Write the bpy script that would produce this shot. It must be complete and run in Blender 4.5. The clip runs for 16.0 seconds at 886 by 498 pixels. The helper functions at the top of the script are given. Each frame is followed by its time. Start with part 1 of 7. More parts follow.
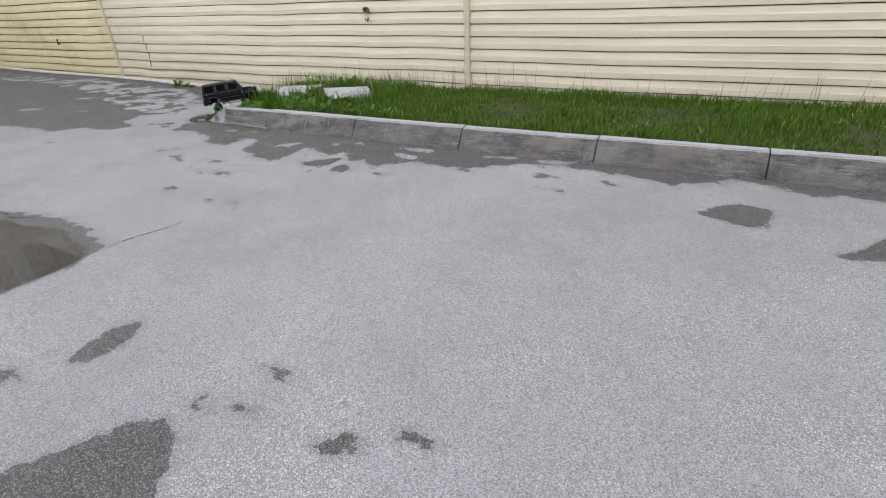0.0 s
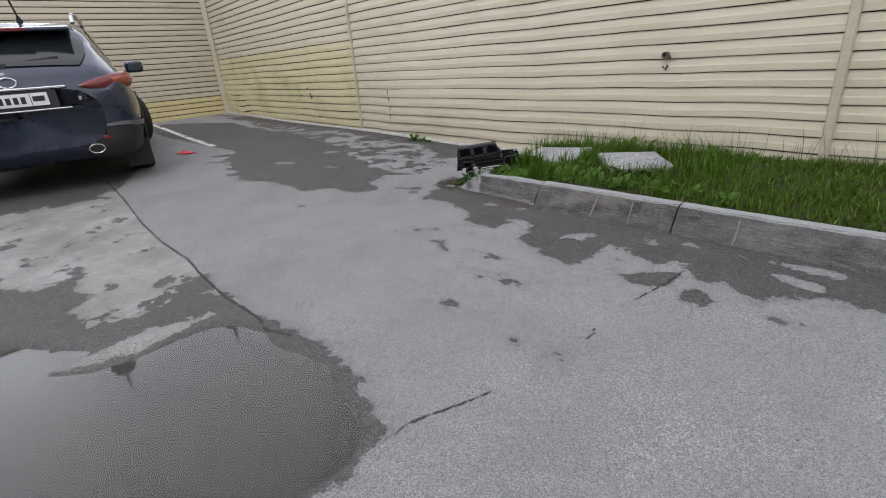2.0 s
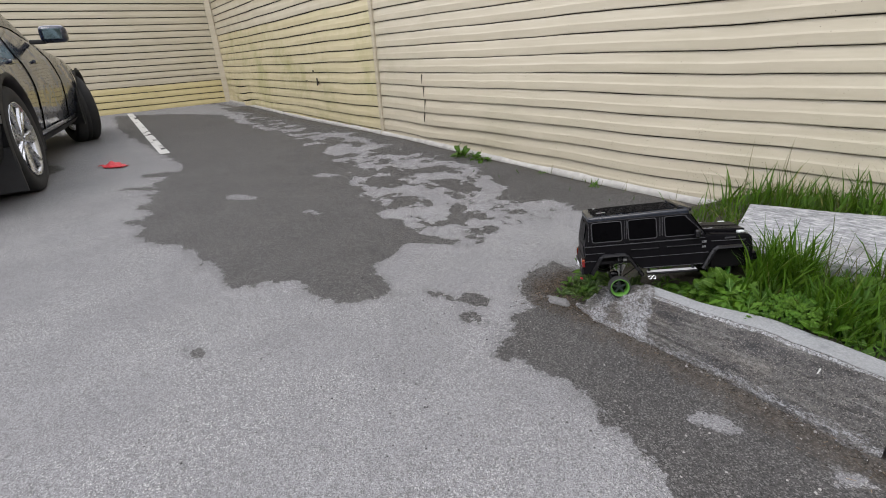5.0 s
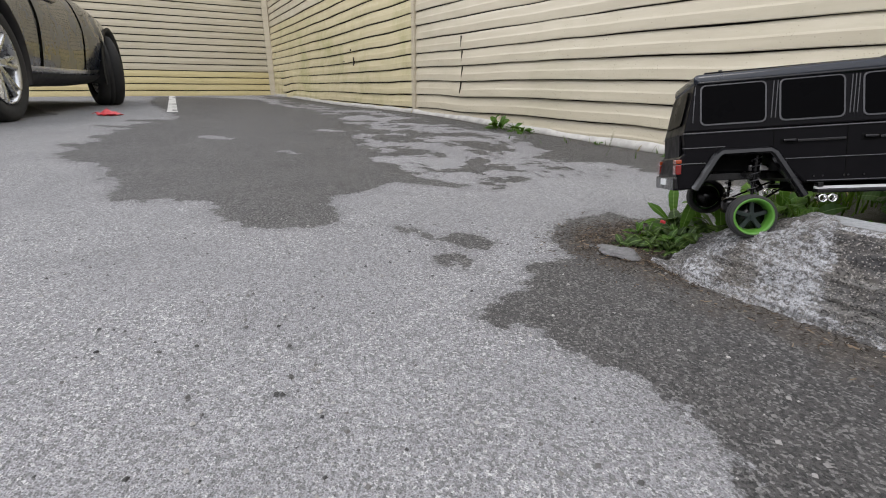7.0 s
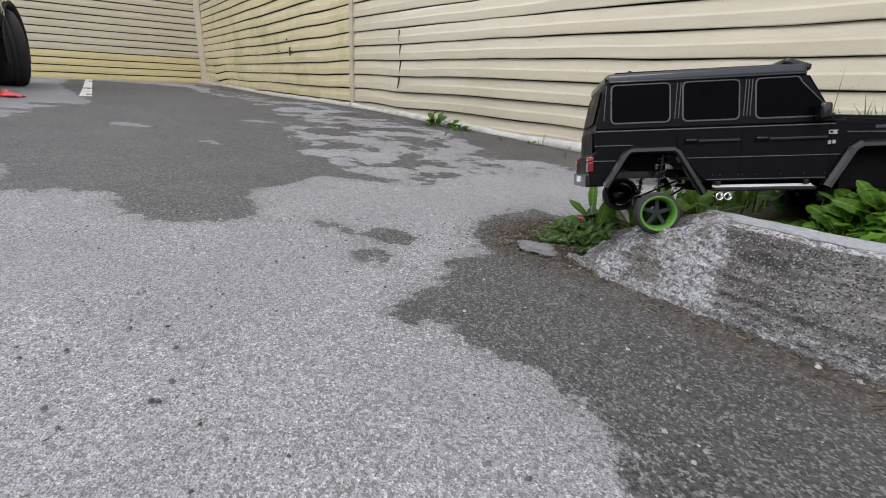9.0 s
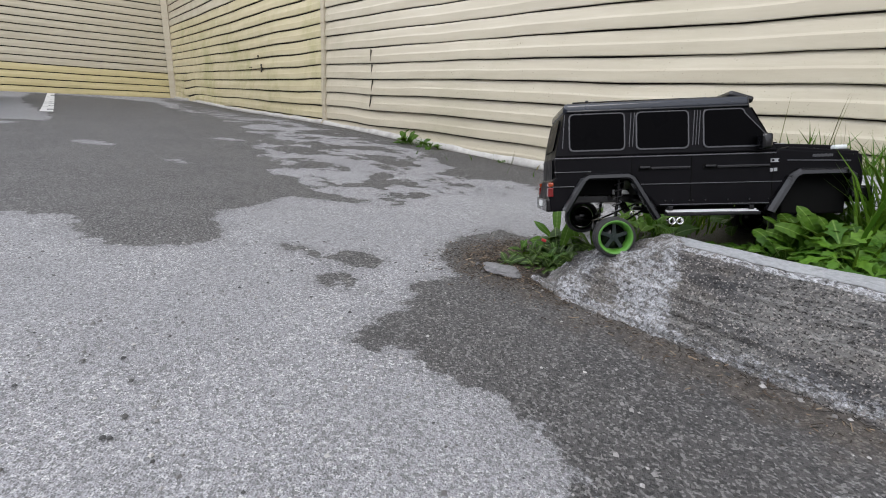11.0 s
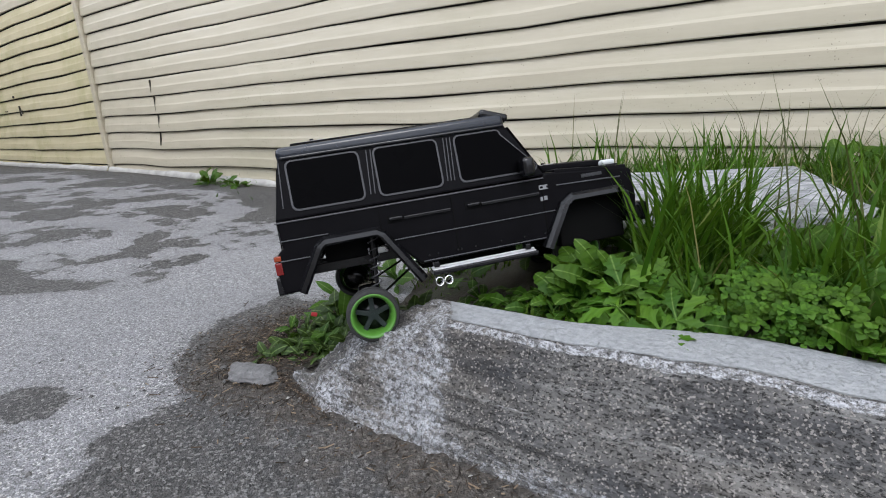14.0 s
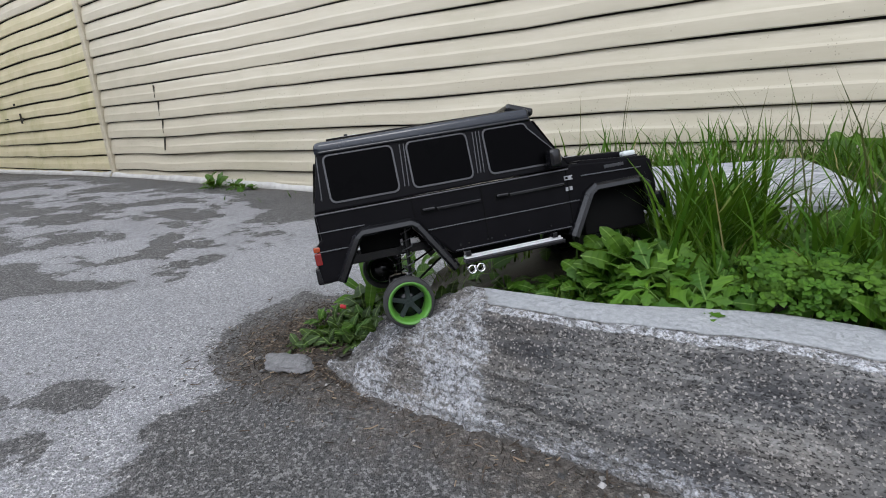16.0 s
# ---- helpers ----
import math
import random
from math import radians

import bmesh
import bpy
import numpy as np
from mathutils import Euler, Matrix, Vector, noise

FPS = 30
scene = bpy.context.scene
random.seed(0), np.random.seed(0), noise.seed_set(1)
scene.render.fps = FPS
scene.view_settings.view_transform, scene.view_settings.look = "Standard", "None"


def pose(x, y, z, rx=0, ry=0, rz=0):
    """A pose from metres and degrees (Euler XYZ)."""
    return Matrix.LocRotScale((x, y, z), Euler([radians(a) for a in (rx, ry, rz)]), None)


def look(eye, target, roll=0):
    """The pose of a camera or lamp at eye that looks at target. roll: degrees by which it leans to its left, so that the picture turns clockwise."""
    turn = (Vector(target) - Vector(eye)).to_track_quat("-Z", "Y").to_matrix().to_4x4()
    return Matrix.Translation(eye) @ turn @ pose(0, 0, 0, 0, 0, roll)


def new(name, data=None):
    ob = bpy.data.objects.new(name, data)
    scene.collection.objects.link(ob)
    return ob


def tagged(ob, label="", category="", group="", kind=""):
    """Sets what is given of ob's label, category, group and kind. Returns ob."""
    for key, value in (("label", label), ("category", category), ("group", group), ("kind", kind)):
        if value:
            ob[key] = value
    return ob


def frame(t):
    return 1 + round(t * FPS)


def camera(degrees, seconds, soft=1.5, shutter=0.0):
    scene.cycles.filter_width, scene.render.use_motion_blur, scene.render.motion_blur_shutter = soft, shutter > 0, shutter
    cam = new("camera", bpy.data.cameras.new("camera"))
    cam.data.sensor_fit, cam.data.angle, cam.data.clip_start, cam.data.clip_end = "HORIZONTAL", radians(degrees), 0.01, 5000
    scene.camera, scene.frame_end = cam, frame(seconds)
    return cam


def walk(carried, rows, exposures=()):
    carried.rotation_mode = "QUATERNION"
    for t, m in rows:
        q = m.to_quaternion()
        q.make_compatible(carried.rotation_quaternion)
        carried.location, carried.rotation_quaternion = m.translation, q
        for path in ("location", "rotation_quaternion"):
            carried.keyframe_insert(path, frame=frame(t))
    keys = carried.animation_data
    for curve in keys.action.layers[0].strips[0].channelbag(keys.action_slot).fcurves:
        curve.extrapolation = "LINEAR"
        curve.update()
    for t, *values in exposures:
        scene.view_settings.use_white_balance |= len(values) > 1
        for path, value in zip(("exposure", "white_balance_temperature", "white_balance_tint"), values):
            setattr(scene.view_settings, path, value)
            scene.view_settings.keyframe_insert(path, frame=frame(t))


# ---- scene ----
cam = camera(85.7, 16.0, soft=1.0)
PATH = [
    (0, (3.5470, -3.2900, 1.0430), (2.7330, -1.7190, 0.1110), -2.30),
    (0.5, (3.2100, -3.0810, 1.0990), (2.1480, -1.6010, 0.2730), -1.90),
    (1, (2.7910, -2.9550, 1.1170), (1.5860, -1.5400, 0.3780), -0.70),
    (1.5, (2.4290, -2.8490, 1.0920), (1.1440, -1.4920, 0.3790), -2.60),
    (2, (2.0820, -2.7790, 1.0700), (0.6940, -1.5440, 0.3280), -4.50),
    (2.5, (1.7210, -2.6850, 1.0970), (0.3320, -1.4470, 0.3630), -5.20),
    (3, (1.3840, -2.4010, 1.0460), (0.0650, -1.1070, 0.2790), -5.30),
    (3.5, (1.0500, -2.0790, 1.0340), (-0.2310, -0.7550, 0.2560), -5.50),
    (4, (0.6660, -1.8050, 1.0390), (-0.5870, -0.4650, 0.2430), -4.10),
    (4.5, (0.3400, -1.4710, 1.0220), (-0.9830, -0.2100, 0.2100), -4.20),
    (4.7, (0.2100, -1.3620, 0.9900), (-1.1750, -0.1640, 0.1880), -4.30),
    (6.8, (-0.3760, -0.7435, 0.3283), (-1.9644, 0.2006, -0.3158), -0.44),
    (7, (-0.3584, -0.7288, 0.3251), (-1.9272, 0.2595, -0.3029), 0.17),
    (7.5, (-0.3516, -0.7054, 0.3160), (-1.8724, 0.3613, -0.2995), 1.49),
    (8, (-0.3516, -0.6918, 0.3080), (-1.8304, 0.4287, -0.3180), 2.39),
    (10.5, (-0.3290, -0.6709, 0.3321), (-1.7315, 0.5556, -0.2710), 2.62),
    (11, (-0.3281, -0.6670, 0.3360), (-1.7128, 0.5932, -0.2343), 3.13),
    (11.5, (-0.2898, -0.6061, 0.3527), (-1.6363, 0.7053, -0.1977), 2.44),
    (12, (-0.2457, -0.5274, 0.3839), (-1.4591, 0.9105, -0.1558), 1.08),
    (12.5, (-0.2202, -0.4584, 0.4222), (-1.3358, 1.0478, -0.1422), -1.20),
    (13, (-0.2211, -0.4042, 0.4460), (-1.2927, 1.1291, -0.1326), -3.48),
    (13.5, (-0.2829, -0.3499, 0.4054), (-1.2997, 1.2248, -0.1591), -3.26),
    (14, (-0.3388, -0.3376, 0.3751), (-1.3290, 1.2700, -0.1420), -2.65),
    (14.5, (-0.3418, -0.3348, 0.3653), (-1.3084, 1.2946, -0.1286), -2.64),
    (15, (-0.3486, -0.3661, 0.3696), (-1.3152, 1.2664, -0.1106), -3.64),
    (15.5, (-0.3623, -0.3867, 0.3660), (-1.3338, 1.2418, -0.1250), -4.24),
    (16, (-0.3672, -0.3896, 0.3661), (-1.3476, 1.2279, -0.1414), -3.45),
]
GAIN = [(0.0, 0.55, 6400, 12), (1.0, 0.36, 6400, 12), (2.0, 0.10, 6400, 13), (2.6, 0.06, 6450, 13), (3.5, 0.18, 6500, 13), (4.5, 0.38, 6520, 13),
        (7.5, 0.44, 6480, 12), (11.0, 0.54, 6300, 12), (12.5, 0.5, 6200, 11), (14.0, 0.48, 6150, 11), (16.0, 0.48, 6080, 11)]
walk(cam, [(t, look(eye, target, roll)) for t, eye, target, roll in PATH], exposures=GAIN)

# ---- light: an overcast sky and a wide, weak sun ----
world = bpy.data.worlds.new("overcast_sky")
scene.world = world
world.use_nodes = True
wn, wl = world.node_tree.nodes, world.node_tree.links
wn.clear()
w_out, w_bg = wn.new("ShaderNodeOutputWorld"), wn.new("ShaderNodeBackground")
w_sky, w_mix, w_noise, w_ramp, w_coord = (wn.new("ShaderNodeTexSky"), wn.new("ShaderNodeMix"), wn.new("ShaderNodeTexNoise"),
                                          wn.new("ShaderNodeValToRGB"), wn.new("ShaderNodeTexCoord"))
w_sky.sky_type, w_sky.sun_disc = "NISHITA", False
w_sky.sun_elevation, w_sky.sun_rotation = radians(54), radians(141)
w_sky.air_density, w_sky.dust_density = 1.0, 3.0
w_noise.inputs["Scale"].default_value, w_noise.inputs["Detail"].default_value = 2.2, 6.0
w_ramp.color_ramp.elements[0].position, w_ramp.color_ramp.elements[0].color = 0.32, (8.6, 9.0, 9.9, 1)
w_ramp.color_ramp.elements[1].position, w_ramp.color_ramp.elements[1].color = 0.68, (12.6, 12.8, 13.2, 1)
w_mix.data_type, w_mix.inputs[0].default_value = "RGBA", 0.86
wl.new(w_coord.outputs["Generated"], w_noise.inputs["Vector"])
wl.new(w_noise.outputs["Fac"], w_ramp.inputs["Fac"])
wl.new(w_sky.outputs["Color"], w_mix.inputs[6])
wl.new(w_ramp.outputs["Color"], w_mix.inputs[7])
w_sep, w_low, w_mul = wn.new("ShaderNodeSeparateXYZ"), wn.new("ShaderNodeMapRange"), wn.new("ShaderNodeVectorMath")
w_low.inputs[1].default_value, w_low.inputs[2].default_value, w_low.inputs[3].default_value, w_low.inputs[4].default_value = 0.0, 0.9, 1.45, 0.85
w_mul.operation = "SCALE"
# the cloud is thinner over the far end of the yard
w_side, w_both = wn.new("ShaderNodeMapRange"), wn.new("ShaderNodeMath")
w_side.inputs[1].default_value, w_side.inputs[2].default_value, w_side.inputs[3].default_value, w_side.inputs[4].default_value = -1.0, 1.0, 1.65, 0.7
w_both.operation = "MULTIPLY"
wl.new(w_coord.outputs["Generated"], w_sep.inputs[0])
wl.new(w_sep.outputs[2], w_low.inputs[0])
wl.new(w_mix.outputs[2], w_mul.inputs[0])
wl.new(w_sep.outputs[0], w_side.inputs[0])
wl.new(w_low.outputs[0], w_both.inputs[0])
wl.new(w_side.outputs[0], w_both.inputs[1])
wl.new(w_both.outputs[0], w_mul.inputs["Scale"])
wl.new(w_mul.outputs[0], w_bg.inputs["Color"])
wl.new(w_bg.outputs["Background"], w_out.inputs["Surface"])
w_bg.inputs["Strength"].default_value = 0.135
sun_data = bpy.data.lights.new("sun", "SUN")
sun_data.energy, sun_data.angle, sun_data.color = 0.9, radians(25), (1.0, 0.97, 0.92)
sun = new("sun", sun_data)
sun.matrix_world = look((0, 0, 0), (-0.4, 0.5, -0.9))


# ---- materials ----
class Nodes:
    """Short words for building a node material."""

    def __init__(self, name, rough=0.6, metal=0.0):
        self.mat = bpy.data.materials.new(name)
        self.mat.use_nodes = True
        self.tree = self.mat.node_tree
        self.bsdf = next(n for n in self.tree.nodes if n.type == "BSDF_PRINCIPLED")
        self.bsdf.inputs["Roughness"].default_value = rough
        self.bsdf.inputs["Metallic"].default_value = metal
        self.place = None

    def link(self, a, b):
        self.tree.links.new(a, b)

    def node(self, kind):
        return self.tree.nodes.new(kind)

    def coord(self, world_space=False):
        if self.place is None:
            if world_space:
                self.place = self.node("ShaderNodeNewGeometry").outputs["Position"]
            else:
                self.place = self.node("ShaderNodeTexCoord").outputs["Object"]
        return self.place

    def stretch(self, vec, scale):
        n = self.node("ShaderNodeMapping")
        n.inputs["Scale"].default_value = scale
        self.link(vec, n.inputs["Vector"])
        return n.outputs["Vector"]

    def noise(self, scale, detail=4.0, rough=0.55, vec=None, out="Fac"):
        n = self.node("ShaderNodeTexNoise")
        n.inputs["Scale"].default_value, n.inputs["Detail"].default_value, n.inputs["Roughness"].default_value = scale, detail, rough
        self.link(vec or self.coord(), n.inputs["Vector"])
        return n.outputs[out]

    def cells(self, scale, out="Color", vec=None, feature="F1"):
        n = self.node("ShaderNodeTexVoronoi")
        n.feature = feature
        n.inputs["Scale"].default_value = scale
        self.link(vec or self.coord(), n.inputs["Vector"])
        return n.outputs[out]

    def math(self, op, a, b=0.0, clamp=False):
        n = self.node("ShaderNodeMath")
        n.operation, n.use_clamp = op, clamp
        for i, v in enumerate((a, b)):
            if isinstance(v, (int, float)):
                n.inputs[i].default_value = v
            else:
                self.link(v, n.inputs[i])
        return n.outputs[0]

    def span(self, v, lo, hi, a=0.0, b=1.0):
        n = self.node("ShaderNodeMapRange")
        n.interpolation_type = "SMOOTHSTEP"
        self.link(v, n.inputs[0])
        for i, x in enumerate((lo, hi, a, b)):
            n.inputs[i + 1].default_value = x
        return n.outputs[0]

    def mix(self, f, a, b, blend="MIX"):
        n = self.node("ShaderNodeMix")
        n.data_type, n.blend_type = "RGBA", blend
        for i, v in ((0, f), (6, a), (7, b)):
            if isinstance(v, (int, float)):
                n.inputs[i].default_value = v
            elif isinstance(v, tuple):
                n.inputs[i].default_value = (*v, 1)
            else:
                self.link(v, n.inputs[i])
        return n.outputs[2]

    def ramp(self, f, *stops):
        n = self.node("ShaderNodeValToRGB")
        e = n.color_ramp.elements
        while len(e) < len(stops):
            e.new(0.5)
        for el, (p, c) in zip(e, stops):
            el.position, el.color = p, (*c, 1)
        self.link(f, n.inputs["Fac"])
        return n.outputs["Color"]

    def attr(self, name, out="Fac"):
        n = self.node("ShaderNodeAttribute")
        n.attribute_name = name
        return n.outputs[out]

    def random(self):
        return self.node("ShaderNodeObjectInfo").outputs["Random"]

    def island(self):
        return self.node("ShaderNodeNewGeometry").outputs["Random Per Island"]

    def axis(self, i, vec=None):
        n = self.node("ShaderNodeSeparateXYZ")
        self.link(vec or self.coord(), n.inputs[0])
        return n.outputs[i]

    def color(self, c):
        if isinstance(c, tuple):
            self.bsdf.inputs["Base Color"].default_value = (*c, 1)
        else:
            self.link(c, self.bsdf.inputs["Base Color"])

    def rough(self, v):
        self.link(v, self.bsdf.inputs["Roughness"])

    def bump(self, height, strength=0.4, distance=0.01, then=None):
        n = self.node("ShaderNodeBump")
        n.inputs["Strength"].default_value, n.inputs["Distance"].default_value = strength, distance
        self.link(height, n.inputs["Height"])
        if then is not None:
            self.link(then, n.inputs["Normal"])
        self.link(n.outputs["Normal"], self.bsdf.inputs["Normal"])
        return n.outputs["Normal"]


def asphalt_material():
    m = Nodes("asphalt", 0.9)
    m.coord(True)
    grit = m.cells(320)
    grit_v = m.axis(0, grit)
    fine = m.cells(420, out="Distance")
    big = m.noise(0.55, 5)
    mid = m.noise(3.2, 6, 0.65)
    tint = m.math("ADD", m.math("MULTIPLY", big, 0.65), m.math("MULTIPLY", mid, 0.45))
    dry = m.ramp(tint, (0.3, (0.250, 0.249, 0.262)), (0.55, (0.325, 0.324, 0.338)), (0.75, (0.398, 0.398, 0.416)))
    dry = m.mix(m.span(grit_v, 0.12, 0.40, 0.72, 0.0), dry, (0.112, 0.111, 0.109))
    chips = m.math("MULTIPLY", m.span(grit_v, 0.80, 0.88, 0.0, 0.95), m.span(m.noise(2.3, 4, 0.6), 0.38, 0.64, 0.35, 1.0))
    dry = m.mix(chips, dry, (0.62, 0.615, 0.605))
    pits = m.axis(1, m.cells(610))
    dry = m.mix(m.span(pits, 0.0, 0.4, 0.7, 0.0), dry, (0.105, 0.104, 0.106))
    dry = m.mix(m.span(m.noise(520, 3, 0.7), 0.35, 0.65, 0.6, 0.0), dry, (0.104, 0.104, 0.104))
    # the older asphalt beyond the seam is browner and coarser
    old = m.span(m.math("ADD", m.attr("old"), m.math("MULTIPLY", m.noise(7, 3), 0.03)), 0.01, 0.02)
    dry_old = m.mix(m.span(m.noise(2.1, 7, 0.7), 0.35, 0.7), (0.26, 0.252, 0.242), (0.43, 0.424, 0.414))
    dry_old = m.mix(m.span(grit_v, 0.0, 1.0, 0.5, 0.0), dry_old, (0.078, 0.076, 0.072))
    dry = m.mix(old, dry, dry_old)
    wet_c = m.mix(m.span(mid, 0.3, 0.7), (0.037, 0.035, 0.033), (0.059, 0.056, 0.053))
    wet_c = m.mix(m.span(grit_v, 0.72, 0.86, 0.0, 0.8), wet_c, (0.17, 0.165, 0.16))
    wet_c = m.mix(m.span(grit_v, 0.18, 0.36, 0.85, 0.0), wet_c, (0.009, 0.009, 0.009))
    soil = m.mix(m.span(m.noise(85, 6, 0.75), 0.35, 0.65), (0.020, 0.016, 0.012), (0.088, 0.074, 0.060))
    soil = m.mix(m.span(grit_v, 0.84, 0.92, 0.0, 0.6), soil, (0.17, 0.15, 0.125))
    wobble = m.math("ADD", m.math("MULTIPLY", m.math("SUBTRACT", m.noise(7, 9, 0.68), 0.5), 0.22),
                    m.math("MULTIPLY", m.math("SUBTRACT", m.noise(38, 5, 0.75), 0.5), 0.06))
    loose = m.math("MULTIPLY", m.math("SUBTRACT", m.noise(4.3, 6, 0.62), 0.5), m.math("MULTIPLY", m.attr("mottle"), 1.1))
    field = m.math("ADD", m.math("ADD", m.attr("wet"), wobble), loose)
    wet = m.span(field, -0.003, 0.005)
    damp = m.span(field, -0.07, 0.0, 0.0, 0.18)
    colour = m.mix(damp, dry, wet_c)
    colour = m.mix(m.math("MULTIPLY", wet, 0.93), colour, wet_c)
    dirt = m.span(m.math("ADD", m.attr("dirt"), m.math("MULTIPLY", m.math("SUBTRACT", m.noise(16, 6, 0.7), 0.5), 0.3)), -0.02, 0.08)
    colour = m.mix(m.math("MULTIPLY", dirt, 0.85), colour, soil)
    mud = m.mix(m.noise(5, 6, 0.7), (0.098, 0.091, 0.082), (0.155, 0.146, 0.133))
    colour = m.mix(m.span(m.math("ADD", m.attr("silt"), m.math("MULTIPLY", m.math("SUBTRACT", m.noise(6, 6, 0.7), 0.5), 0.25)), 0.02, 0.2, 0.0, 0.32), colour, mud)
    # stones washed clean on the bed of the puddle
    bed = m.span(m.attr("silt"), 0.0, 0.06)
    stones = m.axis(1, m.cells(175))
    bed_patch = m.span(m.noise(3.6, 5, 0.65), 0.40, 0.60, 0.55, 1.0)
    colour = m.mix(m.math("MULTIPLY", m.math("MULTIPLY", bed, bed_patch), m.span(stones, 0.80, 0.90, 0.0, 0.7)), colour, (0.13, 0.122, 0.113))
    colour = m.mix(m.math("MULTIPLY", m.math("MULTIPLY", bed, bed_patch), m.span(stones, 0.10, 0.30, 0.8, 0.0)), colour, (0.018, 0.016, 0.014))
    crack = m.span(m.math("ADD", m.attr("crack"), m.math("MULTIPLY", m.math("SUBTRACT", m.noise(30, 6, 0.75), 0.5), 0.026)), 0.0, 0.004, 1.0, 0.0)
    colour = m.mix(m.math("MULTIPLY", crack, 0.85), colour, (0.02, 0.019, 0.018))
    m.color(colour)
    m.rough(m.mix(wet, (0.93, 0.93, 0.93), m.mix(m.noise(30, 3), (0.58, 0.58, 0.58), (0.76, 0.76, 0.76))))
    height = m.math("SUBTRACT", m.math("ADD", m.math("MULTIPLY", grit_v, 0.6), m.math("MULTIPLY", fine, 0.5)), m.math("MULTIPLY", crack, 4.0))
    m.bump(m.math("MULTIPLY", height, m.span(m.attr("silt"), 0.0, 0.15, 1.0, 0.7)), 0.9, 0.005)
    return m.mat


def water_material():
    """Still shallow water: clear from above, a mirror at low angles."""
    m = Nodes("puddle_water", 0.015)
    clear, gloss, both, fresnel = (m.node(k) for k in ("ShaderNodeBsdfTransparent", "ShaderNodeBsdfGlossy", "ShaderNodeMixShader", "ShaderNodeFresnel"))
    clear.inputs["Color"].default_value = (0.84, 0.84, 0.82, 1)
    gloss.inputs["Roughness"].default_value = 0.02
    fresnel.inputs["IOR"].default_value = 1.36
    m.link(fresnel.outputs[0], both.inputs[0])
    m.link(clear.outputs[0], both.inputs[1])
    m.link(gloss.outputs[0], both.inputs[2])
    m.link(both.outputs[0], next(n for n in m.tree.nodes if n.type == "OUTPUT_MATERIAL").inputs["Surface"])
    return m.mat


def siding_material(name, light, dark, stain, amount):
    m = Nodes(name, 0.42)
    m.coord(True)
    long_vec = m.stretch(m.coord(), (0.7, 0.7, 9.0))
    c = m.mix(m.span(m.noise(2.0, 5, 0.6, long_vec), 0.3, 0.72), dark, light)
    c = m.mix(m.math("MULTIPLY", m.random(), 0.25), c, dark)
    blot = m.span(m.noise(1.5, 6, 0.65), 0.46, 0.72)
    c = m.mix(m.math("MULTIPLY", blot, amount), c, stain)
    speck = m.math("MULTIPLY", m.span(m.cells(34, "Distance"), 0.06, 0.11, 1.0, 0.0), m.span(m.noise(2.7, 3), 0.5, 0.64))
    c = m.mix(m.math("MULTIPLY", speck, 0.75), c, (0.05, 0.045, 0.035))
    # mud splashed up by rain
    splash = m.math("MULTIPLY", m.span(m.cells(95, "Distance"), 0.12, 0.2, 1.0, 0.0), m.span(m.math("ADD", m.noise(6, 5, 0.7), m.math("MULTIPLY", m.axis(2), -0.35)), 0.30, 0.52))
    c = m.mix(m.math("MULTIPLY", splash, 0.7), c, (0.06, 0.05, 0.035))
    dots = m.math("MULTIPLY", m.span(m.cells(46, "Distance"), 0.055, 0.085, 1.0, 0.0), m.span(m.math("ADD", m.noise(3.1, 4, 0.6), m.math("MULTIPLY", m.axis(2), -0.16)), 0.38, 0.46))
    c = m.mix(m.math("MULTIPLY", dots, 0.85), c, (0.045, 0.038, 0.028))
    scuff = m.span(m.noise(5, 6, 0.75, m.stretch(m.coord(), (1, 1, 3))), 0.62, 0.78, 0.0, 0.35)
    c = m.mix(scuff, c, stain)
    smear = m.math("MULTIPLY", m.span(m.noise(11, 6, 0.7, m.stretch(m.coord(), (1, 1, 0.6))), 0.6, 0.8), 0.3)
    c = m.mix(smear, c, (0.32, 0.30, 0.22))
    m.color(c)
    m.rough(m.span(m.noise(6, 4), 0.2, 0.8, 0.35, 0.6))
    m.bump(m.noise(9, 4, 0.5, m.stretch(m.coord(), (0.5, 0.5, 2))), 0.1, 0.02)
    return m.mat


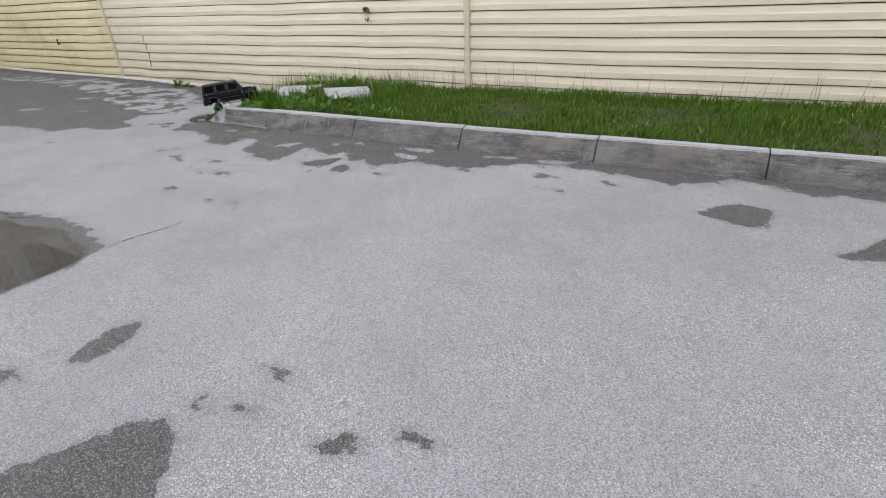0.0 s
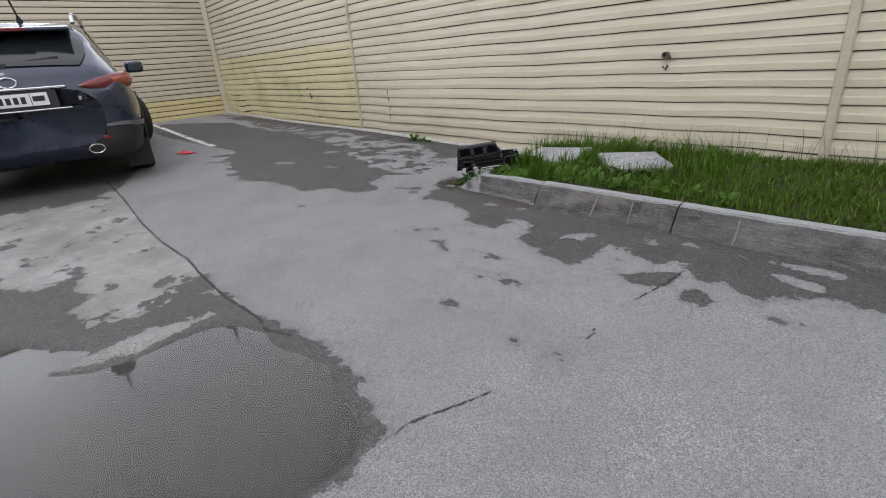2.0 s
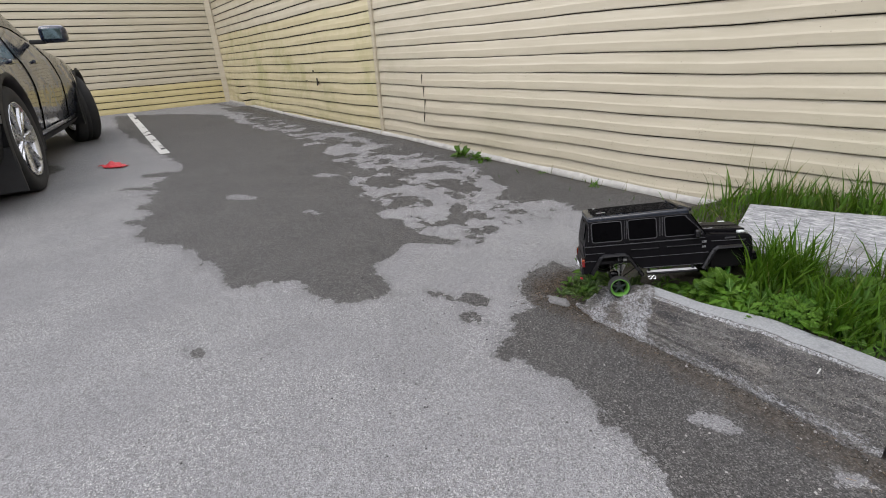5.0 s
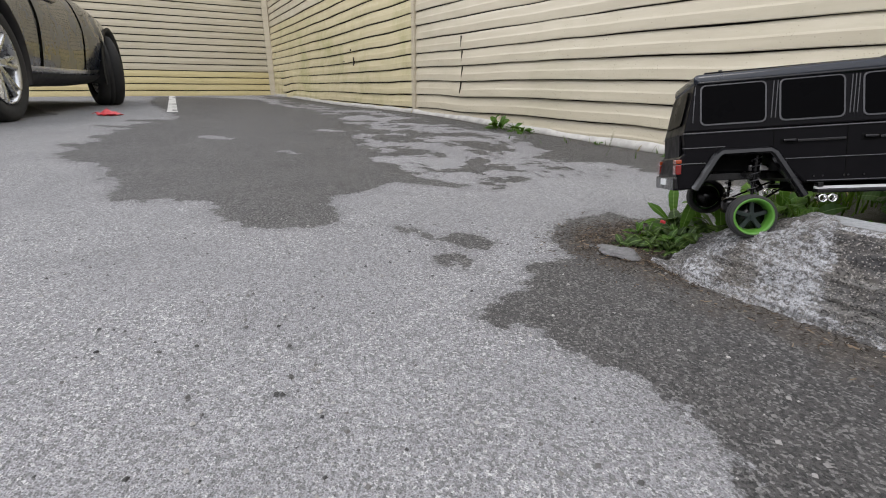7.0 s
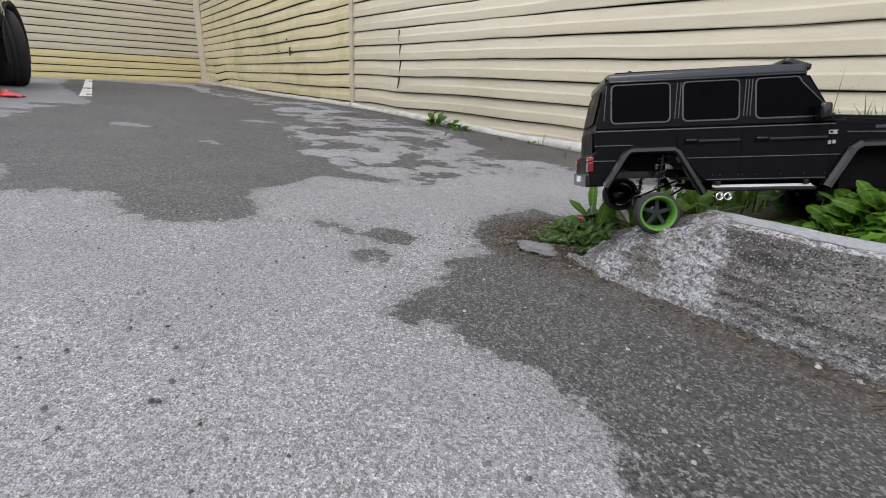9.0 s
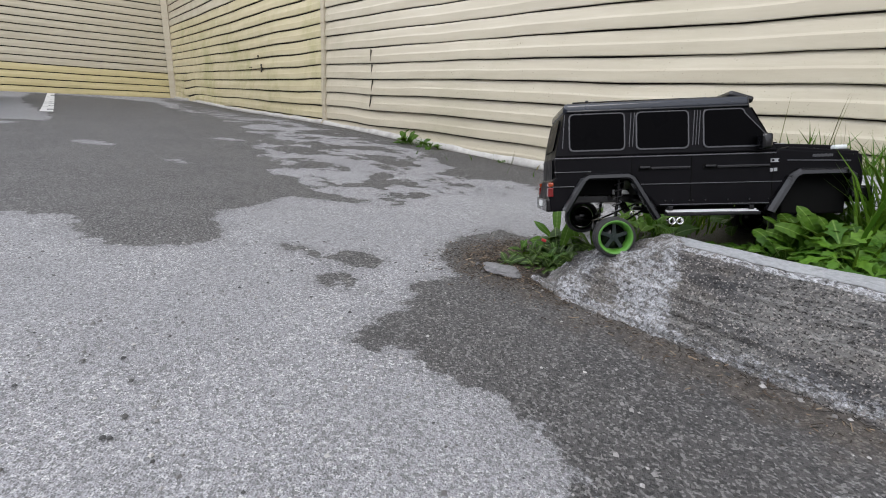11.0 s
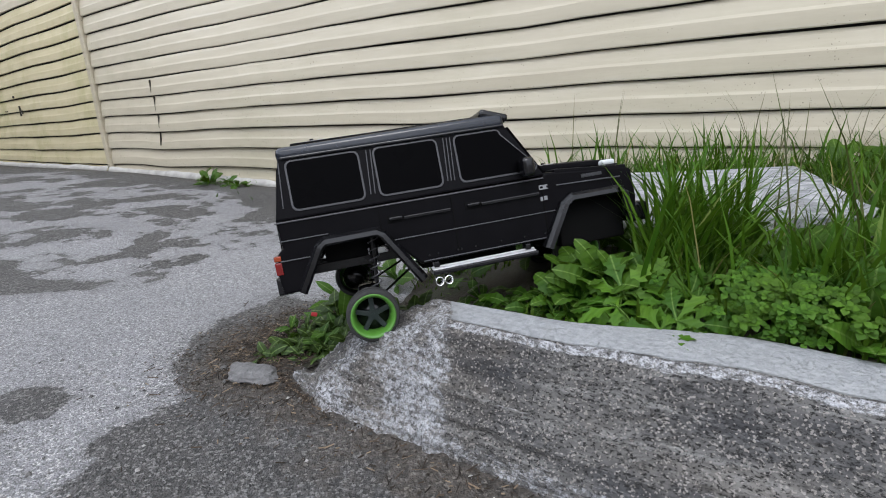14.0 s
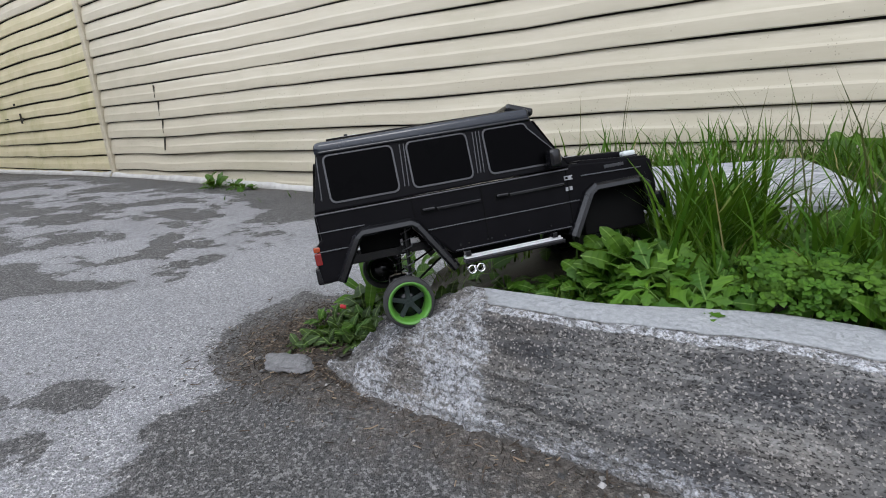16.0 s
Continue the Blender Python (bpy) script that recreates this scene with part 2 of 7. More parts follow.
def concrete_material():
    m = Nodes("kerb_concrete", 0.92)
    m.coord()
    pebble = m.cells(520)
    v = m.axis(0, pebble)
    tone = m.noise(6, 7, 0.65)
    c = m.ramp(tone, (0.3, (0.070, 0.068, 0.066)), (0.5, (0.125, 0.121, 0.116)), (0.72, (0.195, 0.188, 0.178)))
    c = m.mix(m.span(m.noise(3.3, 5, 0.6), 0.48, 0.68, 0.0, 0.5), c, (0.185, 0.155, 0.122))
    stain = m.span(m.noise(4.6, 7, 0.7, m.stretch(m.coord(), (1, 2.5, 2.5))), 0.46, 0.64, 0.0, 0.8)
    c = m.mix(stain, c, (0.034, 0.035, 0.040))
    # layers of the poured concrete show as streaks along the stone
    layer = m.noise(6, 7, 0.72, m.stretch(m.coord(), (1.0, 9, 13)))
    c = m.mix(m.span(layer, 0.53, 0.66, 0.0, 0.5), c, (0.27, 0.265, 0.255))
    c = m.mix(m.span(layer, 0.34, 0.46, 0.45, 0.0), c, (0.045, 0.043, 0.042))
    c = m.mix(m.span(v, 0.80, 0.9, 0.0, 0.75), c, (0.30, 0.28, 0.255))
    # open pores
    pores = m.math("MULTIPLY", m.span(m.noise(330, 4, 0.75, m.stretch(m.coord(), (0.7, 1, 1.3))), 0.40, 0.46, 1.0, 0.0), 0.9)
    c = m.mix(pores, c, (0.017, 0.016, 0.016))
    streaks = m.noise(9, 8, 0.75, m.stretch(m.coord(), (1.0, 8, 11)))
    blotch = m.noise(88, 8, 0.82, m.stretch(m.coord(), (0.6, 1.0, 1.3)))
    spread = m.math("ADD", m.math("MULTIPLY", m.math("SUBTRACT", streaks, 0.5), 1.3), m.math("MULTIPLY", m.math("SUBTRACT", blotch, 0.5), 1.7))
    grain = m.span(m.noise(150, 6, 0.8), 0.43, 0.54, 0.1, 1.0)
    lime = m.math("MULTIPLY", m.span(m.math("ADD", m.attr("lime"), spread), 0.55, 0.85), grain)
    crown = m.attr("crown")
    smooth_c = m.mix(m.span(m.noise(130, 6, 0.8), 0.35, 0.65), (0.225, 0.235, 0.242), (0.315, 0.322, 0.328))
    smooth_c = m.mix(m.span(m.noise(19, 7, 0.75), 0.54, 0.68, 0.0, 0.5), smooth_c, (0.17, 0.178, 0.19))
    smooth_c = m.mix(m.span(m.noise(24, 3, 0.5), 0.70, 0.74, 0.0, 0.7), smooth_c, (0.55, 0.55, 0.55))
    c = m.mix(m.span(m.math("ADD", crown, m.math("MULTIPLY", m.math("SUBTRACT", blotch, 0.5), 0.6)), 0.4, 0.6), c, smooth_c)
    c = m.mix(m.math("MULTIPLY", lime, m.span(m.noise(210, 5, 0.8), 0.40, 0.56, 0.3, 0.92)), c, (0.52, 0.53, 0.555))
    scuff = m.span(m.noise(5, 8, 0.8, m.stretch(m.coord(), (0.7, 14, 20))), 0.60, 0.65, 0.0, 0.6)
    c = m.mix(scuff, c, (0.40, 0.40, 0.405))
    m.color(c)
    h = m.math("SUBTRACT", m.math("ADD", m.math("MULTIPLY", v, 0.5), m.math("MULTIPLY", m.noise(80, 6, 0.7), 1.2)), m.math("MULTIPLY", pores, 0.9))
    m.bump(m.math("MULTIPLY", h, m.span(crown, 0.2, 1.0, 1.0, 0.15)), 1.0, 0.005)
    return m.mat


def slab_material():
    m = Nodes("slab_plaster", 0.85)
    m.coord(True)
    brush = m.noise(22, 8, 0.78, m.stretch(m.coord(), (1, 3.2, 3)))
    c = m.ramp(brush, (0.36, (0.110, 0.115, 0.123)), (0.5, (0.240, 0.247, 0.258)), (0.63, (0.480, 0.485, 0.490)))
    c = m.mix(m.span(m.noise(3.5, 5), 0.58, 0.75, 0.0, 0.5), c, (0.136, 0.133, 0.120))
    m.color(c)
    m.bump(brush, 0.35, 0.004)
    return m.mat


def soil_material():
    m = Nodes("soil", 0.95)
    m.coord(True)
    c = m.mix(m.noise(22, 7, 0.7), (0.016, 0.013, 0.009), (0.050, 0.042, 0.028))
    c = m.mix(m.span(m.noise(5, 5), 0.45, 0.65, 0.0, 0.5), c, (0.016, 0.026, 0.006))
    m.color(c)
    m.bump(m.noise(60, 6, 0.7), 0.8, 0.01)
    return m.mat


def leaf_material(name, dark, light, dry=0.0, rib=False):
    m = Nodes(name, 0.5)
    r = m.island()
    c = m.mix(r, dark, light)
    c = m.mix(m.span(m.random(), 0.0, 1.0, 0.0, 0.6), c, dark)
    c = m.mix(m.span(m.noise(14, 3), 0.4, 0.75, 0.0, 0.35), c, (0.10, 0.16, 0.012))
    if rib:
        across = m.math("ABSOLUTE", m.axis(1))
        c = m.mix(m.span(across, 0.0004, 0.0014, 0.55, 0.0), c, (0.20, 0.30, 0.08))
        veins = m.node("ShaderNodeTexWave")
        veins.inputs["Scale"].default_value, veins.inputs["Distortion"].default_value = 42.0, 3.0
        m.link(m.stretch(m.coord(), (1.0, 0.45, 0.0)), veins.inputs["Vector"])
        c = m.mix(m.span(veins.outputs["Fac"], 0.55, 1.0, 0.0, 0.28), c, dark)
        m.bump(veins.outputs["Fac"], 0.35, 0.0015)
    if dry:
        c = m.mix(m.span(r, 1.0 - dry, 1.0), c, (0.30, 0.25, 0.11))
    m.color(c)
    m.bsdf.inputs["Specular IOR Level"].default_value = 0.2 if rib else 0.14
    thin, add = m.node("ShaderNodeBsdfTranslucent"), m.node("ShaderNodeMixShader")
    m.link(m.mix(0.4, c, (0.12, 0.19, 0.015)), thin.inputs["Color"])
    add.inputs[0].default_value = 0.25
    m.link(m.bsdf.outputs[0], add.inputs[1])
    m.link(thin.outputs[0], add.inputs[2])
    out = next(n for n in m.tree.nodes if n.type == "OUTPUT_MATERIAL")
    m.link(add.outputs[0], out.inputs["Surface"])
    return m.mat


def plain(name, c, rough=0.5, metal=0.0, vary=0.15, scale=20.0, relief=0.0, coat=0.0):
    m = Nodes(name, rough, metal)
    dark = tuple(x * (1 - vary) for x in c)
    bright = tuple(min(1.0, x * (1 + vary)) for x in c)
    n = m.noise(scale, 5, 0.6)
    m.color(m.mix(n, dark, bright))
    m.rough(m.span(n, 0.2, 0.8, max(0.02, rough - 0.08), min(1.0, rough + 0.1)))
    if relief:
        m.bump(m.noise(scale * 3, 4), relief, 0.003)
    if coat:
        m.bsdf.inputs["Coat Weight"].default_value = coat
        m.bsdf.inputs["Coat Roughness"].default_value = 0.06
    return m.mat


ASPHALT, WATER, CONCRETE, SLAB, SOIL = asphalt_material(), water_material(), concrete_material(), slab_material(), soil_material()
SIDING = siding_material("siding_cream", (0.475, 0.432, 0.328), (0.412, 0.369, 0.276), (0.32, 0.30, 0.20), 0.30)
SIDING_YELLOW = siding_material("siding_yellowed", (0.545, 0.468, 0.255), (0.475, 0.405, 0.205), (0.30, 0.28, 0.11), 0.5)
SIDING_MOSS = siding_material("siding_mossy", (0.50, 0.44, 0.285), (0.43, 0.38, 0.23), (0.28, 0.265, 0.105), 0.6)
POST_TRIM = siding_material("post_trim_cream", (0.44, 0.395, 0.30), (0.38, 0.335, 0.245), (0.27, 0.245, 0.165), 0.35)
BACKING = plain("gap_shade_backing", (0.035, 0.032, 0.028), 0.9)
STRIP = plain("bent_strip_white", (0.36, 0.35, 0.325), 0.7, vary=0.6, scale=14)
GRASS = leaf_material("grass_blades", (0.020, 0.056, 0.004), (0.086, 0.150, 0.012), 0.05)
WEED = leaf_material("weed_leaves", (0.018, 0.056, 0.004), (0.064, 0.145, 0.010), rib=True)
WEED_LIGHT = leaf_material("weed_leaves_light", (0.028, 0.085, 0.006), (0.110, 0.225, 0.018), rib=True)
WEED_DARK = leaf_material("weed_leaves_dusty", (0.016, 0.036, 0.006), (0.060, 0.100, 0.020), 0.08, rib=True)
CHICKWEED = leaf_material("chickweed_leaves", (0.022, 0.066, 0.006), (0.070, 0.165, 0.014))
GRASS_TALL = leaf_material("tall_grass_blades", (0.026, 0.080, 0.005), (0.092, 0.185, 0.012), 0.03)


# ---- small building words ----
def shape(name, verts, faces, mat, parent=None, label="", smooth=True):
    data = bpy.data.meshes.new(name)
    data.from_pydata([tuple(v) for v in verts], [], [tuple(f) for f in faces])
    data.materials.append(mat)
    data.polygons.foreach_set("use_smooth", [smooth] * len(data.polygons))
    data.update()
    ob = new(name, data)
    ob.parent = parent
    if label:
        tagged(ob, label)
    return ob


def part(name, bm, mat, parent=None, label="", smooth=False):
    data = bpy.data.meshes.new(name)
    bmesh.ops.recalc_face_normals(bm, faces=bm.faces)
    bm.to_mesh(data)
    bm.free()
    data.materials.append(mat)
    data.polygons.foreach_set("use_smooth", [smooth] * len(data.polygons))
    ob = new(name, data)
    ob.parent = parent
    if label:
        tagged(ob, label)
    return ob


def same(name, data, parent, m=None):
    """Another object on the same mesh."""
    ob = new(name, data)
    ob.parent = parent
    if m is not None:
        ob.matrix_local = m
    return ob


def block(size, at=(0, 0, 0), bevel=0.0, turn=None, segments=2):
    bm = bmesh.new()
    bmesh.ops.create_cube(bm, size=1.0)
    bmesh.ops.scale(bm, vec=size, verts=bm.verts)
    if bevel:
        bmesh.ops.bevel(bm, geom=bm.edges[:], offset=bevel, segments=segments, profile=0.6, affect="EDGES")
    if turn is not None:
        bmesh.ops.transform(bm, matrix=turn, verts=bm.verts)
    bmesh.ops.translate(bm, vec=at, verts=bm.verts)
    return bm


def rod(a, b, r, sides=10, r2=None):
    a, b = Vector(a), Vector(b)
    bm = bmesh.new()
    bmesh.ops.create_cone(bm, cap_ends=True, segments=sides, radius1=r, radius2=r if r2 is None else r2, depth=(b - a).length)
    turn = (b - a).to_track_quat("Z", "Y").to_matrix().to_4x4()
    bmesh.ops.transform(bm, matrix=Matrix.Translation((a + b) / 2) @ turn, verts=bm.verts)
    return bm


def merge(*parts):
    out = bmesh.new()
    for bm in parts:
        tmp = bpy.data.meshes.new("tmp")
        bm.to_mesh(tmp)
        bm.free()
        out.from_mesh(tmp)
        bpy.data.meshes.remove(tmp)
    return out


def ring(profile, sides, close=False):
    """Verts and faces of (radius, x) pairs spun about the x axis."""
    verts = [(x, r * math.cos(2 * math.pi * k / sides), r * math.sin(2 * math.pi * k / sides)) for r, x in profile for k in range(sides)]
    n = len(profile)
    faces = [(i * sides + k, i * sides + (k + 1) % sides, ((i + 1) % n) * sides + (k + 1) % sides, ((i + 1) % n) * sides + k)
             for i in range(n if close else n - 1) for k in range(sides)]
    return verts, faces


def smoothstep(v, lo, hi):
    s = np.clip((np.asarray(v, float) - lo) / (hi - lo), 0, 1)
    return s * s * (3 - 2 * s)


def fractal(x, y, scale, seed=0.0):
    return np.array([noise.fractal(Vector((a * scale, b * scale, seed)), 0.9, 2.0, 4) for a, b in zip(x, y)])


def inside_by(x, y, poly):
    """Metres by which points lie inside a closed outline (outside: minus)."""
    d2, inside = np.full(x.shape, 1e9), np.zeros(x.shape, bool)
    for (ax, ay), (bx, by) in zip(poly, poly[1:] + poly[:1]):
        ex, ey = bx - ax, by - ay
        t = np.clip(((x - ax) * ex + (y - ay) * ey) / (ex * ex + ey * ey + 1e-12), 0, 1)
        d2 = np.minimum(d2, (x - ax - t * ex) ** 2 + (y - ay - t * ey) ** 2)
        if ay != by:
            inside ^= ((ay > y) != (by > y)) & (x < (bx - ax) * (y - ay) / (by - ay) + ax)
    return np.where(inside, 1, -1) * np.sqrt(d2)


def from_line(x, y, line):
    """Metres from an open line."""
    d2 = np.full(x.shape, 1e9)
    for (ax, ay), (bx, by) in zip(line, line[1:]):
        ex, ey = bx - ax, by - ay
        t = np.clip(((x - ax) * ex + (y - ay) * ey) / (ex * ex + ey * ey), 0, 1)
        d2 = np.minimum(d2, (x - ax - t * ex) ** 2 + (y - ay - t * ey) ** 2)
    return np.sqrt(d2)


# ---- the ground ----
def rise(x):
    """The yard climbs a hand's width towards the back fence."""
    return 0.1 * smoothstep(-np.asarray(x, float), 1.0, 5.0) + 0.06 * smoothstep(-np.asarray(x, float), 6.0, 11.0)


def ground_z(x, y):
    """The asphalt, with the shallow gutter at the broken kerb end."""
    return rise(x) - 0.003 * smoothstep(y, -0.75, -0.2) * smoothstep(x, -2.6, -1.7) * (1 - smoothstep(x, -0.3, 0.1)) * (1 - smoothstep(y, 0.35, 0.8))


PUDDLE = [(1.16, -3.3), (1.05, -2.98), (1.04, -2.83), (1.08, -2.6), (1.11, -2.31), (1.06, -2.17), (0.93, -2.13), (0.76, -2.09), (0.59, -2.05),
          (0.38, -2.10), (0.11, -2.12), (-0.1, -2.2), (-0.2, -2.45), (-0.35, -2.72), (-0.66, -2.95), (-1.0, -3.3), (-1.2, -4.2), (0.4, -4.6), (1.2, -4.2)]
WET_BACK = [(-5.07, -0.41), (-4.56, -0.44), (-4.14, -0.74), (-3.54, -0.85), (-3.21, -0.98), (-2.91, -1.0), (-2.54, -0.85), (-1.98, -0.81),
            (-1.88, -0.57), (-1.63, -0.59), (-1.47, -0.47), (-1.47, -0.32), (-1.69, -0.29), (-1.85, 0.01), (-1.62, 0.22), (-2.06, 0.13), (-2.26, 0.14),
            (-2.83, 0.33), (-3.53, 0.6), (-4.67, 0.8), (-5.93, 0.89), (-7.27, 0.87), (-8.48, 1.01), (-9.61, 0.46), (-10.4, -0.3), (-8.2, -0.5)]
STREAKED = [(-9.5, 1.4), (-6.89, 0.85), (-3.91, 0.66), (-2.83, 0.3), (-2.1, 0.13), (-1.64, 0.28), (-1.5, 0.8), (-1.63, 1.07), (-2.27, 1.25), (-4.18, 1.45), (-5.97, 1.5)]
WET_KERB = [(-1.20, 0.34), (-1.16, 0.09), (-1.115, 0.06), (-1.02, 0.015), (-1.0, -0.095), (-0.94, -0.21), (-0.88, -0.31), (-0.808, -0.306), (-0.714, -0.278), (-0.636, -0.275), (-0.54, -0.3), (-0.37, -0.33),
            (-0.26, -0.42), (-0.2, -0.52), (-0.07, -0.57), (0.08, -0.52), (0.12, -0.4), (0.05, -0.33), (0.17, -0.29), (0.27, -0.36), (0.37, -0.6), (0.66, -0.75),
            (0.82, -0.67), (0.78, -0.38), (0.93, -0.37), (1.08, -0.48), (1.3, -0.4), (1.41, -0.53), (1.6, -0.58), (1.82, -0.43), (2.25, -0.4),
            (2.49, -0.2), (3.06, -0.14), (3.55, -0.27), (3.88, -0.07), (4.26, -0.16), (4.6, -0.17), (9.0, -0.2), (9.0, 0.3)]
DRY_ISLAND = [(0.54, -0.43), (0.58, -0.26), (0.67, -0.23), (0.67, -0.41)]
WET_FENCE = [(-9.5, 1.25), (-6.6, 1.22), (-5.7, 1.2), (-4.4, 1.28), (-3.6, 1.18), (-3.0, 1.22), (-2.6, 1.12), (-2.25, 0.98), (-1.9, 0.92), (-1.6, 1.02), (-1.2, 1.0), (-1.1, 1.5), (-4.0, 1.6), (-9.5, 1.9)]
DRY_STREAKS = [([(-0.05, -0.091), (0.015, -0.085)], 0.03), ([(0.032, -0.035), (0.118, -0.03)], 0.024), ([(0.166, -0.04), (0.295, -0.026)], 0.022), ([(0.318, -0.04), (0.42, -0.035)], 0.022),
               ([(-0.317, -0.14), (-0.272, -0.125)], 0.024), ([(1.44, -0.145), (1.6, -0.13), (1.82, -0.122)], 0.026), ([(1.64, -0.28), (1.73, -0.31), (1.79, -0.318)], 0.022), ([(0.98, -0.10), (0.995, -0.22)], 0.03), ([(1.17, -0.13), (1.245, -0.125)], 0.02),
               ([(2.3, -0.10), (2.9, -0.05)], 0.022), ([(-2.69, -0.15), (-2.62, -0.115)], 0.04), ([(-3.42, 0.285), (-3.33, 0.34)], 0.045), ([(-3.35, -0.39), (-3.22, -0.31)], 0.045)]
WET_FRINGES = [([(-4.5, -0.70), (-4.2, -0.33)], 0.06), ([(-4.15, -0.90), (-3.7, -0.5)], 0.035), ([(-3.9, -0.86), (-3.6, -0.6)], 0.02), ([(-3.55, -0.90), (-3.1, -0.6)], 0.055), ([(-3.3, -1.02), (-3.0, -0.7)], 0.02), ([(-3.0, -0.99), (-2.8, -0.67)], 0.05)]
WET_SPOTS = [[(1.06, -0.69), (1.14, -0.63), (1.27, -0.54), (1.27, -0.66), (1.22, -0.73), (1.12, -0.77)],
             [(1.36, -0.67), (1.4, -0.62), (1.52, -0.71), (1.49, -0.8), (1.4, -0.77)],
             [(3.72, -0.67), (3.86, -0.45), (4.02, -0.49), (3.98, -0.72), (3.83, -0.74)],
             [(2.0, -3.6), (2.15, -3.05), (2.21, -2.97), (2.29, -2.84), (2.36, -2.78), (2.46, -2.84), (2.58, -2.98), (2.6, -3.6)],
             [(1.82, -2.74), (1.8, -2.66), (1.79, -2.58), (1.84, -2.49), (1.91, -2.58), (1.89, -2.72)],
             [(1.45, -2.97), (1.47, -2.92), (1.56, -2.90), (1.65, -2.88), (1.70, -2.85), (1.71, -2.9), (1.65, -2.97), (1.53, -3.0)],
             [(-1.26, -0.13), (-1.22, -0.095), (-1.16, -0.085), (-1.13, -0.13), (-1.17, -0.16), (-1.23, -0.165)],
             [(4.25, -0.95), (4.5, -0.62), (4.9, -0.6), (4.8, -0.85)]]
DROPS = [(2.2, -0.34), (2.26, -0.45), (2.77, -0.38), (0.47, -1.09), (0.55, -1.13), (0.65, -1.11), (0.76, -1.13), (1.78, -0.71), (1.22, -1.49), (0.06, -0.98), (-1.62, -1.06),
         (-0.4, -0.95), (0.0, -0.92), (0.08, -0.99), (0.03, -0.71), (0.26, -0.9), (0.4, -0.91), (0.33, -1.1), (0.46, -1.08), (0.57, -1.1), (0.61, -1.06), (0.73, -1.1),
         (0.6, -1.44), (0.95, -0.55), (1.01, -0.64), (1.06, -1.52), (1.7, -2.86), (2.5, -2.66), (2.42, -2.69), (2.52, -2.51), (2.89, -2.64), (3.03, -2.54), (2.87, -0.58),
         (3.19, -0.38), (-1.1, -0.23), (-1.33, -0.2), (-1.72, 0.30), (-0.34, -0.86), (-0.22, -0.8)]
WET_OLD = [[(-3.2, -3.4), (-1.5, -3.0), (-1.3, -2.64), (-1.14, -2.62), (-0.82, -2.68), (-0.5, -2.5), (-0.65, -2.32), (-0.89, -2.31), (-0.73, -2.12), (-0.4, -2.14),
            (0.5, -2.03), (1.05, -2.15), (1.0, -4.6), (-2.0, -5.0)],
           [(-9.0, -4.6), (-9.0, -2.0), (-5.6, -1.25), (-3.9, -1.9), (-3.3, -2.2), (-3.6, -3.0)]]
DRY_OLD = [(-0.25, -2.87), (-0.31, -2.53), (-0.24, -2.27), (-0.16, -2.4), (-0.13, -2.6), (-0.16, -2.75)]
OLD_YARD = [(-60, -2.2), (-9, -1.95), (-4.6, -1.98), (-3.2, -2.04), (-2.2, -2.11), (1.0, -2.12), (1.05, -3.2), (1.2, -4.4), (1.0, -60), (-60, -60)]
SEAM = [(-9.0, -1.95), (-4.6, -1.98), (-3.2, -2.04), (-2.2, -2.11), (-1.65, -2.12), (-1.13, -2.10), (-0.76, -2.13), (-0.38, -2.14), (0.0, -2.12), (0.13, -2.14), (0.28, -2.09)]
CRACKS = [[(1.08, -2.18), (1.08, -2.08), (1.1, -2.01), (1.14, -1.9), (1.17, -1.8)], [(1.28, -0.45), (1.27, -0.65), (1.235, -0.9)], [(1.215, -1.2), (1.24, -1.26), (1.235, -1.33)]]


def steps(*runs):
    out = []
    for lo, hi, n in runs:
        out += list(np.linspace(lo, hi, n, endpoint=False))
    return out


